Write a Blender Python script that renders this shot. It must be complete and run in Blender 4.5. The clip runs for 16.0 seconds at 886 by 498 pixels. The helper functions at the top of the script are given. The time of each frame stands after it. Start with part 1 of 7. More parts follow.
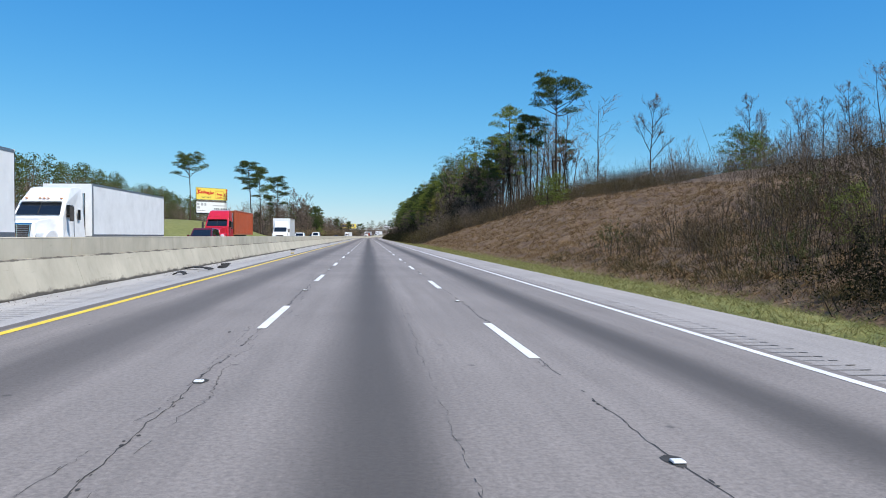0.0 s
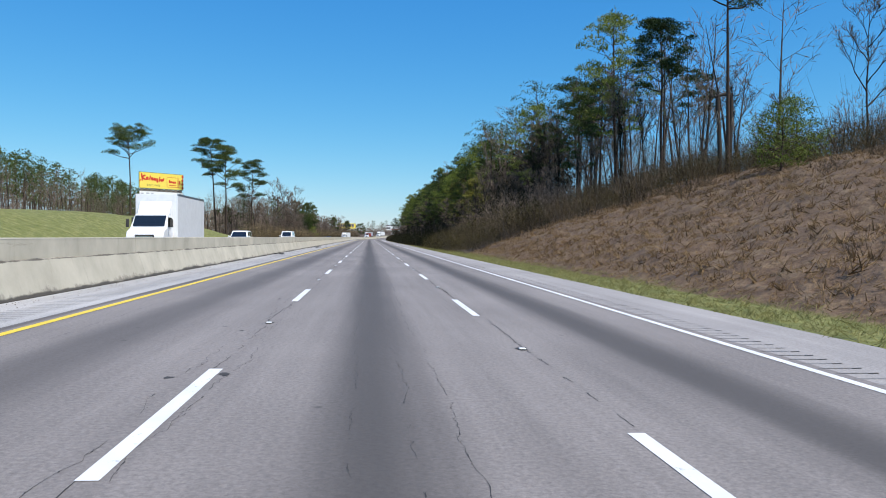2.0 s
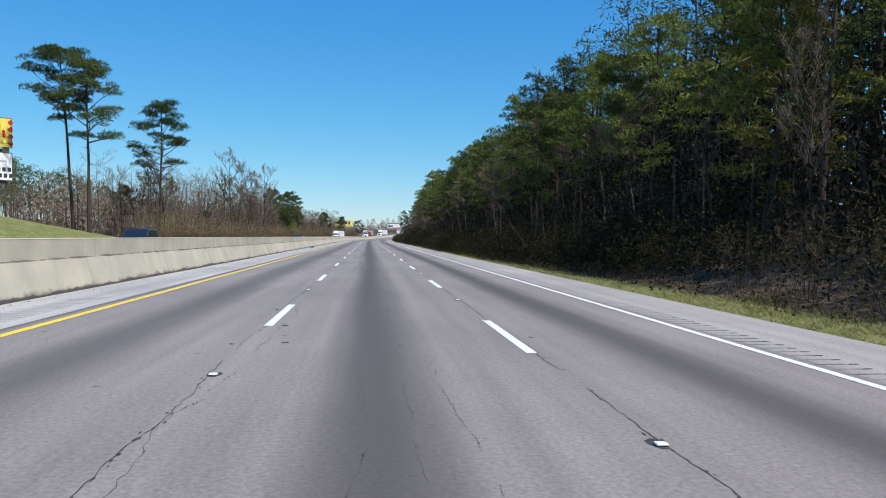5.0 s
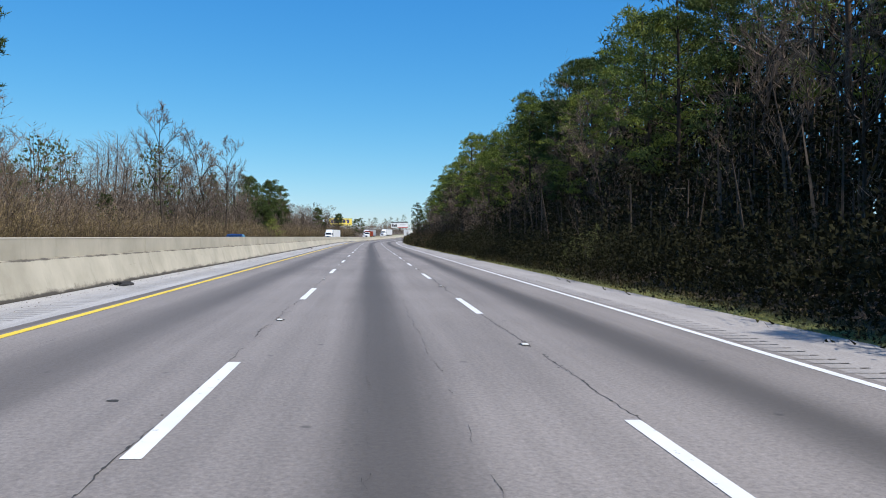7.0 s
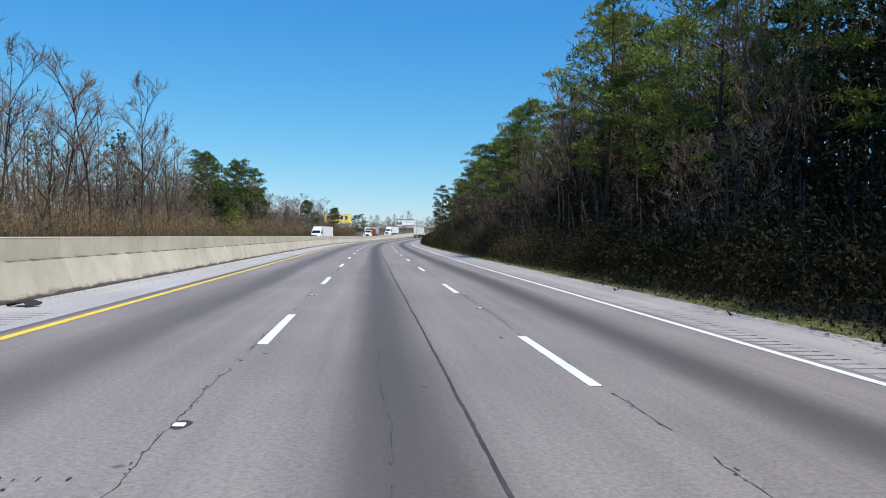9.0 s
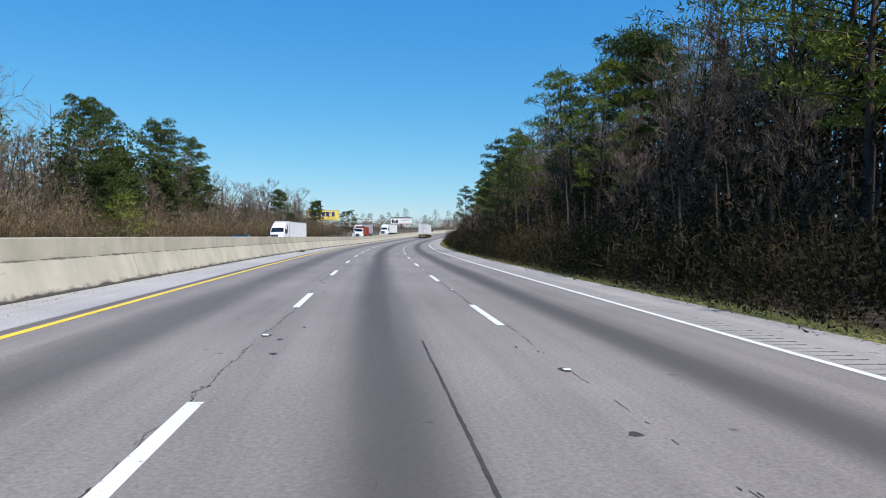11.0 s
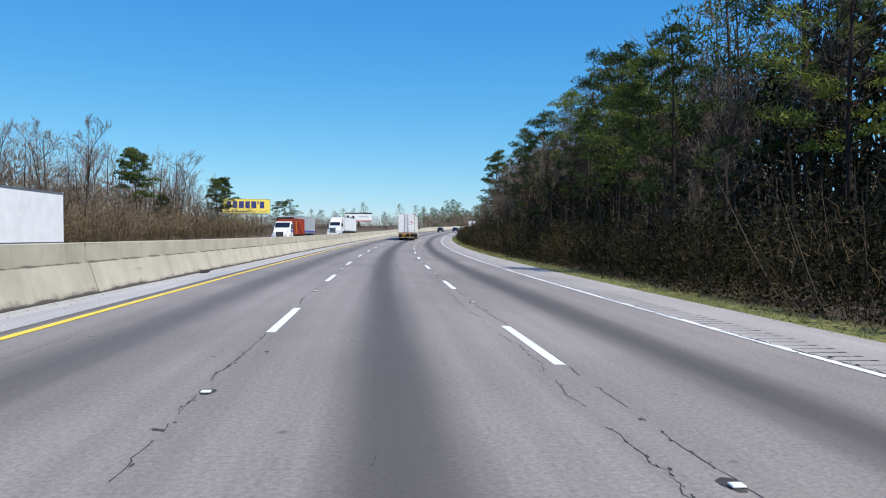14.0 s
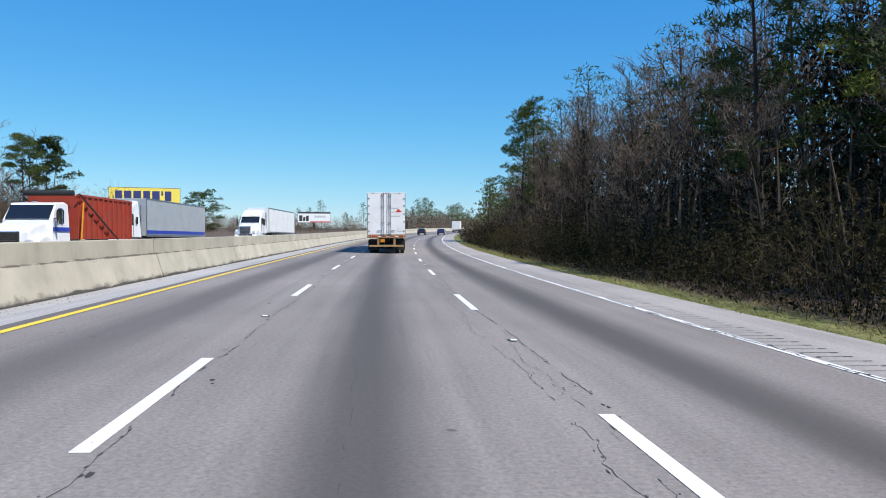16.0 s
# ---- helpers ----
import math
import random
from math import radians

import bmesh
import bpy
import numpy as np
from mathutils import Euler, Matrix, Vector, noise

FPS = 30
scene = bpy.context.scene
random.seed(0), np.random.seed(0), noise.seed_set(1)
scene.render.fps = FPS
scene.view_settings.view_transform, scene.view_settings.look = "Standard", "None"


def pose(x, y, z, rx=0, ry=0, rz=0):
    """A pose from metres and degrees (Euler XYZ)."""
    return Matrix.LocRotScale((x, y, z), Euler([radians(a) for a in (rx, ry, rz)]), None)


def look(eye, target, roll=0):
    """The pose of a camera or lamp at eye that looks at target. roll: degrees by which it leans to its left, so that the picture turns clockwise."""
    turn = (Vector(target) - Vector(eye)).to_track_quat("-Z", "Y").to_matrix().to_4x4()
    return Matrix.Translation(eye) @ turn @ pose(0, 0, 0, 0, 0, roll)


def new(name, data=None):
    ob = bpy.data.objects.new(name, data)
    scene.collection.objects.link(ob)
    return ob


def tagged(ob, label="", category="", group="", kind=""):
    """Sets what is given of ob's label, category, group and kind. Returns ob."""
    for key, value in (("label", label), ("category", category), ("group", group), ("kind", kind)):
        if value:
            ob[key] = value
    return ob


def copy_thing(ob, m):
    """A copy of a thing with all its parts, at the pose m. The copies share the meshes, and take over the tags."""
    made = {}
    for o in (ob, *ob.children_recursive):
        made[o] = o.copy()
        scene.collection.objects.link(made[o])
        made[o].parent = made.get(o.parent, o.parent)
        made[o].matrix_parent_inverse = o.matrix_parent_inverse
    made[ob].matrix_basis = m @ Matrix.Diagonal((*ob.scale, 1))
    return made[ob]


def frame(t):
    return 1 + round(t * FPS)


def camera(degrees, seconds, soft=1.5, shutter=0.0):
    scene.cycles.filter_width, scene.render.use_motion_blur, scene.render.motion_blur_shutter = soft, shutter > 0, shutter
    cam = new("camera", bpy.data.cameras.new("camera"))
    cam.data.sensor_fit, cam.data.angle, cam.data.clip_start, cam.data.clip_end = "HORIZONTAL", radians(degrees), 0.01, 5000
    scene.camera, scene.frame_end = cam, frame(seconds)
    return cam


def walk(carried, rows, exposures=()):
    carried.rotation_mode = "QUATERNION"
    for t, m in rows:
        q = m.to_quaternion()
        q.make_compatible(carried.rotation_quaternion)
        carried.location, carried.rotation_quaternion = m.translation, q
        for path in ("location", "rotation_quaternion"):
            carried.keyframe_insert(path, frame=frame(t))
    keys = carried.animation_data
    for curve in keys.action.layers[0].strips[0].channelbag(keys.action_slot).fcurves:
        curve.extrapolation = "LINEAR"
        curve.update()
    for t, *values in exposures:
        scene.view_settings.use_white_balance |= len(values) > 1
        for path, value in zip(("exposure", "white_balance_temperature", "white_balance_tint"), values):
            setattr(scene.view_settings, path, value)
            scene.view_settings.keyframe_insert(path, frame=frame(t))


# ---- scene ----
# ---- the road's line: (s, u) are metres along the road and to the right of the camera's line ----
CURVE_START, EASE, RADIUS, CURVE_END = 331.6, 113.0, 1263.0, 950.0
LINE_FROM = -1600
_turn, _east, _north = [0.0], [0.0], [float(LINE_FROM)]
for _i in range(LINE_FROM, 4200):
    _k = min(max((_i + 0.5 - CURVE_START) / EASE, 0), 1) / RADIUS if _i < CURVE_END else 0.0
    _a = _turn[-1] + _k / 2
    _turn.append(_turn[-1] + _k)
    _east.append(_east[-1] + math.sin(_a))
    _north.append(_north[-1] + math.cos(_a))


def grade(s):
    """Height of the camera's line of the road: level, then a long gentle climb."""
    if s < 480:
        return 0.0
    if s < 640:
        return 0.017 * (s - 480) ** 2 / 320
    return 1.36 + 0.017 * (min(s, 1000) - 640)


def turn(s):
    """Clockwise turn of the road at s, in radians."""
    i = min(max(s - LINE_FROM, 0), len(_turn) - 2)
    return _turn[int(i)] + (_turn[int(i) + 1] - _turn[int(i)]) * (i - int(i))


def road(s, u=0.0, z=0.0):
    """Place at s along the road, u to its right, z above sea level of the first camera's road."""
    i = min(max(s - LINE_FROM, 0), len(_turn) - 2)
    k, f = int(i), i - int(i)
    a = _turn[k] + (_turn[k + 1] - _turn[k]) * f
    x = _east[k] + (_east[k + 1] - _east[k]) * f
    y = _north[k] + (_north[k + 1] - _north[k]) * f
    return Vector((x + u * math.cos(a), y - u * math.sin(a), z))


EYE = 1.456
# seconds, metres along the road, metres to the right, yaw to the right of the road, pitch, roll
PATH = [
    (0, 0.00, 0.045, 5.72, -1.01, 0.03),
    (0.5, 17.02, 0.050, 5.72, -0.85, 0.07),
    (1, 34.05, 0.048, 5.80, -1.04, 0.03),
    (1.5, 51.07, 0.046, 5.55, -1.08, 0.09),
    (2, 68.10, 0.044, 5.66, -0.93, -0.02),
    (2.5, 85.12, 0.042, 5.52, -1.00, 0.18),
    (3, 102.15, 0.040, 5.78, -1.04, 0.03),
    (3.5, 119.17, 0.035, 5.92, -1.10, 0.23),
    (4, 136.20, 0.030, 5.72, -0.95, 0.21),
    (5, 170.25, -0.003, 5.71, -0.99, 0.15),
    (6, 204.30, -0.035, 5.68, -0.94, -0.05),
    (6.5, 221.32, -0.051, 5.65, -0.97, -0.09),
    (7, 238.35, -0.068, 5.60, -0.94, -0.05),
    (7.5, 255.37, -0.084, 5.57, -1.02, -0.13),
    (8, 272.40, -0.100, 5.63, -1.02, -0.15),
    (8.5, 289.42, -0.130, 5.37, -0.91, -0.10),
    (9, 306.45, -0.160, 5.47, -1.02, 0.00),
    (10, 340.50, -0.133, 5.61, -0.95, 0.10),
    (11, 374.50, -0.107, 5.69, -1.02, 0.10),
    (11.5, 391.46, -0.093, 5.71, -1.11, 0.05),
    (12, 408.40, -0.080, 5.90, -1.00, 0.05),
    (12.5, 425.31, -0.080, 5.77, -1.26, 0.12),
    (13, 442.20, -0.080, 5.58, -1.07, 0.15),
    (13.5, 459.06, -0.080, 5.55, -1.10, 0.20),
    (14, 475.90, -0.080, 5.55, -1.03, 0.20),
    (14.5, 492.71, 0.010, 5.84, -1.06, 0.17),
    (15, 509.50, 0.100, 5.93, -0.86, 0.20),
    (15.5, 526.26, 0.135, 5.62, -0.93, 0.20),
    (16, 543.00, 0.170, 5.36, -0.76, 0.17),
]

cam = camera(61.4, 16.0, soft=1.0)
walk(cam, [(t, pose(*road(s, u, EYE + grade(s) - 0.022 * u), 90 + pitch, roll, -math.degrees(turn(s)) - yaw)) for t, s, u, yaw, pitch, roll in PATH],
     exposures=[(0.0, 0.2), (11.0, 0.2), (16.0, 0.27)])

# ---- daylight: clear sky, sun behind the driver's right shoulder ----
SUN_EL, SUN_AZ = 53.0, 138.0
world = bpy.data.worlds.new("sky")
scene.world = world
world.use_nodes = True
_nt = world.node_tree
_sky = _nt.nodes.new("ShaderNodeTexSky")
_sky.sky_type, _sky.sun_disc = "NISHITA", False
_sky.sun_elevation, _sky.sun_rotation = radians(SUN_EL), radians(SUN_AZ)
_sky.altitude, _sky.air_density, _sky.dust_density, _sky.ozone_density = 200, 1.0, 0.05, 1.2
_hue = _nt.nodes.new("ShaderNodeHueSaturation")
_hue.inputs["Saturation"].default_value = 1.10
_nt.links.new(_sky.outputs["Color"], _hue.inputs["Color"])
_blue = _nt.nodes.new("ShaderNodeMix")
_blue.data_type, _blue.blend_type = "RGBA", "MULTIPLY"
_blue.inputs["Factor"].default_value = 1.0
_blue.inputs["B"].default_value = (0.475, 0.82, 1.15, 1)
_nt.links.new(_hue.outputs["Color"], _blue.inputs["A"])
# a clear winter sky pales little towards the horizon: each channel is evened out on its own
_split = _nt.nodes.new("ShaderNodeSeparateColor")
_join = _nt.nodes.new("ShaderNodeCombineColor")
_nt.links.new(_blue.outputs["Result"], _split.inputs[0])
for _k, (_at, _even, _to) in enumerate(((1.02, 1.30, 0.72), (2.97, 0.78, 2.93), (6.49, 0.42, 6.0))):
    _a, _b, _c = (_nt.nodes.new("ShaderNodeMath") for _ in range(3))
    _a.operation, _b.operation, _c.operation = "DIVIDE", "POWER", "MULTIPLY"
    _a.inputs[1].default_value, _b.inputs[1].default_value, _c.inputs[1].default_value = _at, _even, _to
    _nt.links.new(_split.outputs[_k], _a.inputs[0])
    _nt.links.new(_a.outputs[0], _b.inputs[0])
    _nt.links.new(_b.outputs[0], _c.inputs[0])
    _nt.links.new(_c.outputs[0], _join.inputs[_k])
_nt.links.new(_join.outputs[0], _nt.nodes["Background"].inputs["Color"])
_nt.nodes["Background"].inputs["Strength"].default_value = 0.118
_sun = bpy.data.lights.new("sun", "SUN")
_sun.energy, _sun.angle, _sun.color = 4.75, radians(0.53), (1.0, 0.95, 0.87)
sun = new("sun", _sun)
_d = Vector((math.sin(radians(SUN_AZ)) * math.cos(radians(SUN_EL)), math.cos(radians(SUN_AZ)) * math.cos(radians(SUN_EL)), math.sin(radians(SUN_EL))))
sun.matrix_world = look(_d * 300, (0, 0, 0))

# ---- materials ----
def material(name, rough=0.8, metal=0.0):
    m = bpy.data.materials.new(name)
    m.use_nodes = True
    b = m.node_tree.nodes["Principled BSDF"]
    b.inputs["Roughness"].default_value, b.inputs["Metallic"].default_value = rough, metal
    return m, m.node_tree, b


def node(nt, kind, **settings):
    n = nt.nodes.new(kind)
    for key, value in settings.items():
        n.inputs[key].default_value = value
    return n


def noise_tex(nt, vector, scale, detail=4.0, rough=0.6):
    n = node(nt, "ShaderNodeTexNoise", Scale=scale, Detail=detail, Roughness=rough)
    if vector is not None:
        nt.links.new(vector, n.inputs["Vector"])
    return n.outputs["Fac"]


def ramp(nt, fac, *stops):
    r = nt.nodes.new("ShaderNodeValToRGB")
    while len(r.color_ramp.elements) < len(stops):
        r.color_ramp.elements.new(0.5)
    for e, (pos, col) in zip(r.color_ramp.elements, stops):
        e.position, e.color = pos, (*col, 1) if len(col) == 3 else col
    nt.links.new(fac, r.inputs["Fac"])
    return r.outputs["Color"]


def mix(nt, fac, a, b, how="MIX"):
    n = nt.nodes.new("ShaderNodeMix")
    n.data_type, n.blend_type = "RGBA", how
    for sock, value in ((n.inputs["Factor"], fac), (n.inputs["A"], a), (n.inputs["B"], b)):
        if isinstance(value, bpy.types.NodeSocket):
            nt.links.new(value, sock)
        elif isinstance(value, tuple):
            sock.default_value = (*value, 1) if len(value) == 3 else value
        else:
            sock.default_value = value
    return n.outputs["Result"]


def calc(nt, how, a, b=0.0, c=0.0):
    n = nt.nodes.new("ShaderNodeMath")
    n.operation = how
    for i, value in enumerate((a, b, c)):
        if isinstance(value, bpy.types.NodeSocket):
            nt.links.new(value, n.inputs[i])
        else:
            n.inputs[i].default_value = value
    return n.outputs[0]


def bump(nt, b, height, strength=0.4, distance=0.02):
    n = node(nt, "ShaderNodeBump", Strength=strength, Distance=distance)
    nt.links.new(height, n.inputs["Height"])
    nt.links.new(n.outputs["Normal"], b.inputs["Normal"])


def plain(name, col, rough=0.6, metal=0.0, vary=0.12, scale=3.0, grain=0.0, dirt=0.0, coat=0.0):
    """Painted or moulded surface with a slight cloudiness, dust and fine grain."""
    m, nt, b = material(name, rough, metal)
    co = nt.nodes.new("ShaderNodeTexCoord").outputs["Object"]
    n = noise_tex(nt, co, scale)
    dark = tuple(c * (1 - vary) for c in col)
    light = tuple(min(1, c * (1 + vary)) for c in col)
    out = ramp(nt, n, (0.3, dark), (0.7, light))
    if dirt:
        d = ramp(nt, noise_tex(nt, co, scale * 0.6, 6, 0.7), (0.45, (0, 0, 0)), (0.75, (dirt, dirt, dirt)))
        out = mix(nt, d, out, (0.16, 0.13, 0.10))
    nt.links.new(out, b.inputs["Base Color"])
    if grain:
        bump(nt, b, noise_tex(nt, co, scale * 20), grain, 0.01)
    b.inputs["Coat Weight"].default_value = coat
    return m


def asphalt(name, base, lanes=()):
    """Old grey asphalt. The surface map carries metres across and along the road; traffic leaves a soft dark band down each lane."""
    m, nt, b = material(name, 0.85)
    uv = nt.nodes.new("ShaderNodeUVMap").outputs["UV"]
    sep = nt.nodes.new("ShaderNodeSeparateXYZ")
    nt.links.new(uv, sep.inputs[0])
    across, along = sep.outputs["X"], sep.outputs["Y"]
    stretch = nt.nodes.new("ShaderNodeMapping")
    stretch.inputs["Scale"].default_value = (1.6, 0.05, 1)
    nt.links.new(uv, stretch.inputs["Vector"])
    streak = noise_tex(nt, stretch.outputs["Vector"], 1.5, 5)
    patch = noise_tex(nt, uv, 0.16, 5)
    grit = noise_tex(nt, uv, 22.0, 6, 0.8)
    out = ramp(nt, patch, (0.3, tuple(c * 0.86 for c in base)), (0.7, tuple(c * 1.12 for c in base)))
    out = mix(nt, 0.55, out, ramp(nt, streak, (0.3, (0.38, 0.38, 0.38)), (0.7, (0.62, 0.62, 0.62))), "OVERLAY")
    out = mix(nt, 1.0, out, ramp(nt, grit, (0.3, (0.30, 0.30, 0.30)), (0.72, (0.68, 0.68, 0.68))), "OVERLAY")
    drift = calc(nt, "MULTIPLY", calc(nt, "SUBTRACT", noise_tex(nt, stretch.outputs["Vector"], 0.8), 0.5), 0.5)
    for centre, half, dark in lanes:
        off = calc(nt, "ABSOLUTE", calc(nt, "SUBTRACT", calc(nt, "ADD", across, drift), centre))
        band = nt.nodes.new("ShaderNodeMapRange")
        band.interpolation_type = "SMOOTHERSTEP"
        nt.links.new(off, band.inputs["Value"])
        band.inputs["From Min"].default_value, band.inputs["From Max"].default_value = half, 0.0
        band.inputs["To Min"].default_value, band.inputs["To Max"].default_value = 0.0, dark
        out = mix(nt, band.outputs["Result"], out, tuple(c * 0.22 for c in base))
    # scattered small pits and drips
    pits = nt.nodes.new("ShaderNodeTexVoronoi")
    pits.inputs["Scale"].default_value = 1.1
    nt.links.new(uv, pits.inputs["Vector"])
    spot = ramp(nt, pits.outputs["Distance"], (0.03, (0.55, 0.55, 0.55)), (0.06, (0, 0, 0)))
    out = mix(nt, spot, out, (0.03, 0.03, 0.03))
    nt.links.new(out, b.inputs["Base Color"])
    bump(nt, b, grit, 0.5, 0.008)
    return m


LEFT_EDGE, LEFT_DASH, RIGHT_DASH, RIGHT_EDGE = -4.99, -1.59, 2.07, 5.24
ASPHALT = asphalt("old_asphalt", (0.236, 0.210, 0.192), ((0.08, 0.95, 0.80), (-3.45, 1.0, 0.62), (3.68, 0.9, 0.80), (-5.26, 0.24, 0.6)))
SHOULDER = asphalt("shoulder_asphalt", (0.345, 0.318, 0.296))
PALE_SHOULDER = asphalt("pale_shoulder_asphalt", (0.40, 0.385, 0.37))
FAR_ASPHALT = asphalt("far_asphalt", (0.21, 0.20, 0.20), ((-13.2, 1.0, 0.5), (-16.5, 1.0, 0.6), (-20.0, 1.0, 0.6)))


def worn_paint(name, col, wear):
    m, nt, b = material(name, 0.6)
    uv = nt.nodes.new("ShaderNodeNewGeometry").outputs["Position"]
    chips = ramp(nt, noise_tex(nt, uv, 9.0, 6, 0.75), (wear - 0.04, (0, 0, 0)), (wear + 0.04, (1, 1, 1)))
    soft = ramp(nt, noise_tex(nt, uv, 1.3), (0.3, tuple(c * 0.85 for c in col)), (0.7, col))
    nt.links.new(mix(nt, chips, (0.16, 0.155, 0.15), soft), b.inputs["Base Color"])
    return m


WHITE_LINE = worn_paint("white_road_paint", (0.80, 0.80, 0.79), 0.345)
YELLOW_LINE = worn_paint("yellow_road_paint", (0.86, 0.62, 0.05), 0.26)
# tar of cracks and joints; also the painted shadow dashes of the rumble strip
TAR_AND_SHADE = plain("crack_tar", (0.045, 0.043, 0.04), 0.9, vary=0.4, scale=2.0)


def concrete_barrier():
    m, nt, b = material("barrier_concrete", 0.9)
    geo = nt.nodes.new("ShaderNodeNewGeometry")
    co = nt.nodes.new("ShaderNodeTexCoord").outputs["Object"]
    pos = geo.outputs["Position"]
    info = nt.nodes.new("ShaderNodeObjectInfo").outputs["Random"]
    base = ramp(nt, info, (0.0, (0.43, 0.395, 0.315)), (0.5, (0.475, 0.44, 0.355)), (1.0, (0.405, 0.378, 0.305)))
    cloud = ramp(nt, noise_tex(nt, pos, 0.7, 6), (0.3, (0.36, 0.36, 0.35)), (0.72, (0.62, 0.62, 0.62)))
    out = mix(nt, 0.7, base, cloud, "OVERLAY")
    drip = nt.nodes.new("ShaderNodeMapping")
    drip.inputs["Scale"].default_value = (2.2, 2.2, 0.25)
    nt.links.new(pos, drip.inputs["Vector"])
    runs = ramp(nt, noise_tex(nt, drip.outputs["Vector"], 1.0, 6, 0.7), (0.56, (0, 0, 0)), (0.80, (0.38, 0.38, 0.38)))
    out = mix(nt, runs, out, (0.17, 0.15, 0.12))
    sep = nt.nodes.new("ShaderNodeSeparateXYZ")
    nt.links.new(co, sep.inputs[0])
    # tyre scuffs and road dirt low on the foot; dirt and painted shadow along the ledge
    foot = calc(nt, "SUBTRACT", 0.55, calc(nt, "MULTIPLY", sep.outputs["Z"], 1.4))
    scuff = ramp(nt, calc(nt, "ADD", foot, noise_tex(nt, pos, 1.6, 7, 0.75)), (0.84, (0, 0, 0)), (1.04, (0.7, 0.7, 0.7)))
    out = mix(nt, scuff, out, (0.13, 0.115, 0.095))
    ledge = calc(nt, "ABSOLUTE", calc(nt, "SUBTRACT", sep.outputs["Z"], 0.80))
    dirt_shade = ramp(nt, calc(nt, "ADD", calc(nt, "MULTIPLY", ledge, 9.0), noise_tex(nt, pos, 1.2, 7, 0.7)), (0.54, (0.9, 0.9, 0.9)), (0.72, (0, 0, 0)))
    out = mix(nt, dirt_shade, out, (0.07, 0.06, 0.05))
    # a dark seam where the foot meets the shoulder, of uneven height
    seam = ramp(nt, calc(nt, "ADD", calc(nt, "MULTIPLY", sep.outputs["Z"], 4.5), noise_tex(nt, pos, 0.9, 6)), (0.76, (0.92, 0.92, 0.92)), (0.92, (0, 0, 0)))
    out = mix(nt, seam, out, (0.055, 0.048, 0.04))
    # long pale scrapes and rubbed tyre arcs
    scrape = nt.nodes.new("ShaderNodeMapping")
    scrape.inputs["Scale"].default_value = (1.0, 0.35, 5.0)
    nt.links.new(pos, scrape.inputs["Vector"])
    rub = ramp(nt, noise_tex(nt, scrape.outputs["Vector"], 1.0, 6, 0.7), (0.64, (0, 0, 0)), (0.72, (0.55, 0.55, 0.55)))
    out = mix(nt, rub, out, (0.19, 0.17, 0.14))
    nt.links.new(out, b.inputs["Base Color"])
    bump(nt, b, noise_tex(nt, pos, 14.0, 6), 0.35, 0.01)
    return m


BARRIER = concrete_barrier()


def earth():
    """Ground cover: dead grass, green grass and leaf litter, shared out by the cover attribute."""
    m, nt, b = material("ground_cover", 0.95)
    pos = nt.nodes.new("ShaderNodeNewGeometry").outputs["Position"]
    att = nt.nodes.new("ShaderNodeAttribute")
    att.attribute_name = "cover"
    sep = nt.nodes.new("ShaderNodeSeparateColor")
    nt.links.new(att.outputs["Color"], sep.inputs[0])
    fine, mid, big = noise_tex(nt, pos, 9.0, 6, 0.75), noise_tex(nt, pos, 1.1, 6, 0.7), noise_tex(nt, pos, 0.12, 5)
    dead = ramp(nt, mid, (0.25, (0.045, 0.025, 0.013)), (0.5, (0.145, 0.086, 0.045)), (0.75, (0.30, 0.205, 0.11)))
    dead = mix(nt, ramp(nt, big, (0.4, (0, 0, 0)), (0.65, (0.4, 0.4, 0.4))), dead, (0.16, 0.108, 0.066))
    dead = mix(nt, 0.8, dead, ramp(nt, fine, (0.3, (0.25, 0.25, 0.25)), (0.7, (0.7, 0.7, 0.7))), "OVERLAY")
    green = ramp(nt, mid, (0.25, (0.085, 0.105, 0.02)), (0.5, (0.17, 0.18, 0.045)), (0.75, (0.34, 0.30, 0.12)))
    green = mix(nt, 0.7, green, ramp(nt, fine, (0.3, (0.3, 0.3, 0.3)), (0.7, (0.68, 0.68, 0.68))), "OVERLAY")
    litter = ramp(nt, mid, (0.3, (0.06, 0.04, 0.025)), (0.7, (0.15, 0.105, 0.07)))
    edge = calc(nt, "SUBTRACT", big, 0.5)
    out = mix(nt, ramp(nt, calc(nt, "ADD", sep.outputs["Red"], edge), (0.4, (0, 0, 0)), (0.6, (1, 1, 1))), dead, green)
    out = mix(nt, sep.outputs["Green"], out, litter)
    nt.links.new(out, b.inputs["Base Color"])
    bump(nt, b, mid, 1.0, 0.30)
    return m


EARTH = earth()


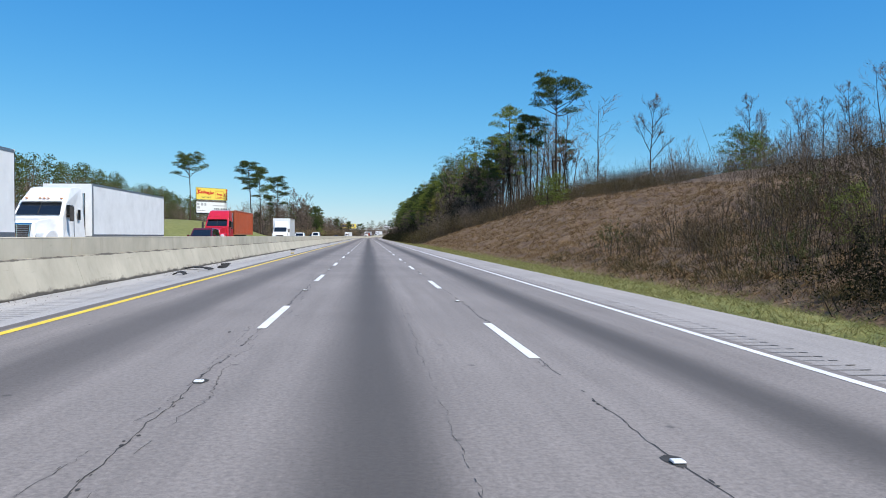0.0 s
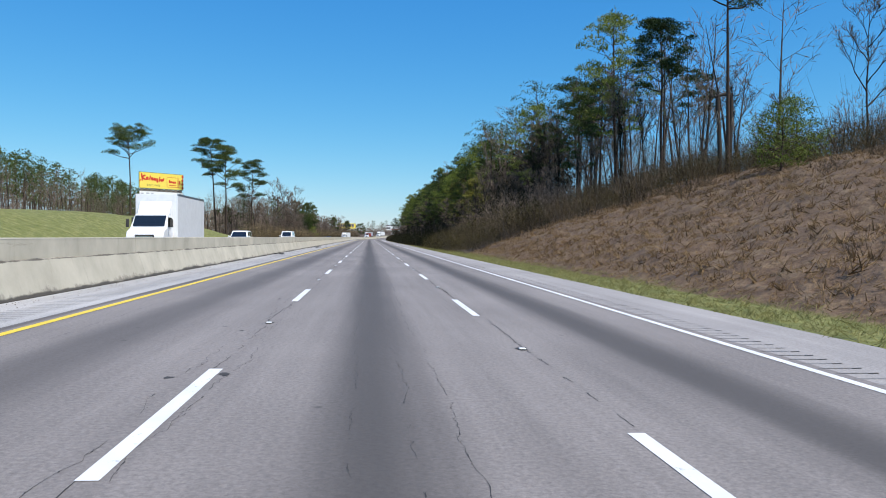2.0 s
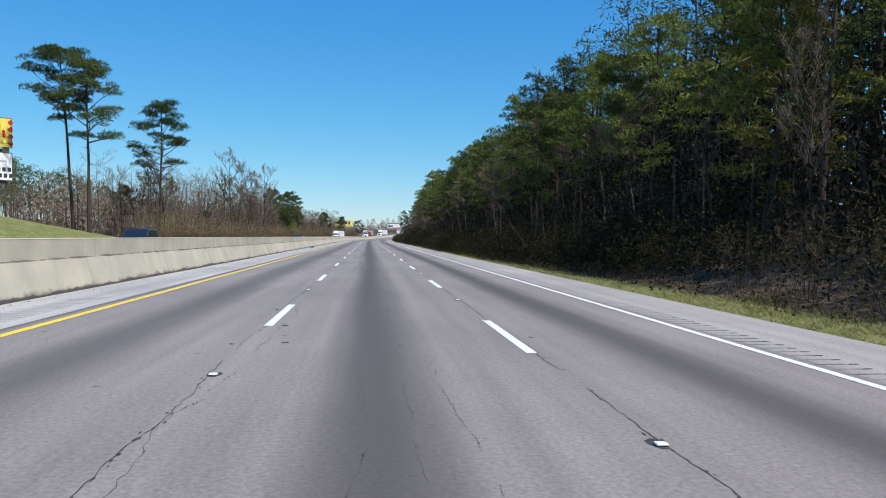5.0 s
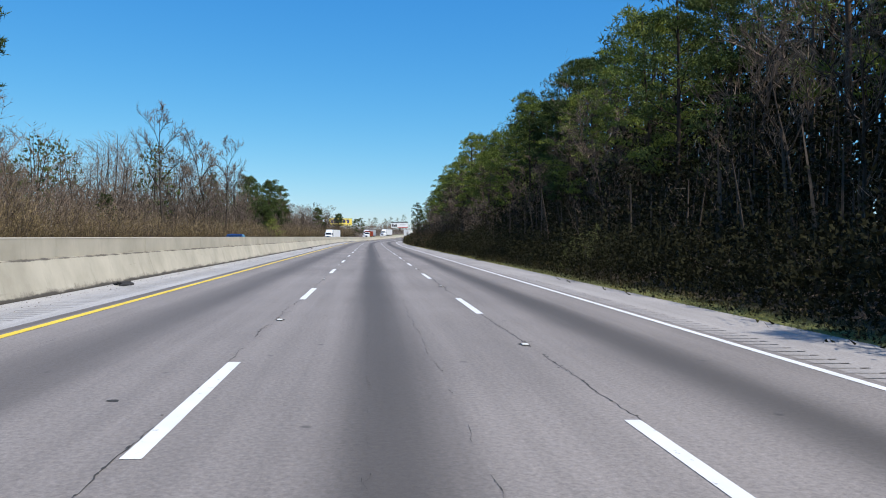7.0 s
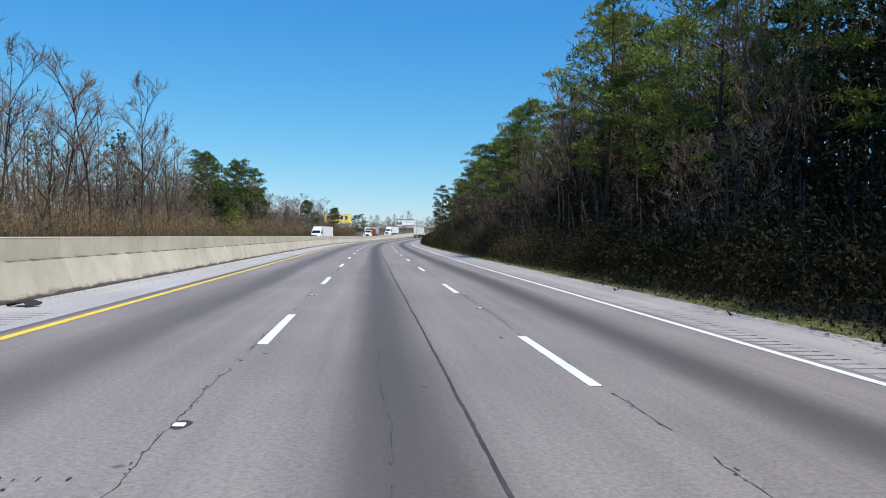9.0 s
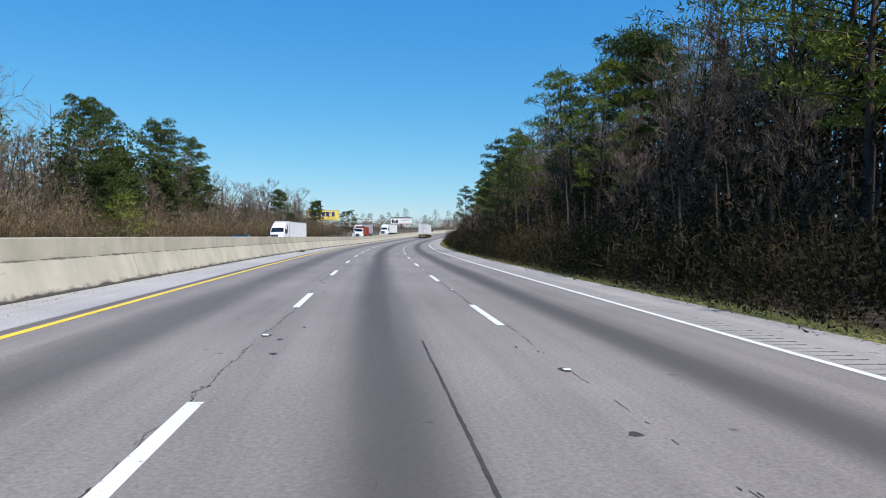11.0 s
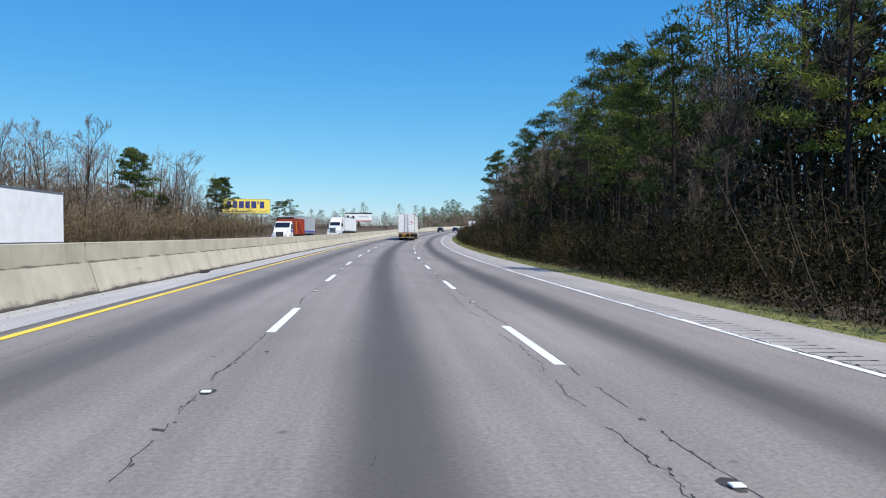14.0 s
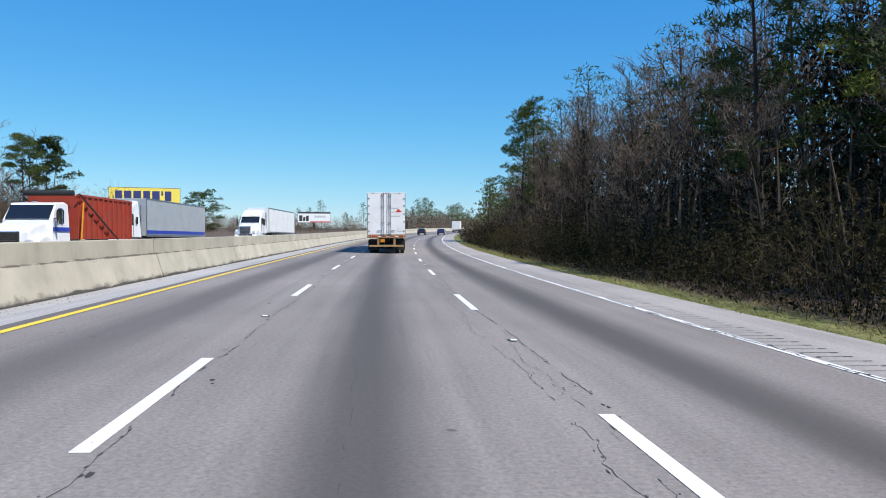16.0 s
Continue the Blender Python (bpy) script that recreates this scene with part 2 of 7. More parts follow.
def growth(name, low, high, rough=0.75, through_light=0.0, scale=0.6):
    """Bark, twigs, needles or blades: each plant and each tuft has its own shade."""
    m, nt, b = material(name, rough)
    geo = nt.nodes.new("ShaderNodeNewGeometry")
    info = nt.nodes.new("ShaderNodeObjectInfo").outputs["Random"]
    isl = geo.outputs["Random Per Island"]
    cloud = noise_tex(nt, geo.outputs["Position"], scale, 3)
    fac = calc(nt, "ADD", calc(nt, "MULTIPLY", info, 0.35), calc(nt, "ADD", calc(nt, "MULTIPLY", isl, 0.35), calc(nt, "MULTIPLY", cloud, 0.35)))
    nt.links.new(ramp(nt, fac, (0.2, low), (0.85, high)), b.inputs["Base Color"])
    b.inputs["Specular IOR Level"].default_value = 0.08
    if through_light:
        b.inputs["Transmission Weight"].default_value = 0.0
        t = nt.nodes.new("ShaderNodeBsdfTranslucent")
        nt.links.new(ramp(nt, fac, (0.2, low), (0.85, high)), t.inputs["Color"])
        mx = nt.nodes.new("ShaderNodeMixShader")
        mx.inputs["Fac"].default_value = through_light
        nt.links.new(b.outputs[0], mx.inputs[1])
        nt.links.new(t.outputs[0], mx.inputs[2])
        nt.links.new(mx.outputs[0], nt.nodes["Material Output"].inputs["Surface"])
    return m


BARK = growth("grey_bark", (0.012, 0.0095, 0.0075), (0.085, 0.070, 0.058), 0.9, scale=1.2)
PINE_BARK = growth("pine_bark", (0.035, 0.026, 0.021), (0.095, 0.068, 0.052), 0.9, scale=2.0)
TWIG = growth("winter_twigs", (0.075, 0.055, 0.042), (0.255, 0.196, 0.150), 0.85)
NEEDLE = growth("pine_needles", (0.018, 0.033, 0.011), (0.11, 0.14, 0.042), 0.7, 0.2)
# bright young pines; on full-grown pines this colour holds the sunlight on their crowns
BRIGHT_NEEDLE = growth("young_pine_needles", (0.05, 0.085, 0.016), (0.25, 0.28, 0.06), 0.7, 0.25)
YELLOW_NEEDLE = growth("yellowed_pine_needles", (0.10, 0.10, 0.02), (0.27, 0.25, 0.06), 0.6, 0.25)
BRUSH = growth("brown_brush", (0.037, 0.026, 0.015), (0.130, 0.095, 0.056), 0.9)
TAN_BRUSH = growth("tan_brush", (0.085, 0.062, 0.032), (0.27, 0.205, 0.112), 0.9)
OLIVE_BRUSH = growth("olive_brush", (0.032, 0.026, 0.011), (0.112, 0.090, 0.038), 0.9)
# near-black leaves: the deep shade of the right-hand wood is in this colour
SHADE_DARK_LEAF = growth("evergreen_scrub", (0.006, 0.007, 0.0035), (0.029, 0.028, 0.012), 0.8, 0.1)
OLIVE_LEAF = growth("dull_privet_leaves", (0.03, 0.036, 0.012), (0.115, 0.12, 0.045), 0.75, 0.15)
PALE_BARK = growth("weathered_dead_wood", (0.10, 0.085, 0.07), (0.32, 0.28, 0.23), 0.9, scale=2.0)
DEAD_BLADE = growth("dead_grass", (0.085, 0.048, 0.023), (0.42, 0.285, 0.15), 0.9, 0.15)
GREEN_BLADE = growth("verge_grass", (0.085, 0.095, 0.024), (0.35, 0.32, 0.13), 0.8, 0.25)

# ---- building helpers ----
def mesh_part(name, verts, faces, mat, parent=None, label="", smooth=False):
    me = bpy.data.meshes.new(name)
    me.from_pydata([tuple(v) for v in verts], [], faces)
    me.materials.append(mat)
    if smooth:
        me.shade_smooth()
    ob = new(name, me)
    if parent:
        ob.parent = parent
    if label:
        ob["label"] = label
    return ob


def part(name, bm, mat, parent=None, label=""):
    """Links a bmesh as one mesh object under a thing or a part."""
    me = bpy.data.meshes.new(name)
    bm.to_mesh(me)
    bm.free()
    me.materials.append(mat)
    ob = new(name, me)
    if parent:
        ob.parent = parent
    if label:
        ob["label"] = label
    return ob


def thing(name, m, label, category, group="", kind=""):
    ob = new(name)
    ob.empty_display_size = 0.3
    ob.matrix_basis = m
    return tagged(ob, label, category, group, kind)


def box(x0, x1, y0, y1, z0, z1, bevel=0.0, bm=None):
    own = bmesh.new()
    bmesh.ops.create_cube(own, size=1)
    for v in own.verts:
        v.co = Vector((x0 + (v.co.x + 0.5) * (x1 - x0), y0 + (v.co.y + 0.5) * (y1 - y0), z0 + (v.co.z + 0.5) * (z1 - z0)))
    if bevel:
        bmesh.ops.bevel(own, geom=own.edges[:], offset=bevel, segments=2, affect="EDGES", profile=0.5)
    if bm is None:
        return own
    me = bpy.data.meshes.new("tmp")
    own.to_mesh(me)
    own.free()
    bm.from_mesh(me)
    bpy.data.meshes.remove(me)
    return bm


def prism(profile, x0, x1, bevel=0.0, lean=None):
    """A side outline of (y, z) points drawn across from x0 to x1. lean(y, z) narrows it towards its middle."""
    bm = bmesh.new()
    a = [bm.verts.new((x0, y, z)) for y, z in profile]
    b = [bm.verts.new((x1, y, z)) for y, z in profile]
    n = len(profile)
    bm.faces.new(a)
    bm.faces.new(b[::-1])
    for i in range(n):
        bm.faces.new((a[i], b[i], b[(i + 1) % n], a[(i + 1) % n]))
    if lean:
        mid = (x0 + x1) / 2
        for v in bm.verts:
            v.co.x = mid + (v.co.x - mid) * lean(v.co.y, v.co.z)
    bmesh.ops.recalc_face_normals(bm, faces=bm.faces[:])
    if bevel:
        bmesh.ops.bevel(bm, geom=bm.edges[:], offset=bevel, segments=2, affect="EDGES", profile=0.5)
    return bm


def tube(p, q, r, r2=None, sides=10, bm=None):
    """A round bar from p to q."""
    bm = bm or bmesh.new()
    p, q = Vector(p), Vector(q)
    turn_to = (q - p).to_track_quat("Z", "Y").to_matrix().to_4x4()
    bmesh.ops.create_cone(bm, cap_ends=True, segments=sides, radius1=r, radius2=r if r2 is None else r2, depth=(q - p).length,
                          matrix=Matrix.Translation((p + q) / 2) @ turn_to)
    return bm


def at(s, u, z=0.0, yaw=0.0, scale=1.0):
    """A pose at a place of the road, facing along it; yaw turns it anticlockwise."""
    p = road(s, u, z)
    return pose(*p, 0, 0, yaw - math.degrees(turn(s))) @ Matrix.Diagonal((scale, scale, scale, 1))


def smooth01(a, b, x):
    f = min(max((x - a) / (b - a), 0), 1)
    return f * f * (3 - 2 * f)




def fall(s):
    """Crossfall of the road."""
    return 0.022


def white_edge(s):
    """The right lane widens a little in the curve."""
    return RIGHT_EDGE + 0.33 * smooth01(340, 400, s)


def left_joint(s):
    return LEFT_DASH - 0.15 * smooth01(480, 530, s)


def surface(s, u):
    """Height of our carriageway: it falls to the right."""
    z = grade(s) - fall(s) * u
    if u < -5.3:  # the median gutter sinks in the curve
        z -= 0.15 * smooth01(400, 520, s) * min((-5.3 - u) / 1.7, 1.0)
    return z


def far_surface(s, u):
    """Height of the opposite carriageway: it falls away from the barrier."""
    return grade(s) + 0.34 + 0.01 * (u + 8.0) - 0.42 * smooth01(400, 510, s)


def terrain(s, u):
    """Height of the ground: a cut bank on the right that dies out into woods, a grassy knoll on the left."""
    g = grade(s)
    wob = noise.noise((s * 0.06, u * 0.09, 0.0)) * 0.7 + noise.noise((s * 0.31, u * 0.33, 4.0)) * 0.22
    if u > 7.4:
        r = u - 10.2
        z = g - 0.19 - 7.4 * (fall(s) - 0.022) - 0.045 * min(u - 7.4, 2.8)
        if r > 0:
            k = 1.0 - 0.62 * smooth01(140, 240, s) - 0.26 * smooth01(240, 380, s)
            k *= (1.0 - 0.9 * smooth01(760, 860, s)) * (0.80 + 0.20 * smooth01(45, 100, s))
            bank = 0.335 * min(r, 21.5) + 0.165 * min(max(r - 21.5, 0), 60) + 0.04 * max(r - 81.5, 0)
            z += k * bank + wob * min(r * 0.12, 1)
            if s < 152 and r < 24:  # matted mounds on the mown slope
                lump = noise.noise((s * 0.55, u * 0.75, 9.0)) * 0.32 + abs(noise.noise((s * 0.23, u * 0.5, 2.0))) * 0.45 + noise.noise((s * 1.3, u * 1.5, 6.0)) * 0.14
                z += lump * min(r * 0.4, 1) * (1 - smooth01(21, 24, r)) * (1 - smooth01(140, 152, s))
        return z
    if u < -26.4:
        r = -26.4 - u
        k = 2.2 + 1.5 * smooth01(20, 110, s) + 1.9 * smooth01(110, 200, s) - 5.0 * smooth01(235, 322, s)
        return g - 0.32 + k * smooth01(1.5, 19, r) + wob * min(r * 0.03, 0.6) + 0.012 * min(r, 200) + 6.0 * smooth01(42, 76, r) * smooth01(190, 300, s) * (1 - smooth01(400, 470, s))
    return g - 0.62


def ribbon(name, mat, u0, u1, height, s0, s1, step=4.0, cols=1, parent=None, shift=lambda s: 0.0):
    """A strip along the road between u0 and u1, with metres across and along in its surface map."""
    n = max(1, int((s1 - s0) / step))
    verts, faces, uvs = [], [], []
    for i in range(n + 1):
        s = s0 + (s1 - s0) * i / n
        for j in range(cols + 1):
            u = u0 + (u1 - u0) * j / cols + shift(s)
            verts.append(road(s, u, height(s, u)))
            uvs.append((u, s))
    for i in range(n):
        for j in range(cols):
            a = i * (cols + 1) + j
            faces.append((a, a + 1, a + cols + 2, a + cols + 1))
    ob = mesh_part(name, verts, faces, mat, parent)
    layer = ob.data.uv_layers.new(name="UVMap")
    for loop in ob.data.loops:
        layer.data[loop.index].uv = uvs[loop.vertex_index]
    return ob


# ---- ground ----
def build_ground():
    ss = [-1500, -900, -500, -300, -200, -140, -100] + [-80 + 5 * i for i in range(18)] + [9 + 0.9 * i for i in range(157)] + [155 + 5 * i for i in range(131)] + [830 + 30 * i for i in range(30)] + [1800, 2100, 2500, 3000, 3600]
    us = [-1000, -700, -500, -350, -250, -190, -150, -120, -100, -85, -75, -68, -62] + [-58 + 2.5 * i for i in range(13)] + [-26.3, -20, -8, 0, 7, 7.42]
    us += [8.4, 9.4] + [10.2 + 0.6 * i for i in range(40)] + [34.4, 36, 38, 42, 47, 53, 60, 70, 82, 100, 130, 170, 230, 320, 450, 650, 900]
    verts, faces, cover = [], [], []
    for s in ss:
        for u in us:
            uu = min(u, 900) if s < 331 else u
            verts.append(road(s, uu, terrain(s, u)))
            if u > 0:
                green = 1.0 - smooth01(9.0, 11.2, u) if s < 780 else 0.7
                litter = smooth01(120, 170, s) * smooth01(9.6 - 1.4 * smooth01(190, 230, s), 11.5 - 1.8 * smooth01(190, 230, s), u) * (1 - smooth01(900, 1000, s))
                litter = max(litter, smooth01(34, 42, u) * 0.8)
            else:
                green = 0.85 * smooth01(-75, -62, u)
                litter = max(smooth01(290, 330, s) * (1 - smooth01(-33, -29, u)), 1 - smooth01(-85, -68, u))
            cover.append((green, litter, 0, 1))
    w = len(us)
    for i in range(len(ss) - 1):
        for j in range(w - 1):
            a = i * w + j
            faces.append((a, a + 1, a + w + 1, a + w))
    ob = mesh_part("ground", verts, faces, EARTH, smooth=True)
    att = ob.data.color_attributes.new("cover", "FLOAT_COLOR", "POINT")
    for i, c in enumerate(cover):
        att.data[i].color = c
    tagged(ob, "rolling ground of dead grass, verge grass and leaf litter", "ground", kind="structure")


build_ground()

# ---- carriageways, painted lines and barrier ----
S_FROM, S_TO = -80.0, 1250.0
our_road = ribbon("road", ASPHALT, LEFT_EDGE - 0.35, RIGHT_EDGE + 0.25, surface, S_FROM, S_TO, cols=4)
tagged(our_road, "worn grey asphalt lanes with dark oil bands", "road", kind="structure")
lift = lambda d: (lambda s, u: surface(s, u) + d)
shoulder_r = tagged(ribbon("shoulder_1", SHOULDER, RIGHT_EDGE + 0.25, 7.5, lift(-0.002), S_FROM, S_TO, cols=2),
                    "pale grey asphalt shoulder beside the verge", "shoulder", kind="structure")
shoulder_l = tagged(ribbon("shoulder_2", PALE_SHOULDER, -7.05, LEFT_EDGE - 0.35, lift(-0.002), S_FROM, S_TO, cols=2),
                    "dusty pale shoulder along the median barrier", "shoulder", kind="structure")
far_road = tagged(ribbon("road_opposite", FAR_ASPHALT, -26.5, -7.95, far_surface, S_FROM, S_TO, cols=4),
                  "grey asphalt of the oncoming carriageway", "road", kind="structure")


def edge_skirt(name, u, top, s0, s1):
    """The broken outer edge of the pavement, down into the ground."""
    n = int((s1 - s0) / 4)
    verts, faces = [], []
    for i in range(n + 1):
        s = s0 + (s1 - s0) * i / n
        verts += [road(s, u, top(s, u)), road(s, u + (0.12 if u > 0 else -0.12), top(s, u) - 0.5)]
    for i in range(n):
        a = 2 * i
        faces.append((a, a + 1, a + 3, a + 2))
    return mesh_part(name, verts, faces, SHOULDER)


edge_skirt("pavement_edge", 7.5, lift(-0.002), S_FROM, S_TO).parent = shoulder_r
edge_skirt("pavement_edge", -26.5, far_surface, S_FROM, S_TO).parent = far_road

for nm, mt, u, w, lab in (("edge_line_yellow", YELLOW_LINE, LEFT_EDGE, 0.15, "solid yellow painted edge line"),
                          ("edge_line_white", WHITE_LINE, RIGHT_EDGE, 0.14, "solid white painted edge line")):
    ribbon(nm, mt, u - w / 2, u + w / 2, lift(0.005), S_FROM, 1100, step=3.0, parent=our_road,
           shift=(lambda s: white_edge(s) - RIGHT_EDGE) if u > 0 else (lambda s: 0.0))["label"] = lab
ribbon("edge_line_far", WHITE_LINE, -24.1, -23.95, lambda s, u: far_surface(s, u) + 0.005, S_FROM, 1100, parent=far_road)


def lane_marks():
    """Dashes 3.7 m long every 12.19 m, with a reflective marker half way between two."""
    w, h = 0.07, 1.85
    pts = [(-w, -h, 0), (w, -h, 0), (w, 0, 0), (w, h, 0), (-w, h, 0), (-w, 0, 0)]
    me = bpy.data.meshes.new("lane_dash")
    me.from_pydata(pts, [], [(0, 1, 2, 5), (5, 2, 3, 4)])
    me.materials.append(WHITE_LINE)
    cat = bmesh.new()
    box(-0.045, 0.045, -0.04, 0.04, 0, 0.018, 0.008, cat)
    eye_me = bpy.data.meshes.new("road_marker")
    cat.to_mesh(eye_me)
    cat.free()
    eye_me.materials.append(plain("marker_ceramic", (0.78, 0.78, 0.76), 0.3))
    pat = [(0.075 * math.cos(a) * (1 + 0.25 * math.sin(3 * a)), 0.14 * math.sin(a), 0) for a in [i * math.pi / 5 for i in range(10)]]
    pad_me = bpy.data.meshes.new("marker_pad")
    pad_me.from_pydata(pat, [], [tuple(range(10))])
    pad_me.materials.append(TAR_AND_SHADE)
    tilt = lambda s: math.degrees(math.atan(fall(s)))
    for line, phase in ((left_joint, 1.3), (lambda s: RIGHT_DASH, 10.8)):
        s = phase - 12.19 * 3
        while s < 900:
            for data, ds, dz in ((me, 0.0, 0.005), (eye_me, 6.1, 0.008), (pad_me, 6.15, 0.004)):
                if data is not me and s > 640:
                    continue
                ob = new(data.name, data)
                ob.parent = our_road
                u = line(s + ds)
                p = road(s + ds, u, surface(s + ds, u) + dz)
                ob.matrix_basis = pose(*p, math.degrees(math.atan((grade(s + 1) - grade(s)))), tilt(s), -math.degrees(turn(s + ds)))
            s += 12.19
    # the opposite lanes' dashes
    for u in (-14.9, -18.4):
        s = 3.0
        while s < 700:
            ob = new("lane_dash", me)
            ob.parent = far_road
            ob.matrix_basis = pose(*road(s, u, far_surface(s, u) + 0.005), 0, -0.6, -math.degrees(turn(s)))
            s += 12.19


lane_marks()


def crack(u, s0, s1, width, wander, seed, parent, gaps=0.1, rise=0.003, chips=True):
    """A ragged crack along the road: a hairline that comes and goes, with small broken chips along it."""
    rnd = random.Random(seed)
    verts, faces, s, off, prev = [], [], s0, 0.0, None
    while s < s1:
        full = noise.noise((s * 0.21, u * 3.0, seed)) * 0.9 + noise.noise((s * 0.9, u, seed + 5.0)) * 0.5 if chips else 0.0
        if rnd.random() < gaps * 0.4 + max(0.0, -full - 0.15) * 0.5:
            s += rnd.uniform(0.1, 0.7)
            prev = None
        off = off * 0.95 + rnd.uniform(-wander, wander) * 0.7
        uu, k = u + off + rnd.gauss(0, wander * 0.2), len(verts)
        w = width * rnd.uniform(0.15, 0.55) if chips else width * rnd.uniform(0.7, 1.1)
        verts += [road(s, uu - w / 2, surface(s, uu) + rise), road(s, uu + w / 2, surface(s, uu) + rise)]
        if prev is not None:
            faces.append((prev, prev + 1, k + 1, k))
        prev = k
        if chips and rnd.random() < 0.42 + full * 0.5:
            length, half, c = rnd.uniform(0.02, 0.11), width * rnd.uniform(0.2, 0.65) * (1.0 + max(full, 0.0)), len(verts)
            mid = uu + rnd.gauss(0, width * 0.9)
            for f, x in ((0, 0), (rnd.uniform(0.2, 0.4), rnd.uniform(0.5, 1.2)), (rnd.uniform(0.6, 0.8), rnd.uniform(0.4, 1.2)), (1, 0),
                         (rnd.uniform(0.6, 0.8), -rnd.uniform(0.4, 1.1)), (rnd.uniform(0.2, 0.4), -rnd.uniform(0.5, 1.2))):
                verts.append(road(s + f * length, mid + half * x, surface(s, mid) + rise + 0.001))
            faces.append(tuple(range(c, c + 6)))
        s += rnd.uniform(0.05, 0.16)
    mesh_part("crack", verts, faces, TAR_AND_SHADE, parent)


for _u, _a, _b, _w, _wander, _seed, _gap in (
        (LEFT_DASH - 0.04, -5, 620, 0.024, 0.028, 1, 0.10), (RIGHT_DASH + 0.05, -5, 620, 0.026, 0.020, 2, 0.05),
        (LEFT_DASH + 0.12, 0, 190, 0.010, 0.05, 3, 0.22), (LEFT_DASH - 0.22, 0, 160, 0.009, 0.05, 11, 0.25),
        (0.72, 0, 285, 0.007, 0.03, 5, 0.12), (-0.1, 20, 560, 0.005, 0.03, 6, 0.3),
        (-4.2, 0, 600, 0.007, 0.03, 7, 0.2),
        (RIGHT_DASH - 0.28, 470, 620, 0.016, 0.05, 9, 0.10), (RIGHT_DASH - 0.12, 500, 620, 0.010, 0.06, 12, 0.2), (0.35, 60, 200, 0.005, 0.03, 10, 0.25)):
    crack(_u, _a, _b, _w, _wander, _seed, our_road, _gap)


crack(RIGHT_EDGE + 0.375, 425, 640, 0.07, 0.03, 8, our_road, 0.09, 0.008)
crack(0.62, 292, 385, 0.034, 0.004, 4, our_road, 0.0, 0.003, False)


def chip_patches(seed, s0, s1, spots):
    """Small dark spalls and tar drips scattered along the lane joints."""
    rnd = random.Random(seed)
    for _ in range(spots):
        s, u = rnd.uniform(s0, s1), rnd.choice((LEFT_DASH, RIGHT_DASH, LEFT_DASH)) + rnd.gauss(0, 0.3)
        n, rx, ry = 9, rnd.uniform(0.02, 0.07), rnd.uniform(0.03, 0.12)
        pts = []
        for i in range(n):
            a, k = 2 * math.pi * i / n, rnd.uniform(0.5, 1.2)
            pts.append(road(s + ry * k * math.sin(a), u + rx * k * math.cos(a), surface(s, u + rx * k * math.cos(a)) + 0.0035))
        mesh_part("spall", pts, [tuple(range(n))], TAR_AND_SHADE, our_road)


chip_patches(40, 0, 600, 150)
# a stretch of ravelled surface in the left lane
_r = random.Random(8)
_v, _f = [], []
for _i in range(900):
    _s, _u, _a, _b = _r.uniform(286, 311), _r.gauss(-3.2, 0.75), _r.uniform(0.007, 0.02), _r.uniform(0.012, 0.05)
    _u = min(max(_u, -4.75), -1.75)
    _k = len(_v)
    _v += [road(_s + _b * math.sin(k * 1.05) * _r.uniform(0.5, 1.2), _u + _a * math.cos(k * 1.05) * _r.uniform(0.5, 1.2), surface(_s, _u) + 0.0045) for k in range(6)]
    _f.append(tuple(range(_k, _k + 6)))
mesh_part("ravelled_patch", _v, _f, TAR_AND_SHADE, our_road)["kind"] = "stuff"


def rumble(name, u0, u1, s0, s1, pitch_m, parent, mat):
    """Milled grooves across a shoulder, each drawn as a thin flat strip of the given material."""
    verts, faces, s = [], [], s0
    rnd = random.Random(u0)
    while s < s1:
        j = rnd.uniform(-0.03, 0.03)
        for a, b, z in ((0.0, 0.035, 0.004),):
            k = len(verts)
            for ds, uu in ((a, u0 + j), (a + 0.02, u1 + j), (b + 0.02, u1 + j), (b, u0 + j)):
                uu += white_edge(s) - RIGHT_EDGE if u0 > 0 else 0.0
                verts.append(road(s + ds, uu, surface(s, uu) + z))
            faces.append((k, k + 1, k + 2, k + 3))
        s += pitch_m
    ob = mesh_part(name, verts, faces, mat, parent)
    ob["kind"] = "stuff"


GROOVE = plain("groove_dust", (0.255, 0.245, 0.235), 0.95, vary=0.4, scale=3.0)
rumble("rumble_strip", RIGHT_EDGE + 0.16, RIGHT_EDGE + 0.58, -5, 640, 0.33, shoulder_r, GROOVE)
# short dark dashes paint the shadow at each groove's outer end
rumble("rumble_strip", RIGHT_EDGE + 0.58, RIGHT_EDGE + 0.72, -5, 640, 0.33, shoulder_r, TAR_AND_SHADE)
rumble("rumble_strip", -6.35, -5.65, -5, 320, 0.32, shoulder_l, GROOVE)


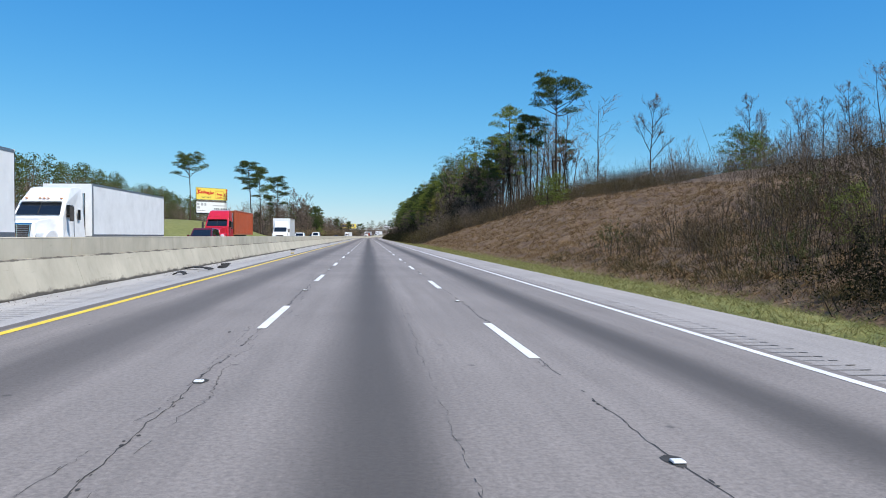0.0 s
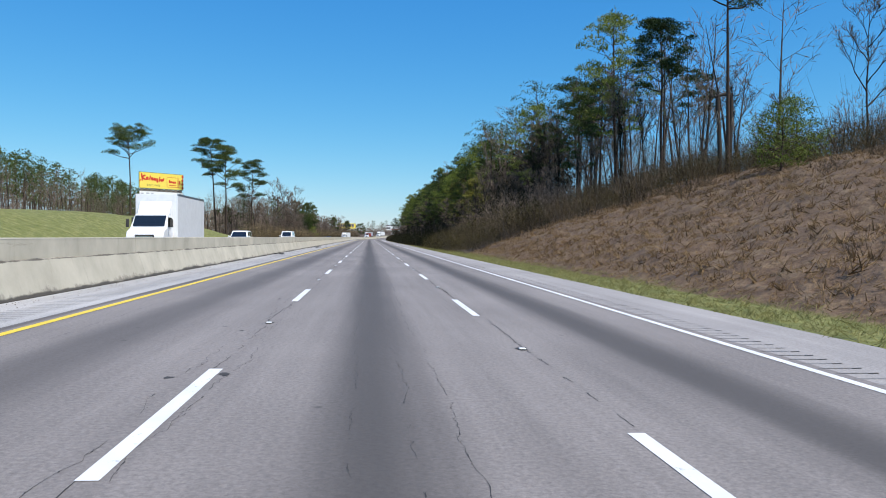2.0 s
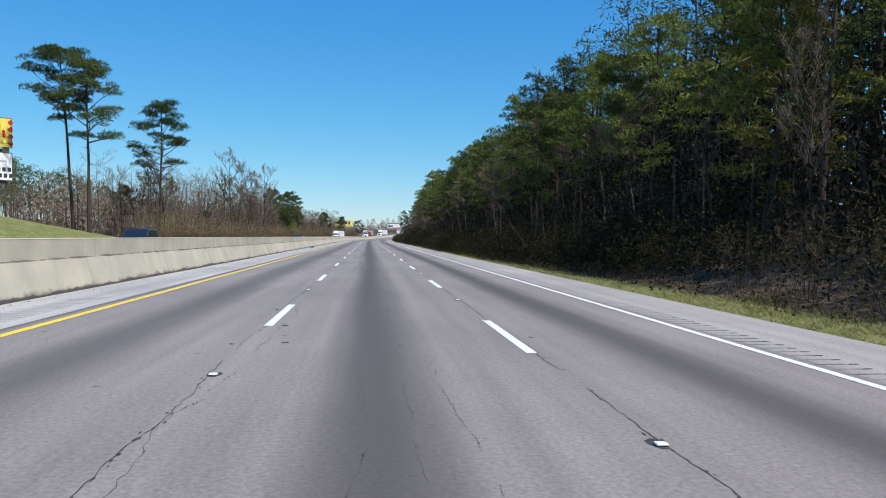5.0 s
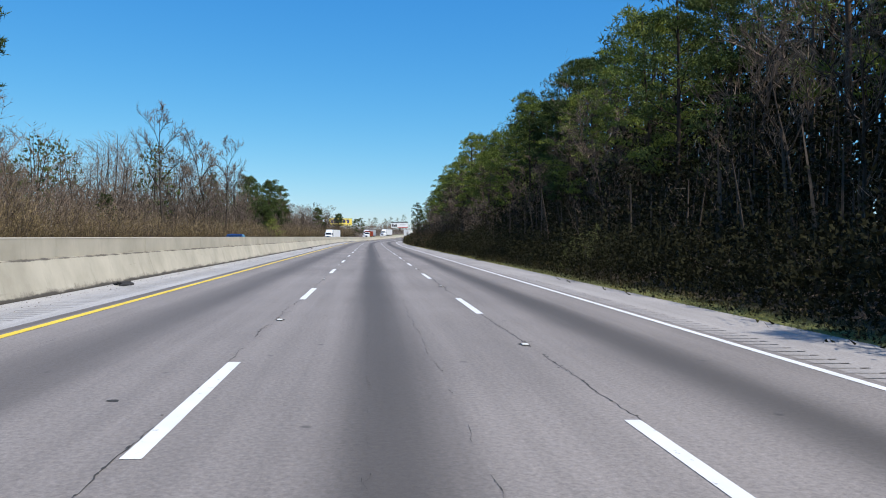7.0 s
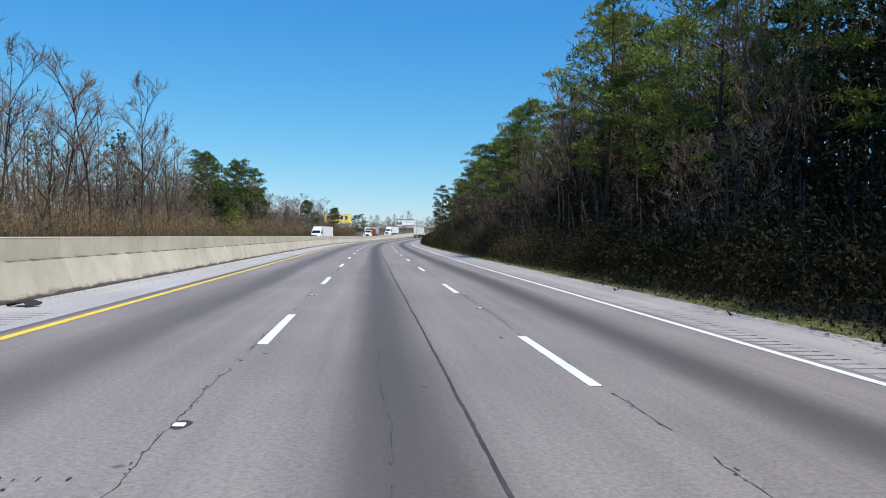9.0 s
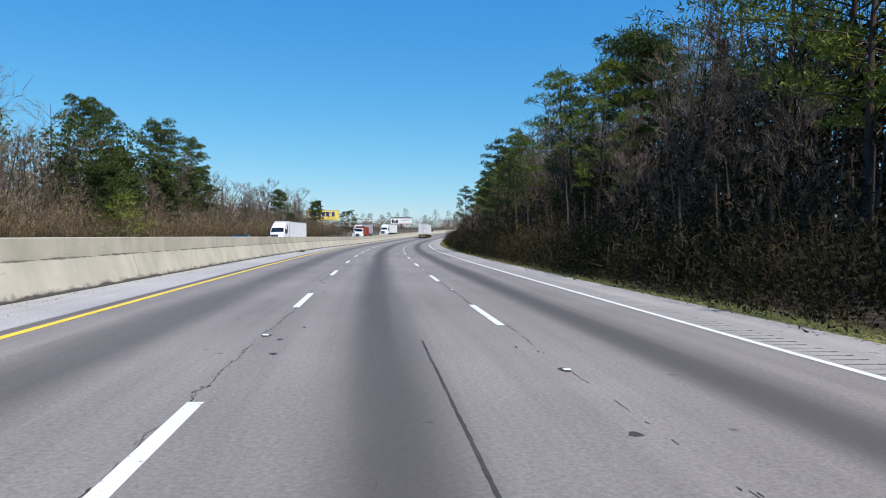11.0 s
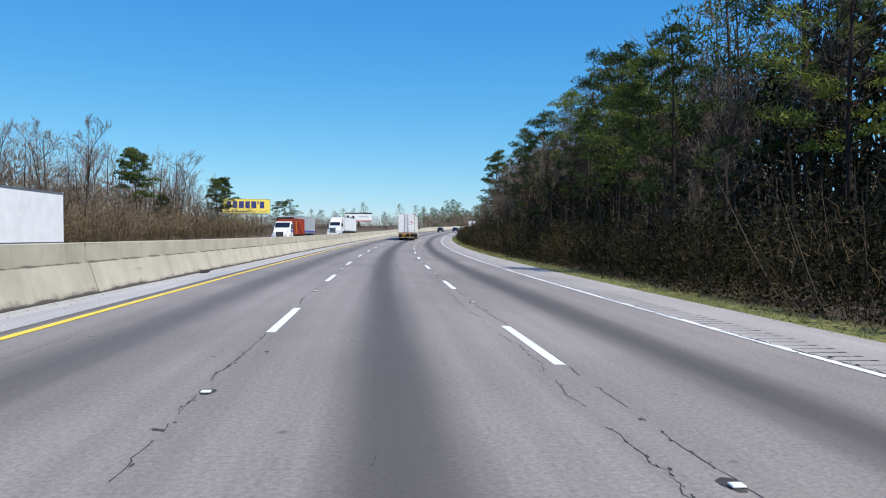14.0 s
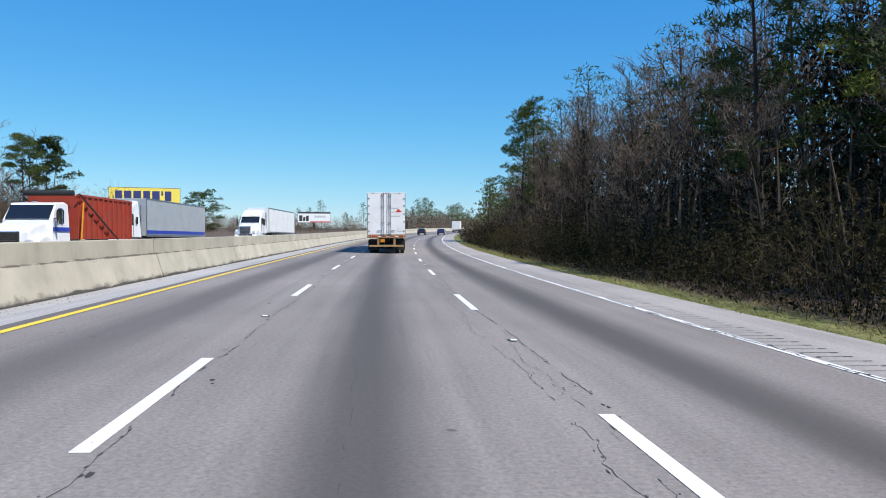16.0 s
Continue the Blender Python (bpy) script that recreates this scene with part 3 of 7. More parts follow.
def build_barrier():
    """Median barrier cast in lengths: a sloped safety shape with a plain upstand on top."""
    top = thing("median_barrier", Matrix(), "tall stained concrete median barrier with a ledge", "barrier", kind="structure")
    half = [(0.45, -0.1), (0.44, 0.03), (0.36, 0.28), (0.20, 0.795), (0.19, 0.81), (0.125, 0.815), (0.115, 1.27), (0.10, 1.29)]
    prof = half + [(-x, z) for x, z in half[::-1]]
    length, gap = 12.2, 0.02
    verts, faces = [], []
    n = len(prof)
    rows = [gap / 2, 0.3, 6.1, length - 0.3, length - gap / 2]
    for y in rows:
        verts += [(x, y, z) for x, z in prof]
    for i in range(len(rows) - 1):
        for j in range(n - 1):
            a = i * n + j
            faces.append((a, a + 1, a + n + 1, a + n))
    faces += [tuple(range(n - 1, -1, -1)), tuple(range((len(rows) - 1) * n, len(rows) * n))]
    me = bpy.data.meshes.new("barrier_length")
    me.from_pydata(verts, [], faces)
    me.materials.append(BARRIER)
    core = ribbon("barrier_joint_filler", TAR_AND_SHADE, -7.62, -7.38, lambda s, u: surface(s, -7.1) + 1.25, -80, 1000, step=6.1, parent=top)
    s, k = -78.0, 0
    while s < 1000:
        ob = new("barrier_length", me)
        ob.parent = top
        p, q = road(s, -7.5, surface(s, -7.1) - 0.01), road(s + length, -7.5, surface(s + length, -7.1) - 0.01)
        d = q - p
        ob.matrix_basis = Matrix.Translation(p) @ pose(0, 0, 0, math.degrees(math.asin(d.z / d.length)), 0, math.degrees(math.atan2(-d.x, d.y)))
        s += length
    return top


build_barrier()

# ---- plants: built once each, then copied ----
class Growth:
    """Collects tapered limbs, twigs and leaves as plain lists."""

    def __init__(self, seed):
        self.v, self.f, self.r = [], [], random.Random(seed)

    def limb(self, pts, radii, sides):
        base = len(self.v)
        for i, p in enumerate(pts):
            d = (pts[min(i + 1, len(pts) - 1)] - pts[max(i - 1, 0)]).normalized()
            a = d.cross(Vector((0.31, 0.95, 0.07))).normalized()
            b = d.cross(a)
            for k in range(sides):
                w = 2 * math.pi * k / sides
                self.v.append(p + (a * math.cos(w) + b * math.sin(w)) * radii[i])
        for i in range(len(pts) - 1):
            for k in range(sides):
                a, b = base + i * sides + k, base + i * sides + (k + 1) % sides
                self.f.append((a, b, b + sides, a + sides))

    def sliver(self, p, q, w):
        d = (q - p)
        side = d.cross(Vector((self.r.uniform(-1, 1), self.r.uniform(-1, 1), self.r.uniform(-1, 1)))).normalized() * w
        k = len(self.v)
        self.v += [p - side, p + side, q]
        self.f.append((k, k + 1, k + 2))

    def way(self, up=0.0):
        a, z = self.r.uniform(0, 2 * math.pi), self.r.uniform(-1, 1)
        c = math.sqrt(1 - z * z)
        return Vector((c * math.cos(a), c * math.sin(a), z + up)).normalized()

    def curve(self, p, d, length, bend, lift_up, n):
        pts, d, p = [p.copy()], d.normalized(), p.copy()
        for _ in range(n):
            d = (d + self.way() * bend + Vector((0, 0, lift_up))).normalized()
            p = p + d * (length / n)
            pts.append(p.copy())
        return pts

    def pad(self, c, wide, thick, count, size, width):
        """A cloud of needles, flat below and domed above."""
        r = self.r
        for _ in range(count):
            a, k = r.uniform(0, 2 * math.pi), math.sqrt(r.random())
            x, y = math.cos(a) * k, math.sin(a) * k
            z = (1 - k * k) * r.uniform(-0.15, 1.0)
            q = c + Vector((x * wide, y * wide, z * thick))
            d = Vector((x * 0.5, y * 0.5, 0.35 + z * 0.4)) + self.way() * 0.9
            self.sliver(q, q + d.normalized() * size * r.uniform(0.7, 1.3), width * r.uniform(0.7, 1.3))


def along(pts, g):
    """The place at the share g of a line of points."""
    n = len(pts) - 1
    k = min(int(g * n), n - 1)
    return pts[k].lerp(pts[k + 1], g * n - k)


def bare_tree(seed, h, spread, first, boughs=7, upright=0.5, twigs=5, lean=0.06, ivy=0, fine_w=0.021):
    """Leafless hardwood: a trunk that breaks up into limbs, boughs and sprays of twigs. first: share of the height free of limbs."""
    wood, fine, vine = Growth(seed), Growth(seed + 500), Growth(seed + 600)
    r = wood.r
    trunk = wood.curve(Vector((0, 0, -0.5)), Vector((r.uniform(-lean, lean), r.uniform(-lean, lean), 1)), h * 0.86, 0.11, 0.07, 8)
    r0 = h * 0.0068 + 0.015
    wood.limb(trunk, [r0 * (1.35 if i == 0 else 1 - 0.88 * i / 8) for i in range(9)], 6)

    def spray(p, d, ln):
        """A fan of fine twigs at the end of a bough."""
        for _ in range(twigs):
            b = p - d * ln * r.uniform(0, 0.8)
            w = (d * 1.1 + fine.way(upright * 0.6) * 0.75).normalized()
            e = b + w * r.uniform(0.45, 1.0) * ln
            fine.sliver(b, e, fine_w * r.uniform(0.7, 1.2))
            m = b.lerp(e, r.uniform(0.25, 0.7))
            fine.sliver(m, m + (w + fine.way(0.3) * 0.8).normalized() * ln * r.uniform(0.25, 0.6), fine_w * 0.75)

    for i in range(boughs):
        f = first + (0.98 - first) * (i + r.random() * 0.7) / boughs
        p = along(trunk, f)
        a = i * 2.4 + r.uniform(-.5, .5)
        open_out = (1.0 - 0.55 * f)
        d = Vector((math.cos(a), math.sin(a), upright + r.uniform(0.2, 0.9) + f * 0.5)).normalized()
        ln = spread * (0.55 + open_out) * r.uniform(0.75, 1.15) * (1.0 if f < 0.8 else 0.7)
        pts = wood.curve(p, d, ln, 0.27, 0.10 * upright + 0.03, 5)
        lr = r0 * (0.66 - 0.50 * f) + 0.012
        wood.limb(pts, [lr * (1 - 0.82 * q / 5) for q in range(6)], 4)
        for j in range(6):
            g = 0.22 + 0.78 * (j + r.random()) / 6
            b = along(pts, g)
            d1 = ((pts[-1] - pts[0]).normalized() + wood.way(upright * 0.7) * 0.85).normalized()
            l1 = ln * (0.62 - 0.34 * g) * r.uniform(0.7, 1.2)
            sub = wood.curve(b, d1, l1, 0.24, 0.06, 2)
            wood.limb(sub, [lr * 0.42 * (1 - 0.8 * q / 2) + 0.005 for q in range(3)], 3)
            for m in range(4):
                c = along(sub, 0.3 + 0.7 * (m + r.random()) / 4)
                d2 = ((sub[-1] - sub[0]).normalized() + wood.way(upright * 0.8) * 0.8).normalized()
                l2 = l1 * r.uniform(0.35, 0.65) + 0.25
                fine.sliver(c, c + d2 * l2, 0.022)
                spray(c + d2 * l2 * 0.75, d2, l2 * 0.8 + 0.2)
    for _ in range(ivy):
        f = r.random() ** 0.8 * 0.86
        k = 0.18 + 0.5 * (0.5 + 0.5 * math.sin(f * 23 + seed)) * (1 - f * 0.5)
        p = along(trunk, f) + Vector((r.gauss(0, k), r.gauss(0, k), r.uniform(-.4, .4)))
        vine.sliver(p, p + vine.way(-0.5) * r.uniform(0.14, 0.28), r.uniform(0.03, 0.055))
    return wood, fine, vine


def pine_trunk(seed, h, clear, stubs):
    wood = Growth(seed)
    r = wood.r
    trunk = wood.curve(Vector((0, 0, -0.5)), Vector((r.uniform(-.04, .04), r.uniform(-.04, .04), 1)), h * 0.95, 0.04, 0.06, 9)
    r0 = h * 0.0085 + 0.04
    wood.limb(trunk, [r0 * (1.3 if i == 0 else 1 - 0.78 * i / 9) for i in range(10)], 7)
    for _ in range(stubs):
        p = along(trunk, r.uniform(0.4, 1.0) * clear)
        d = wood.way(0.1)
        d.z = abs(d.z) * 0.3
        wood.limb(wood.curve(p, d, r.uniform(0.5, 2.0), 0.25, 0.0, 2), [0.035, 0.02, 0.006], 3)
    return wood, trunk, r0


def umbrella_pine(seed, h, crown, spread, boughs, flat=1.0, needles=112):
    """Old southern pine: a long bare trunk under a flat-topped crown of separate clouds of needles."""
    wood, trunk, r0 = pine_trunk(seed, h, 1 - crown, 8)
    r, leaf = wood.r, Growth(seed + 700)
    for i in range(boughs):
        t = (i + 0.6 * r.random()) / boughs
        p = along(trunk, 1 - crown + crown * t * 0.92)
        a = i * 2.4 + r.uniform(-.5, .5)
        reach = spread * (0.72 + 0.5 * t - 0.75 * t * t) * r.uniform(0.72, 1.15)
        pts = wood.curve(p, Vector((math.cos(a), math.sin(a), 0.30 + 0.55 * t)), reach, 0.16, 0.05 * (1 - t), 5)
        br = 0.03 + r0 * 0.30 * (1 - t)
        wood.limb(pts, [br * (1 - 0.78 * q / 5) for q in range(6)], 4)
        leaf.pad(pts[-1], r.uniform(1.0, 1.5), 0.6 * flat, needles, 0.36, 0.050)
        for j in range(4):
            g = r.uniform(0.4, 0.95)
            b = along(pts, g)
            side = Vector((-math.sin(a), math.cos(a), 0)) * (1 if j % 2 else -1)
            d = ((pts[-1] - pts[0]).normalized() * 0.8 + side * r.uniform(0.5, 1.1) + Vector((0, 0, 0.35))).normalized()
            sub = wood.curve(b, d, reach * r.uniform(0.22, 0.42), 0.2, 0.05, 2)
            wood.limb(sub, [br * 0.45, br * 0.3, 0.008], 3)
            leaf.pad(sub[-1], r.uniform(0.65, 1.15), 0.5 * flat, int(needles * 0.8), 0.34, 0.050)
    for _ in range(5):
        leaf.pad(trunk[-1] + Vector((r.gauss(0, .7), r.gauss(0, .7), r.uniform(-.4, .4))), 0.9, 0.5, needles // 2, 0.34, 0.050)
    return wood, leaf


def full_pine(seed, h, crown, spread, boughs, needles=84, tip=0.25, width=0.043, full=1.0):
    """Younger pine: a deep crown of boughs in whorls, each with several clouds of needles and dark gaps between."""
    wood, trunk, r0 = pine_trunk(seed, h, 1 - crown, 6)
    r, leaf = wood.r, Growth(seed + 700)
    for i in range(boughs):
        t = (i + 0.8 * r.random()) / boughs
        p = along(trunk, 1 - crown + crown * t * 0.98)
        a = i * 2.4 + r.uniform(-.6, .6)
        shape = 0.55 + 1.6 * t if t < 0.3 else 1.03 - (1.03 - tip) * ((t - 0.3) / 0.7) ** 1.3
        reach = spread * shape * r.uniform(0.62, 1.18)
        pts = wood.curve(p, Vector((math.cos(a), math.sin(a), 0.12 + 0.6 * t)), reach, 0.15, 0.05, 4)
        br = 0.02 + r0 * 0.22 * (1 - t)
        wood.limb(pts, [br * (1 - 0.8 * q / 4) for q in range(5)], 3)
        for j, g in enumerate((1.0, 0.68)):
            if reach < 1.0 and j == 1:
                continue
            c = along(pts, g) + Vector((r.gauss(0, .35), r.gauss(0, .35), r.uniform(-0.1, 0.2))) * (0 if j == 0 else 1)
            leaf.pad(c, r.uniform(0.5, 0.85) * (0.75 + reach * 0.1) * full, 0.50 * full, needles, 0.36, width)
    leaf.pad(trunk[-1], 0.45, 0.9, needles, 0.34, width)
    return wood, leaf


def shrub(seed, h, w, stems, twigs, leaves=0, leaf_size=0.09, fine_w=0.0085, sprout=1.0):
    """A domed bush of thin stems that fan out from the ground and end in sprays of fine twigs; some keep small leaves."""
    wood, fine = Growth(seed), Growth(seed + 900)
    r = wood.r
    for i in range(stems):
        a, k = i * 2.4 + r.uniform(-.4, .4), math.sqrt((i + 0.5) / stems)
        tip = Vector((math.cos(a) * k * w * 0.5, math.sin(a) * k * w * 0.5, h * math.sqrt(max(1 - 0.92 * k * k, 0.04)) * r.uniform(0.72, 1.12)))
        root = Vector((tip.x * 0.35 + r.gauss(0, .12), tip.y * 0.35 + r.gauss(0, .12), -0.25))
        mid = root.lerp(tip, 0.5) + Vector((-tip.x * 0.06 + r.gauss(0, .1), -tip.y * 0.06 + r.gauss(0, .1), h * 0.10))
        pts = [root, mid, mid.lerp(tip, 0.55) + wood.way() * 0.08, tip]
        wood.limb(pts, [0.016, 0.012, 0.008, 0.004], 3)
        for _ in range(twigs):
            g = 0.18 + 0.82 * r.random() ** 0.7
            c = along(pts, g)
            d = ((tip - root).normalized() * 0.7 + fine.way(0.25) * 0.9).normalized()
            ln = r.uniform(0.2, 0.5) * (0.5 + h * 0.14) * sprout
            e = c + d * ln
            fine.sliver(c, e, fine_w * r.uniform(0.8, 1.4))
            for _ in range(2):
                q = c.lerp(e, r.uniform(0.25, 0.9))
                fine.sliver(q, q + (d + fine.way(0.2)).normalized() * ln * r.uniform(0.3, 0.7), fine_w * 0.8)
            for _ in range(leaves):
                q = c.lerp(e, r.uniform(0.2, 1.1)) + fine.way() * 0.10
                fine.sliver(q, q + fine.way(0.15) * leaf_size * r.uniform(0.8, 1.7), leaf_size * 0.35)
    return wood, fine


class Plant:
    """A kind of plant: the first one is the model, the next ones are copies."""

    def __init__(self, name, made, mats, label, category, group, height):
        self.name, self.made, self.mats, self.label, self.category, self.group = name, made, mats, label, category, group
        self.height = height
        self.model = None

    def put(self, s, u, scale=1.0, yaw=0.0, sink=0.1, lean=0.0):
        if u > 0.76 * s + 9 or -u > 0.5 * s + 15:  # out of sight of the road
            return None
        m = at(s, u, terrain(s, u) - sink, yaw, scale) @ pose(0, 0, 0, lean, lean * 0.6)
        if self.model:
            return copy_thing(self.model, m)
        self.model = thing(self.name, m, self.label, self.category, self.group)
        for name, g, mat in zip(("trunk", "crown", "ivy"), self.made, self.mats):
            if g.f:
                mesh_part(name, g.v, g.f, mat, self.model, smooth=name == "trunk")
        return self.model

    def grow_to(self, s, u, top, yaw=0.0, lean=0.0):
        """Plants it so that its crown ends at the height top over the road."""
        return self.put(s, u, (top + grade(s) - terrain(s, u)) / self.height, yaw, 0.1, lean)


class Woodland:
    """Woods too deep to tell tree from tree: many simpler trees joined into one mesh a material."""

    def __init__(self, name, label, kinds):
        self.name, self.label, self.kinds = name, label, kinds
        self.parts = {}
        self.cache = {}
        for key, (wood, fine, wood_mat, fine_mat) in kinds.items():
            self.cache[key] = [(np.array([tuple(v) for v in g.v]), [np.array([f for f in g.f if len(f) == n]) for n in (3, 4)], mt)
                               for g, mt in ((wood, wood_mat), (fine, fine_mat)) if g.f]

    def put(self, kind, s, u, scale, yaw):
        if u > 0.76 * s + 9 or -u > 0.5 * s + 15:
            return
        m = np.array(at(s, u, terrain(s, u) - 0.2, yaw, scale))
        for verts, faces, mt in self.cache[kind]:
            vs, fs, count = self.parts.setdefault(mt.name, [[], [], 0])
            vs.append(verts @ m[:3, :3].T + m[:3, 3])
            for f in faces:
                if len(f):
                    fs.extend((f + count).tolist())
            self.parts[mt.name][2] = count + len(verts)

    def finish(self):
        top = thing(self.name, Matrix(), self.label, "woodland", kind="stuff")
        for key, (vs, fs, _) in self.parts.items():
            me = bpy.data.meshes.new("growth")
            me.from_pydata(np.concatenate(vs).tolist(), [], fs)
            me.materials.append(bpy.data.materials[key])
            ob = new("growth", me)
            ob.parent = top
            ob["kind"] = "stuff"


WOODS = "trees of the roadside woods"
tall_pine = [Plant("pine_tree", umbrella_pine(11 + i, h, c, sp, b, fl), (PINE_BARK, NEEDLE), lab, "tree", WOODS, h)
             for i, (h, c, sp, b, fl, lab) in enumerate((
                 (22, 0.25, 5.8, 20, 1.1, "tall southern pine with a bare trunk and flat umbrella crown"),
                 (22, 0.40, 4.6, 20, 0.9, "tall southern pine with a ragged open crown"),
                 (20, 0.46, 4.4, 18, 0.9, "southern pine with a broad rounded crown"),
                 (21, 0.33, 4.4, 13, 1.0, "thin southern pine with scattered needle clouds")))]
dense_pine = [Plant("pine_tree", full_pine(31 + i, h, c, sp, b), (PINE_BARK, n), lab, "tree", WOODS, h)
              for i, (h, c, sp, b, n, lab) in enumerate((
                  (18, 0.62, 3.9, 32, NEEDLE, "dark green pine with a deep full crown"),
                  (17, 0.72, 3.6, 34, NEEDLE, "dark green pine branched low down"),
                  (18, 0.66, 4.1, 34, BRIGHT_NEEDLE, "fresh green sunlit pine with a deep crown"),
                  (12, 0.74, 3.2, 30, YELLOW_NEEDLE, "small pine with yellowed needles at the wood's edge")))]
left_pine = [Plant("pine_tree", full_pine(41 + i, h, c, sp, b, 120, 0.4, 0.11, 1.5), (PINE_BARK, n), lab, "tree", WOODS, h)
             for i, (h, c, sp, b, n, lab) in enumerate((
                 (18, 0.52, 4.2, 26, NEEDLE, "green pine with a broad rounded crown across the road"),
                 (17, 0.62, 3.9, 28, NEEDLE, "dark green pine with a full crown across the road"),
                 (18, 0.56, 4.2, 28, NEEDLE, "green pine in full sun across the road")))]
broad_pine = Plant("pine_tree", full_pine(98, 20.0, 0.50, 4.0, 40, 80, 0.5, 0.07, 1.25), (PINE_BARK, NEEDLE),
                   "tall dark green pine with a broad crown above bare brush", "tree", WOODS, 20.0)
dark_round_pine = Plant("pine_tree", full_pine(97, 8.0, 0.9, 4.2, 40, 60, 0.55, 0.06), (PINE_BARK, NEEDLE),
                        "broad rounded dark pine standing above brush", "tree", WOODS, 8.0)
BARE_KINDS = (
    (18, 3.9, 0.34, 9, 0.55, 0, "tall leafless hardwood with grey limbs"),
    (17, 3.4, 0.26, 9, 0.9, 0, "leafless hardwood with upswept reddish twigs"),
    (13, 3.6, 0.14, 10, 0.35, 0, "leafless tree branched down to the ground"),
    (19, 3.4, 0.42, 8, 0.5, 2200, "leafless tree wrapped in dark ivy"),
    (17, 2.6, 0.30, 10, 1.2, 0, "slender leafless tree with upright fine twigs"),
    (16, 4.4, 0.30, 9, 0.25, 0, "spreading leafless tree with crooked limbs"))
hardwood = [Plant("bare_tree", bare_tree(51 + i, h, sp, f, b, up, 4, 0.07, iv, 0.012), (BARK, TWIG, SHADE_DARK_LEAF), lab, "tree", WOODS, h)
            for i, (h, sp, f, b, up, iv, lab) in enumerate(BARE_KINDS)]
sunlit_wood = [Plant("bare_tree", bare_tree(71 + i, h, sp, f, b, up, 3, 0.07, 0, 0.024), (BARK, TWIG, SHADE_DARK_LEAF), lab + " in full sun", "tree", WOODS, h)
               for i, (h, sp, f, b, up, iv, lab) in enumerate(BARE_KINDS)]
thicket = [Plant("shrub", shrub(81 + i, h, w, st, tw, lf, ls), (BARK, mt), lab, "shrub", "roadside brush", h)
           for i, (h, w, st, tw, lf, ls, mt, lab) in enumerate((
               (3.6, 4.2, 30, 19, 0, 0.06, BRUSH, "leafless brown bush with fine arching twigs"),
               (3.4, 4.6, 30, 15, 1, 0.07, OLIVE_BRUSH, "rounded olive brown bush with a few small leaves"),
               (5.0, 5.2, 24, 8, 5, 0.15, SHADE_DARK_LEAF, "tall dark evergreen bush at the edge of the wood"),
               (1.7, 3.4, 26, 10, 1, 0.06, BRUSH, "low tangled reddish brown bramble"),
               (3.8, 4.8, 24, 8, 5, 0.14, SHADE_DARK_LEAF, "dark evergreen bush with small leaves"),
               (5.2, 3.0, 18, 16, 0, 0.06, TWIG, "tall thin sapling clump with grey twigs"),
               (3.2, 4.0, 24, 9, 4, 0.10, OLIVE_LEAF, "dull green privet bush among bare brush")))]
young_pine = Plant("young_pine", full_pine(95, 4.6, 0.92, 1.9, 30, 30, 0.2, 0.026), (PINE_BARK, BRIGHT_NEEDLE),
                   "bright green young pine among brown brush", "tree", "young pines on the bank", 4.6)
round_pine = Plant("young_pine", full_pine(96, 6.4, 0.96, 4.4, 44, 44, 0.5, 0.034), (PINE_BARK, BRIGHT_NEEDLE),
                   "broad bright green pine on top of the bank", "tree", "young pines on the bank", 6.4)


def deep_tree(seed, h, spread, upright, low):
    """A bare tree for the depth of the woods, of few faces."""
    wood, fine = Growth(seed), Growth(seed + 300)
    r = wood.r
    trunk = wood.curve(Vector((0, 0, -0.3)), Vector((r.uniform(-.08, .08), r.uniform(-.08, .08), 1)), h * 0.9, 0.08, 0.05, 5)
    wood.limb(trunk, [0.16, 0.13, 0.11, 0.08, 0.05, 0.02], 4)
    for i in range(12):
        f = low + (0.96 - low) * i / 12
        p = along(trunk, f)
        a = i * 2.4 + r.uniform(-.5, .5)
        q = p + Vector((math.cos(a), math.sin(a), r.uniform(0.3, 0.9) + upright)).normalized() * spread * (1.3 - 0.7 * f) * r.uniform(0.7, 1.1)
        wood.sliver(p, q, 0.026)
        for j in range(6):
            c = p.lerp(q, 0.25 + 0.75 * (j + r.random()) / 6)
            d = ((q - p).normalized() + fine.way(upright) * 0.8).normalized()
            e = c + d * r.uniform(0.8, 1.9)
            fine.sliver(c, e, 0.030)
            for _ in range(3):
                b = c.lerp(e, r.uniform(0.2, 1.0))
                fine.sliver(b, b + (d + fine.way(upright * 0.7) * 0.8).normalized() * r.uniform(0.6, 1.3), 0.026)
    return wood, fine


def deep_pine(seed, h, crown, spread, pads, needles, width, full=1.0):
    """A pine for the depth of the woods or a far ridge: a trunk and clouds of needles."""
    wood, leaf = Growth(seed), Growth(seed + 300)
    r = wood.r
    trunk = wood.curve(Vector((0, 0, -0.3)), Vector((0, 0, 1)), h * 0.95, 0.04, 0.05, 4)
    wood.limb(trunk, [0.2, 0.16, 0.12, 0.08, 0.03], 5)
    for i in range(pads):
        t = (i + r.random()) / pads
        p = along(trunk, 1 - crown + crown * t)
        a = i * 2.4 + r.uniform(-.5, .5)
        reach = spread * (0.6 + 0.6 * t if t < 0.4 else 1.3 - 1.1 * t) * r.uniform(0.4, 1.1)
        c = p + Vector((math.cos(a), math.sin(a), 0.2 + 0.3 * t)) * reach
        wood.sliver(p, c, 0.04)
        leaf.pad(c, r.uniform(0.8, 1.3) * full, 0.7 * full, needles, 0.5, width)
    return wood, leaf


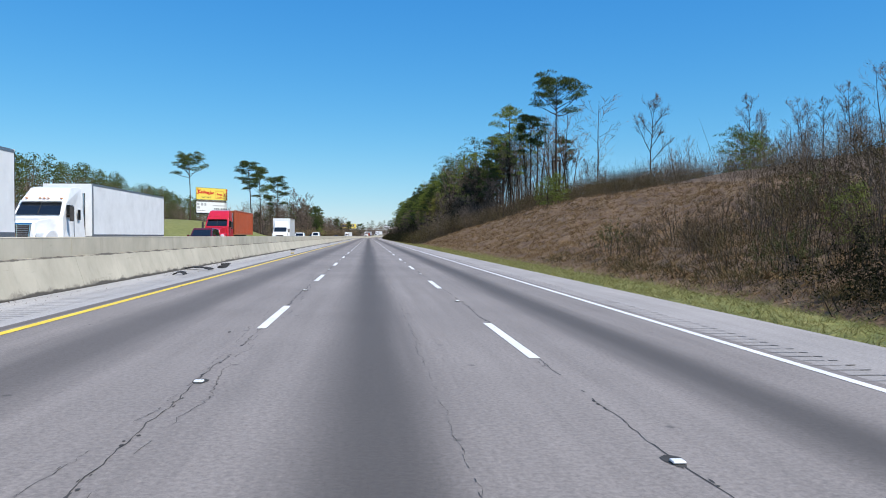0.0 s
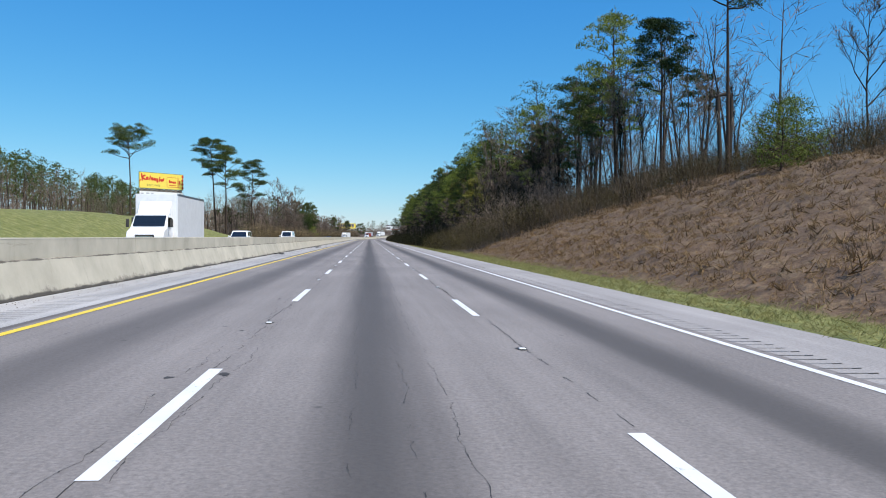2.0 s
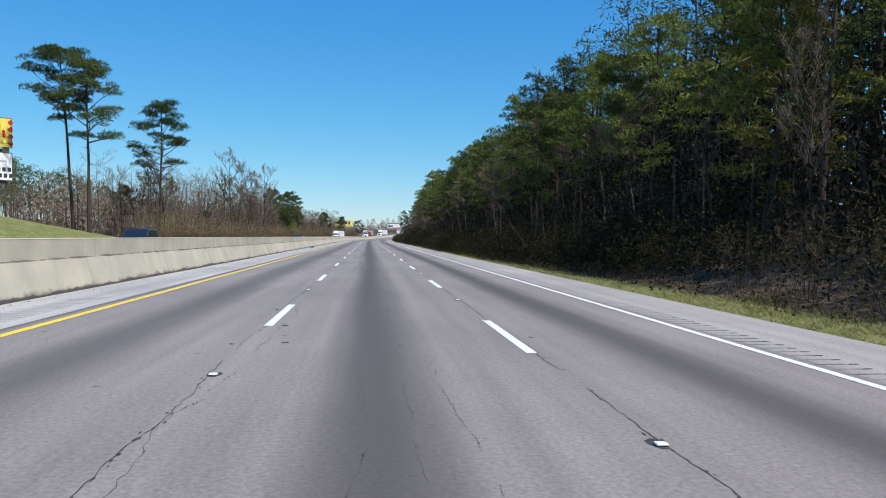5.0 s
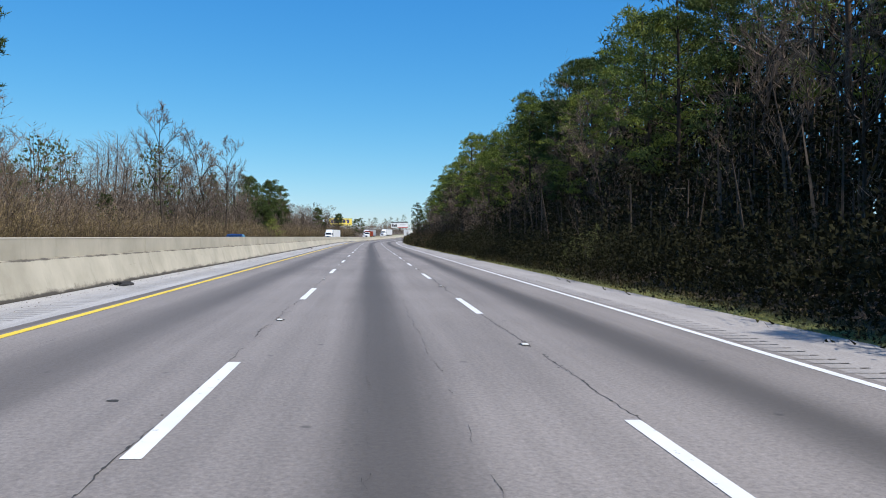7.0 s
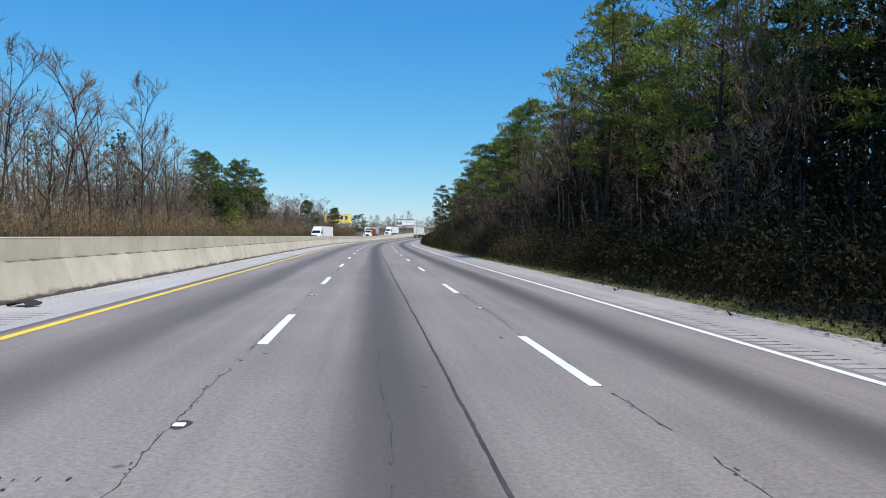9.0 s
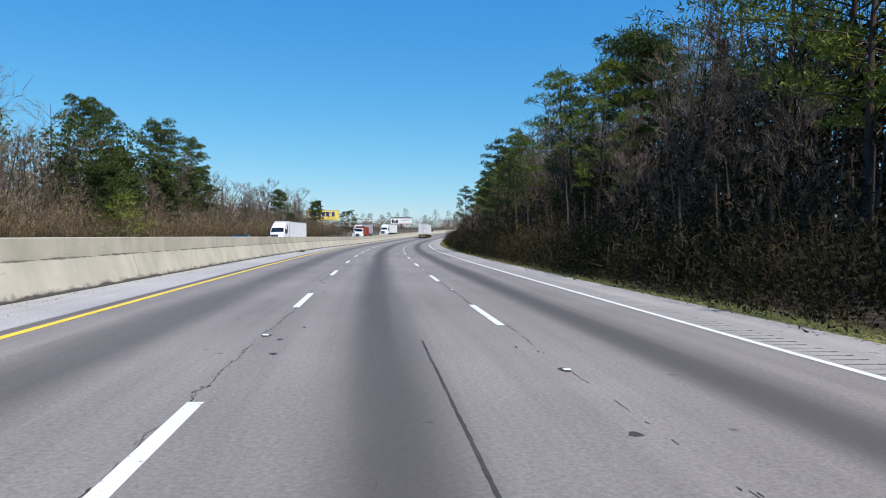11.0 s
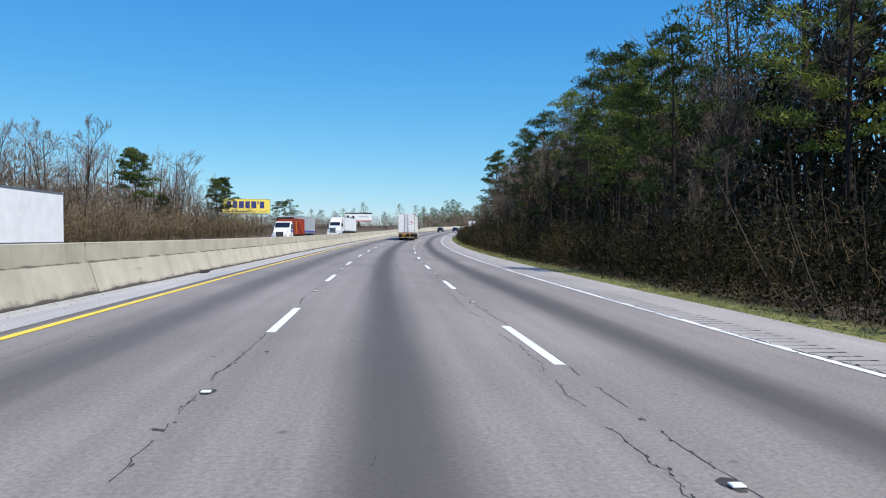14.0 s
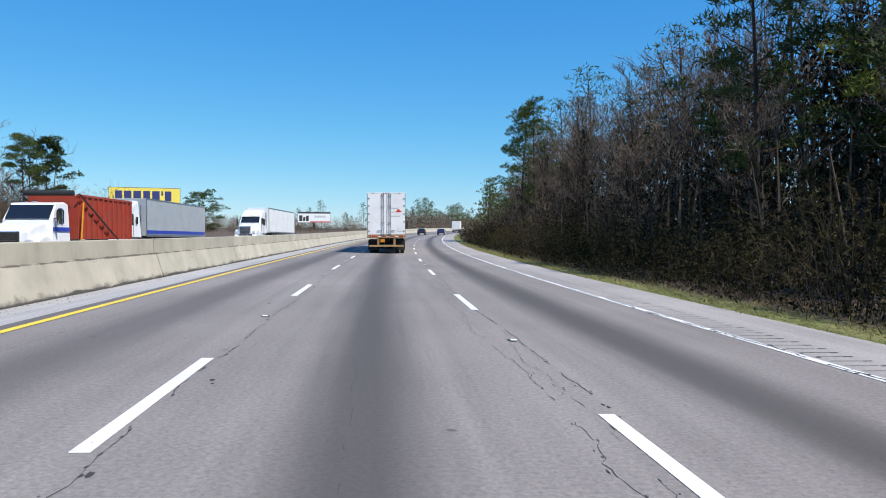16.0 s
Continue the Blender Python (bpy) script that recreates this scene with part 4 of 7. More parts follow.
def deep_brush(seed, h, w, count, width, leaves=0, leaf_size=0.14):
    """A soft domed mass of fine upright twigs; leaves: dull leaves of evergreen scrub."""
    wood, fine = Growth(seed), Growth(seed + 300)
    r = wood.r
    for _ in range(count):
        a, k = r.uniform(0, 2 * math.pi), math.sqrt(r.random())
        x, y = math.cos(a) * k, math.sin(a) * k
        z = h * math.sqrt(1 - 0.9 * k * k) * r.random() ** 0.6
        p = Vector((x * w * 0.5, y * w * 0.5, z * 0.8))
        d = (Vector((x * 0.6, y * 0.6, 0.7)) + fine.way() * 0.7).normalized()
        e = p + d * r.uniform(0.25, 0.62) * (0.5 + 0.14 * h)
        fine.sliver(p, e, width * r.uniform(0.7, 1.3))
        for _ in range(leaves):
            q = p.lerp(e, r.random()) + fine.way() * 0.25
            fine.sliver(q, q + fine.way() * leaf_size * r.uniform(0.7, 1.5), leaf_size * 0.4)
    for _ in range(4 if leaves < 3 else 0):
        p = Vector((r.gauss(0, w * 0.15), r.gauss(0, w * 0.15), -0.2))
        wood.limb([p, p.lerp(p * 2.2, 0.5) + Vector((0, 0, h * 0.45)), p * 2.2 + Vector((0, 0, h * 0.95))], [0.025, 0.017, 0.004], 3)
    return wood, fine


def inner_wood(seed, h, w, stems, leaves, size):
    """The closed inside of the wood: thin stems, and near-black leaves that stand in for its shade."""
    wood, fine = Growth(seed), Growth(seed + 300)
    r = wood.r
    for _ in range(stems):
        p = Vector((r.uniform(-w, w) * 0.5, r.uniform(-w, w) * 0.5, -0.3))
        pts = wood.curve(p, Vector((r.gauss(0, .05), r.gauss(0, .05), 1)), h * r.uniform(0.7, 1.1), 0.05, 0.03, 3)
        wood.limb(pts, [0.10, 0.08, 0.05, 0.02], 3)
    for _ in range(leaves):
        p = Vector((r.uniform(-w, w) * 0.5, r.uniform(-w, w) * 0.5, h * 0.85 * r.random() ** 1.25))
        fine.sliver(p, p + fine.way() * size * r.uniform(0.6, 1.5), size * 0.38)
    return wood, fine


DEEP = {
    "tree_a": (*deep_tree(151, 18, 4.6, 0.3, 0.3), BARK, TWIG), "tree_b": (*deep_tree(152, 16, 4.2, 0.6, 0.2), BARK, TWIG),
    "tree_c": (*deep_tree(153, 17, 3.2, 1.0, 0.25), BARK, TWIG),
    "pine_a": (*deep_pine(154, 18, 0.6, 4.0, 28, 26, 0.055), PINE_BARK, NEEDLE), "pine_b": (*deep_pine(155, 19, 0.45, 4.2, 24, 28, 0.055), PINE_BARK, NEEDLE),
    "far_pine": (*deep_pine(164, 17, 0.78, 4.0, 26, 15, 0.22, 1.5), PINE_BARK, NEEDLE),
    "brush": (*deep_brush(156, 4.0, 5.0, 340, 0.012), BARK, BRUSH), "olive": (*deep_brush(157, 3.6, 5.0, 220, 0.012, 1, 0.08), BARK, OLIVE_BRUSH),
    "twigs": (*deep_brush(158, 7.5, 6.5, 330, 0.020), BARK, TWIG), "thin_twigs": (*deep_brush(168, 6.5, 5.5, 320, 0.011), BARK, TWIG), "evergreen": (*deep_brush(159, 4.4, 5.0, 84, 0.012, 5, 0.14), BARK, SHADE_DARK_LEAF),
    "tall_evergreen": (*deep_brush(160, 8.0, 6.0, 100, 0.016, 5, 0.19), BARK, SHADE_DARK_LEAF),
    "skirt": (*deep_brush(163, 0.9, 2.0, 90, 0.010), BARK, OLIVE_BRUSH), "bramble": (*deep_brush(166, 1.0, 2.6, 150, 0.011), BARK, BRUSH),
    "inside": (*inner_wood(161, 14, 5.0, 6, 540, 0.42), BARK, SHADE_DARK_LEAF), "shade_undergrowth": (*inner_wood(167, 5, 4.6, 5, 420, 0.16), BARK, SHADE_DARK_LEAF),
    "shade_hedge": (*deep_brush(170, 2.4, 3.4, 110, 0.010, 5, 0.09), BARK, SHADE_DARK_LEAF), "tan": (*deep_brush(169, 8.5, 6.5, 400, 0.030), BARK, TAN_BRUSH),
    "far_wood": (*deep_brush(165, 13, 7.0, 170, 0.14), BARK, TWIG),
}


def storm_broken_trunks(s, u, h, seed):
    """Two dead trunks broken off at one height, leaning together, with torn strips of wood hanging from the break."""
    top = thing("dead_trunk", at(s, u, terrain(s, u) - 0.1), "two broken dead trunks with pale torn wood at the top", "tree", WOODS)
    g, torn = Growth(seed), Growth(seed + 1)
    ends = []
    for x, lean_x in ((-0.55, 0.028), (0.55, -0.012)):
        pts = g.curve(Vector((x, 0, -0.4)), Vector((lean_x, 0.01, 1)), h, 0.03, 0.02, 8)
        g.limb(pts, [0.30, 0.25, 0.23, 0.24, 0.21, 0.22, 0.19, 0.23, 0.16], 9)
        ends.append(pts)
        for i in range(7):
            a = i * 0.9
            q = pts[-1] + Vector((math.cos(a) * 0.13, math.sin(a) * 0.13, -0.25))
            g.limb([q, q + Vector((g.r.gauss(0, .05), g.r.gauss(0, .05), g.r.uniform(0.3, 0.7))), q + Vector((g.r.gauss(0, .08), g.r.gauss(0, .08), g.r.uniform(0.6, 1.2)))],
                   [0.07, 0.045, 0.008], 4)
    a, b = ends[0][-1], ends[1][-1]
    g.limb([a + Vector((-0.3, 0, -0.1)), a.lerp(b, 0.5) + Vector((0, 0, 0.18)), b + Vector((0.15, 0, -0.05))], [0.12, 0.20, 0.10], 7)
    for pts in ends:
        for i in range(5):
            p = along(pts, g.r.uniform(0.55, 0.9)) + Vector((g.r.choice((-0.2, 0.2)), -0.12, 0))
            torn.limb(torn.curve(p, Vector((g.r.uniform(-.5, .5), -0.3, -1)), g.r.uniform(0.6, 1.7), 0.3, -0.05, 3), [0.05, 0.04, 0.03, 0.006], 4)
    mesh_part("trunk", g.v, g.f, BARK, top, smooth=True)
    mesh_part("torn_wood", torn.v, torn.f, PALE_BARK, top, "pale torn strips of wood")


def any_angle(r):
    return r.uniform(0, 360)


def wood_edge(s):
    """How far from the camera's line the right-hand woods begin."""
    return 10.4 - 1.5 * smooth01(190, 235, s) + 9 * (1 - smooth01(132, 150, s)) + 0.9 * smooth01(440, 490, s)


def plant_right():
    r = random.Random(5)
    deep = Woodland("woodland_depth", "deep brown winter woods with scattered pines", DEEP)
    # landmarks on the bank and along the wood's edge
    tall_pine[0].put(139.7, 35.7, 1.10, 40)
    for k, s, u, sc, yaw in ((1, 150, 33.0, 0.92, 100), (3, 176.4, 31.1, 0.95, 10), (3, 163, 44, 0.78, 10), (2, 160, 29, 0.82, 200), (2, 170, 24, 0.86, 250), (1, 288, 23.8, 0.9, 60)):
        tall_pine[k].put(s, u, sc, yaw)
    storm_broken_trunks(141.2, 36.2, 8.6, 61)
    for s, u, sc, k in ((151, 29, 0.9, 3), (157, 34, 0.95, 3), (146, 40, 0.8, 3), (168, 22.5, 0.85, 3), (145, 33, 0.75, 5), (148, 37, 0.75, 0), (154, 26, 0.8, 5), (161, 24, 0.8, 0),
                        (156, 40, 0.8, 1), (164, 33, 0.85, 5), (142, 42, 0.7, 0), (150, 48, 0.75, 5), (172, 27, 0.85, 1), (149, 25, 0.65, 2)):
        hardwood[k].put(s, u, sc, any_angle(r))
    dense_pine[2].grow_to(356, 15.6, 18.5, 20)
    dense_pine[2].grow_to(361, 18.5, 19.0, 200)
    for i in range(6):
        dense_pine[r.choice((0, 1, 0))].grow_to(320 + i * 14.0, r.uniform(20, 25), r.uniform(17, 20), any_angle(r))
    sunlit_wood[0].grow_to(151.5, 59.0, 33.5, 0)
    hardwood[1].put(166.3, 52.1, 0.66, 40)
    hardwood[0].put(150, 45, 0.6, 130)
    round_pine.put(97, 51.0, 0.95, 0, 0.9)
    round_pine.put(100, 54.0, 0.85, 70, 0.6)
    young_pine.put(117.7, 28.6, 1.2, 0)
    young_pine.put(119.5, 31.0, 1.0, 90)
    dense_pine[3].put(197.8, 15.5, 0.95, 30)
    dense_pine[3].put(189.0, 17.5, 0.95, 130)
    # bare trees on the skyline over the bank
    for i in range(18):
        sunlit_wood[r.choice((0, 1, 4, 4, 5))].put(r.uniform(105, 230), r.uniform(62, 108), r.uniform(0.5, 0.75), any_angle(r))
    for i in range(24):
        sunlit_wood[r.choice((0, 5, 5, 0))].put(r.uniform(88, 122), r.uniform(60, 88), r.uniform(0.38, 0.62), any_angle(r))
    for i in range(40):
        deep.put("twigs", r.uniform(92, 170), r.uniform(60, 92), r.uniform(0.6, 0.95), any_angle(r))
    for i in range(100):
        deep.put(r.choice(("tree_a", "tree_b", "tree_c", "tree_c", "twigs")), r.uniform(100, 330), r.uniform(72, 160), r.uniform(0.55, 0.85), any_angle(r))
    # soft brush above the crest
    for i in range(22):
        thicket[r.choice((0, 1, 0, 5, 3))].put(r.uniform(46, 142), r.uniform(34.5, 45), r.uniform(0.55, 0.95), any_angle(r))
    for i in range(230):
        deep.put(r.choice(("brush", "olive", "brush", "twigs")), r.uniform(60, 156), r.uniform(36, 66), r.uniform(0.5, 0.9), any_angle(r))
    for i in range(110):
        deep.put(r.choice(("brush", "olive", "olive")), r.uniform(104, 154), r.uniform(35.5, 47), r.uniform(0.95, 1.4), any_angle(r))
    # the clump of bushes low on the bank: bare crowns, privet and bramble
    for s, u, top, k in ((40.0, 12.4, 2.0, 0), (38.0, 12.8, 2.4, 6), (36.0, 13.6, 2.9, 0), (34.0, 12.8, 2.6, 1), (31.5, 15.0, 4.0, 0), (34.5, 17.0, 4.6, 0), (29.5, 13.3, 3.0, 0),
                         (28.5, 15.8, 4.8, 5), (27.0, 12.8, 2.8, 0), (26.0, 15.0, 4.6, 1), (29.5, 18.6, 6.0, 6), (25.0, 18.0, 6.2, 0), (24.5, 12.3, 2.6, 1), (23.0, 14.2, 4.6, 0),
                         (22.0, 16.4, 5.8, 1), (21.0, 12.4, 3.2, 6), (20.0, 14.6, 5.0, 5), (18.5, 12.6, 3.2, 0), (17.5, 15.0, 5.0, 0), (16.0, 11.8, 2.0, 4), (15.0, 14.2, 4.8, 1),
                         (13.5, 11.6, 2.2, 4), (12.0, 14.0, 4.6, 0), (11.0, 11.4, 2.2, 4), (19.5, 18.0, 6.6, 0), (32.5, 20.5, 6.2, 0), (27.5, 21.5, 7.0, 3), (23.0, 21.0, 7.4, 0),
                         (37.0, 16.0, 3.6, 3), (42.0, 14.6, 2.3, 3), (30.5, 23.5, 7.2, 3), (25.5, 24.5, 8.0, 3), (35.5, 22.0, 6.2, 3), (44.5, 17.0, 2.9, 3), (20.0, 22.0, 7.8, 0),
                         (33.0, 18.8, 5.4, 1), (36.5, 19.5, 5.0, 0), (27.0, 18.0, 6.2, 5), (22.5, 18.8, 6.8, 5), (31.5, 17.0, 5.0, 5)):
        thicket[k].grow_to(s, u, top, any_angle(r))
    for i in range(110):
        s = r.uniform(12, 37)
        deep.put(r.choice(("brush", "olive", "bramble", "bramble")), s, r.uniform(12.0, 20.5), r.uniform(0.35, 0.7), any_angle(r))
    # low near-black bushes stand in for the shadow patch at the clump's near end
    for i in range(24):
        deep.put("evergreen", r.uniform(9, 17.5), r.uniform(10.8, 12.6), r.uniform(0.3, 0.45), any_angle(r))
    young_pine.put(22.5, 15.6, 0.42, 30)
    s = 44.0
    while s < 128:
        deep.put("bramble", s, 32.4 + r.uniform(-0.6, 0.6), r.uniform(0.5, 0.95), any_angle(r))
        s += r.uniform(0.9, 1.6)
    # bramble and low tangle over the slope
    for i in range(150):
        s = r.uniform(30, 138)
        u = 12.5 + 21 * r.random() ** (0.7 if s > 70 else 0.5)
        deep.put("bramble", s, u, r.uniform(0.35, 0.95), any_angle(r))
    for i in range(20):
        thicket[3].put(r.uniform(84, 136), r.uniform(21, 33), r.uniform(0.5, 0.9), any_angle(r))
    for i in range(90):
        deep.put("skirt", r.uniform(10, 44), r.uniform(10.6, 12.2), r.uniform(0.5, 1.0), any_angle(r))
    # where the slope meets the wood: rounded olive bushes, with evergreens behind
    for s, u, top, k in ((143.0, 12.2, 3.4, 1), (145.5, 11.8, 4.8, 1), (149.5, 11.6, 4.8, 1), (143.5, 14.6, 6.2, 1), (148.5, 14.2, 6.6, 1), (153.5, 11.6, 3.6, 0), (157.5, 11.6, 4.2, 1),
                         (140.5, 17.5, 4.6, 4), (142.5, 19.5, 7.4, 0), (145.0, 17.0, 7.0, 1), (138.5, 21.0, 6.0, 4), (148.5, 17.5, 6.2, 2), (153.0, 17.0, 6.6, 2), (136.5, 24.0, 7.0, 1),
                         (139.0, 26.0, 8.0, 2), (143.0, 23.5, 8.4, 0), (134.0, 27.0, 8.0, 1), (131.0, 29.0, 8.4, 0), (136.0, 30.5, 9.8, 1), (128.0, 31.5, 9.0, 1), (147.0, 22.0, 8.6, 5)):
        thicket[k].grow_to(s, u, top, any_angle(r))
    for i in range(150):
        s = r.uniform(134, 172)
        deep.put(r.choice(("brush", "olive", "brush", "thin_twigs")), s, wood_edge(s) + 2 + 24 * r.random() * (1 - 0.5 * smooth01(152, 172, s)), r.uniform(0.7, 1.15), any_angle(r))
    for i in range(190):
        s = r.uniform(138, 188)
        deep.put(r.choice(("brush", "olive", "olive")), s, wood_edge(s) + 3 + r.uniform(0, 26) * (1 - 0.4 * smooth01(160, 190, s)), r.uniform(0.9, 1.25), any_angle(r))
    for i in range(120):
        s = r.uniform(143, 190)
        deep.put(r.choice(("bramble", "skirt", "olive")), s, wood_edge(s) - 0.8 + r.uniform(0, 5), r.uniform(0.6, 1.1) * (0.6 if i % 3 == 2 else 1.0), any_angle(r))
    for i in range(70):
        s = r.uniform(146, 190)
        deep.put(r.choice(("thin_twigs", "tree_b", "thin_twigs")), s, 30 + r.uniform(0, 16) - 8 * smooth01(165, 190, s), r.uniform(0.95, 1.25), any_angle(r))
    # edge of the wood: a wall of bushes, then trees in ragged rows
    s = 161.0
    while s < 660:
        kinds = (0, 1, 1, 0, 4) if s < 195 else (6, 6, 4) if 256 < s < 270 else (4, 2, 4, 2, 4) if s < 345 else (0, 4, 1, 4, 0, 2)
        thicket[r.choice(kinds)].grow_to(s, wood_edge(s) + r.uniform(-0.3, 0.8), r.uniform(2.2, 4.0), any_angle(r))
        s += r.uniform(3.0, 4.4)
    s = 160.0
    while s < 720:
        toe = wood_edge(s)
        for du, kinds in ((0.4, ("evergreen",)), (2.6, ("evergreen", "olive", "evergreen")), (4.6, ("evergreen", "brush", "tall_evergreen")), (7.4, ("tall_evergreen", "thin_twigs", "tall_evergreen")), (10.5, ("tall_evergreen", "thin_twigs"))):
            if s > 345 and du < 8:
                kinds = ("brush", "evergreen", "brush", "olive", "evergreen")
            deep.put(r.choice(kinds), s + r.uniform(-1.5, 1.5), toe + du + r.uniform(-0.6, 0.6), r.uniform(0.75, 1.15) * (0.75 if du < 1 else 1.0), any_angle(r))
        s += 3.4 if s < 560 else 5.0
    s = 158.0
    while s < 660:
        for row, (u, gap, low, high) in enumerate(((13.2, 0.8, 0.55, 0.72), (16.4, 0.9, 0.72, 0.90), (20.6, 1.4, 0.80, 0.95))):
            if row == 0 and r.random() < 0.6:
                continue
            uu = u + r.uniform(-gap, gap) + 10 * (1 - smooth01(150, 190, s)) + 0.8 * smooth01(440, 500, s)
            top = uu * r.uniform(low, high) * (1 - 0.10 * smooth01(470, 520, s) + 0.20 * smooth01(555, 590, s)) + 1.4
            piney = 0.52 if 175 < s < 345 else 0.42 if 405 < s < 445 else 0.26
            if row == 2 and s < 500 and r.random() > piney + 0.35:
                deep.put(r.choice(("tree_a", "tree_b", "tree_c")), s + r.uniform(-2, 2), uu, top / 17, any_angle(r))
                continue
            if row and r.random() < piney:
                k = dense_pine[r.choice((0, 2, 1, 2, 2, 1))]
                if row == 2 and r.random() < 0.3:
                    k = r.choice(tall_pine[1:])
            else:
                k = hardwood[r.choice((0, 1, 2, 3, 4, 1, 5)) if row else r.choice((2, 2, 4))]
            k.grow_to(s + r.uniform(-2, 2), uu, top, any_angle(r), r.uniform(-2.5, 2.5))
        s += 5.2
    s = 150.0
    while s < 760:
        back = 14 * (1 - smooth01(148, 200, s))
        for u, gap in ((24.5, 2), (31, 3)):
            if u > 30 and r.random() < 0.4:
                continue
            piney = 0.75 if 175 < s < 365 else 0.5 if 405 < s < 450 else 0.3
            k = r.choice(("pine_a", "pine_b")) if r.random() < piney else r.choice(("tree_a", "tree_b", "tree_c"))
            deep.put(k, s + r.uniform(-2, 2), u + r.uniform(-gap, gap) + back, (min(u * 0.9, 24) * r.uniform(0.85, 1.0)) / 18, any_angle(r))
        # dark leaf masses fill the gaps and darken the wood's inside
        if 195 < s < 650:
            deep.put("shade_undergrowth", s + r.uniform(-1, 1), wood_edge(s) + r.uniform(3.4, 5.0), r.uniform(0.8, 1.1), any_angle(r))
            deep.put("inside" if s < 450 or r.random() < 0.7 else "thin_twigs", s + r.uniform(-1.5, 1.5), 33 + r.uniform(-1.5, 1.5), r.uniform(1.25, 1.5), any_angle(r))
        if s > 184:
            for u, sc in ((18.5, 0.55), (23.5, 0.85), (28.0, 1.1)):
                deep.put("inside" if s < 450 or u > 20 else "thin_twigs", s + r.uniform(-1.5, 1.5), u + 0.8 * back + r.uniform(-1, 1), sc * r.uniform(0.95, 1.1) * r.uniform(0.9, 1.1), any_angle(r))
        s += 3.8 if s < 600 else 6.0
    # low rows of near-black leaves paint the shade at the wood's foot
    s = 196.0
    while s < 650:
        deep.put("shade_hedge", s, wood_edge(s) + r.uniform(0.1, 0.5), r.uniform(0.8, 1.2), any_angle(r))
        deep.put("shade_hedge", s + 1.0, wood_edge(s) + r.uniform(1.4, 2.0), r.uniform(1.0, 1.5), any_angle(r))
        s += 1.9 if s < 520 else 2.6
    for s, u, h in ((431, 19.2, 21.5), (438, 23, 23), (352, 16.5, 15.4)):
        tall_pine[2].grow_to(s, u, h, any_angle(r))
    # trees leaning out from the edge, whose shade reaches the shoulder
    for k, s, u, h in ((dense_pine[1], 448, 11.2, 10.2), (dense_pine[0], 444.5, 11.6, 10.0), (hardwood[2], 450.5, 11.4, 9.8), (hardwood[4], 317, 10.6, 9.2), (hardwood[2], 313.5, 10.8, 9.0),
                       (hardwood[2], 482, 11.6, 9.6), (dense_pine[1], 506, 11.8, 9.4), (hardwood[4], 503, 11.6, 9.2)):
        k.grow_to(s, u, h, any_angle(r), r.uniform(-2, 2))
    s = 168.0
    while s < 600:
        deep.put("skirt", s, wood_edge(s) - r.uniform(0.3, 0.9), r.uniform(0.5, 1.1), any_angle(r))
        s += r.uniform(1.0, 1.7)
    # far end of the curve
    s = 745.0
    while s < 1260:
        for u in (16, 23, 32):
            deep.put(r.choice(("far_wood", "far_pine")), s + r.uniform(-2, 2), u + r.uniform(-2, 2), r.uniform(0.65, 0.95), any_angle(r))
        s += 4.2
    s = 950.0
    while s < 1330:
        for u, low, high in ((24, 0.9, 1.2), (36, 1.1, 1.4), (-34, 0.7, 1.0), (-46, 0.9, 1.2)):
            deep.put(r.choice(("far_wood", "far_pine", "far_wood")), s + r.uniform(-2, 2), u + r.uniform(-3, 3), r.uniform(low, high), any_angle(r))
        s += 5.0
    deep.finish()


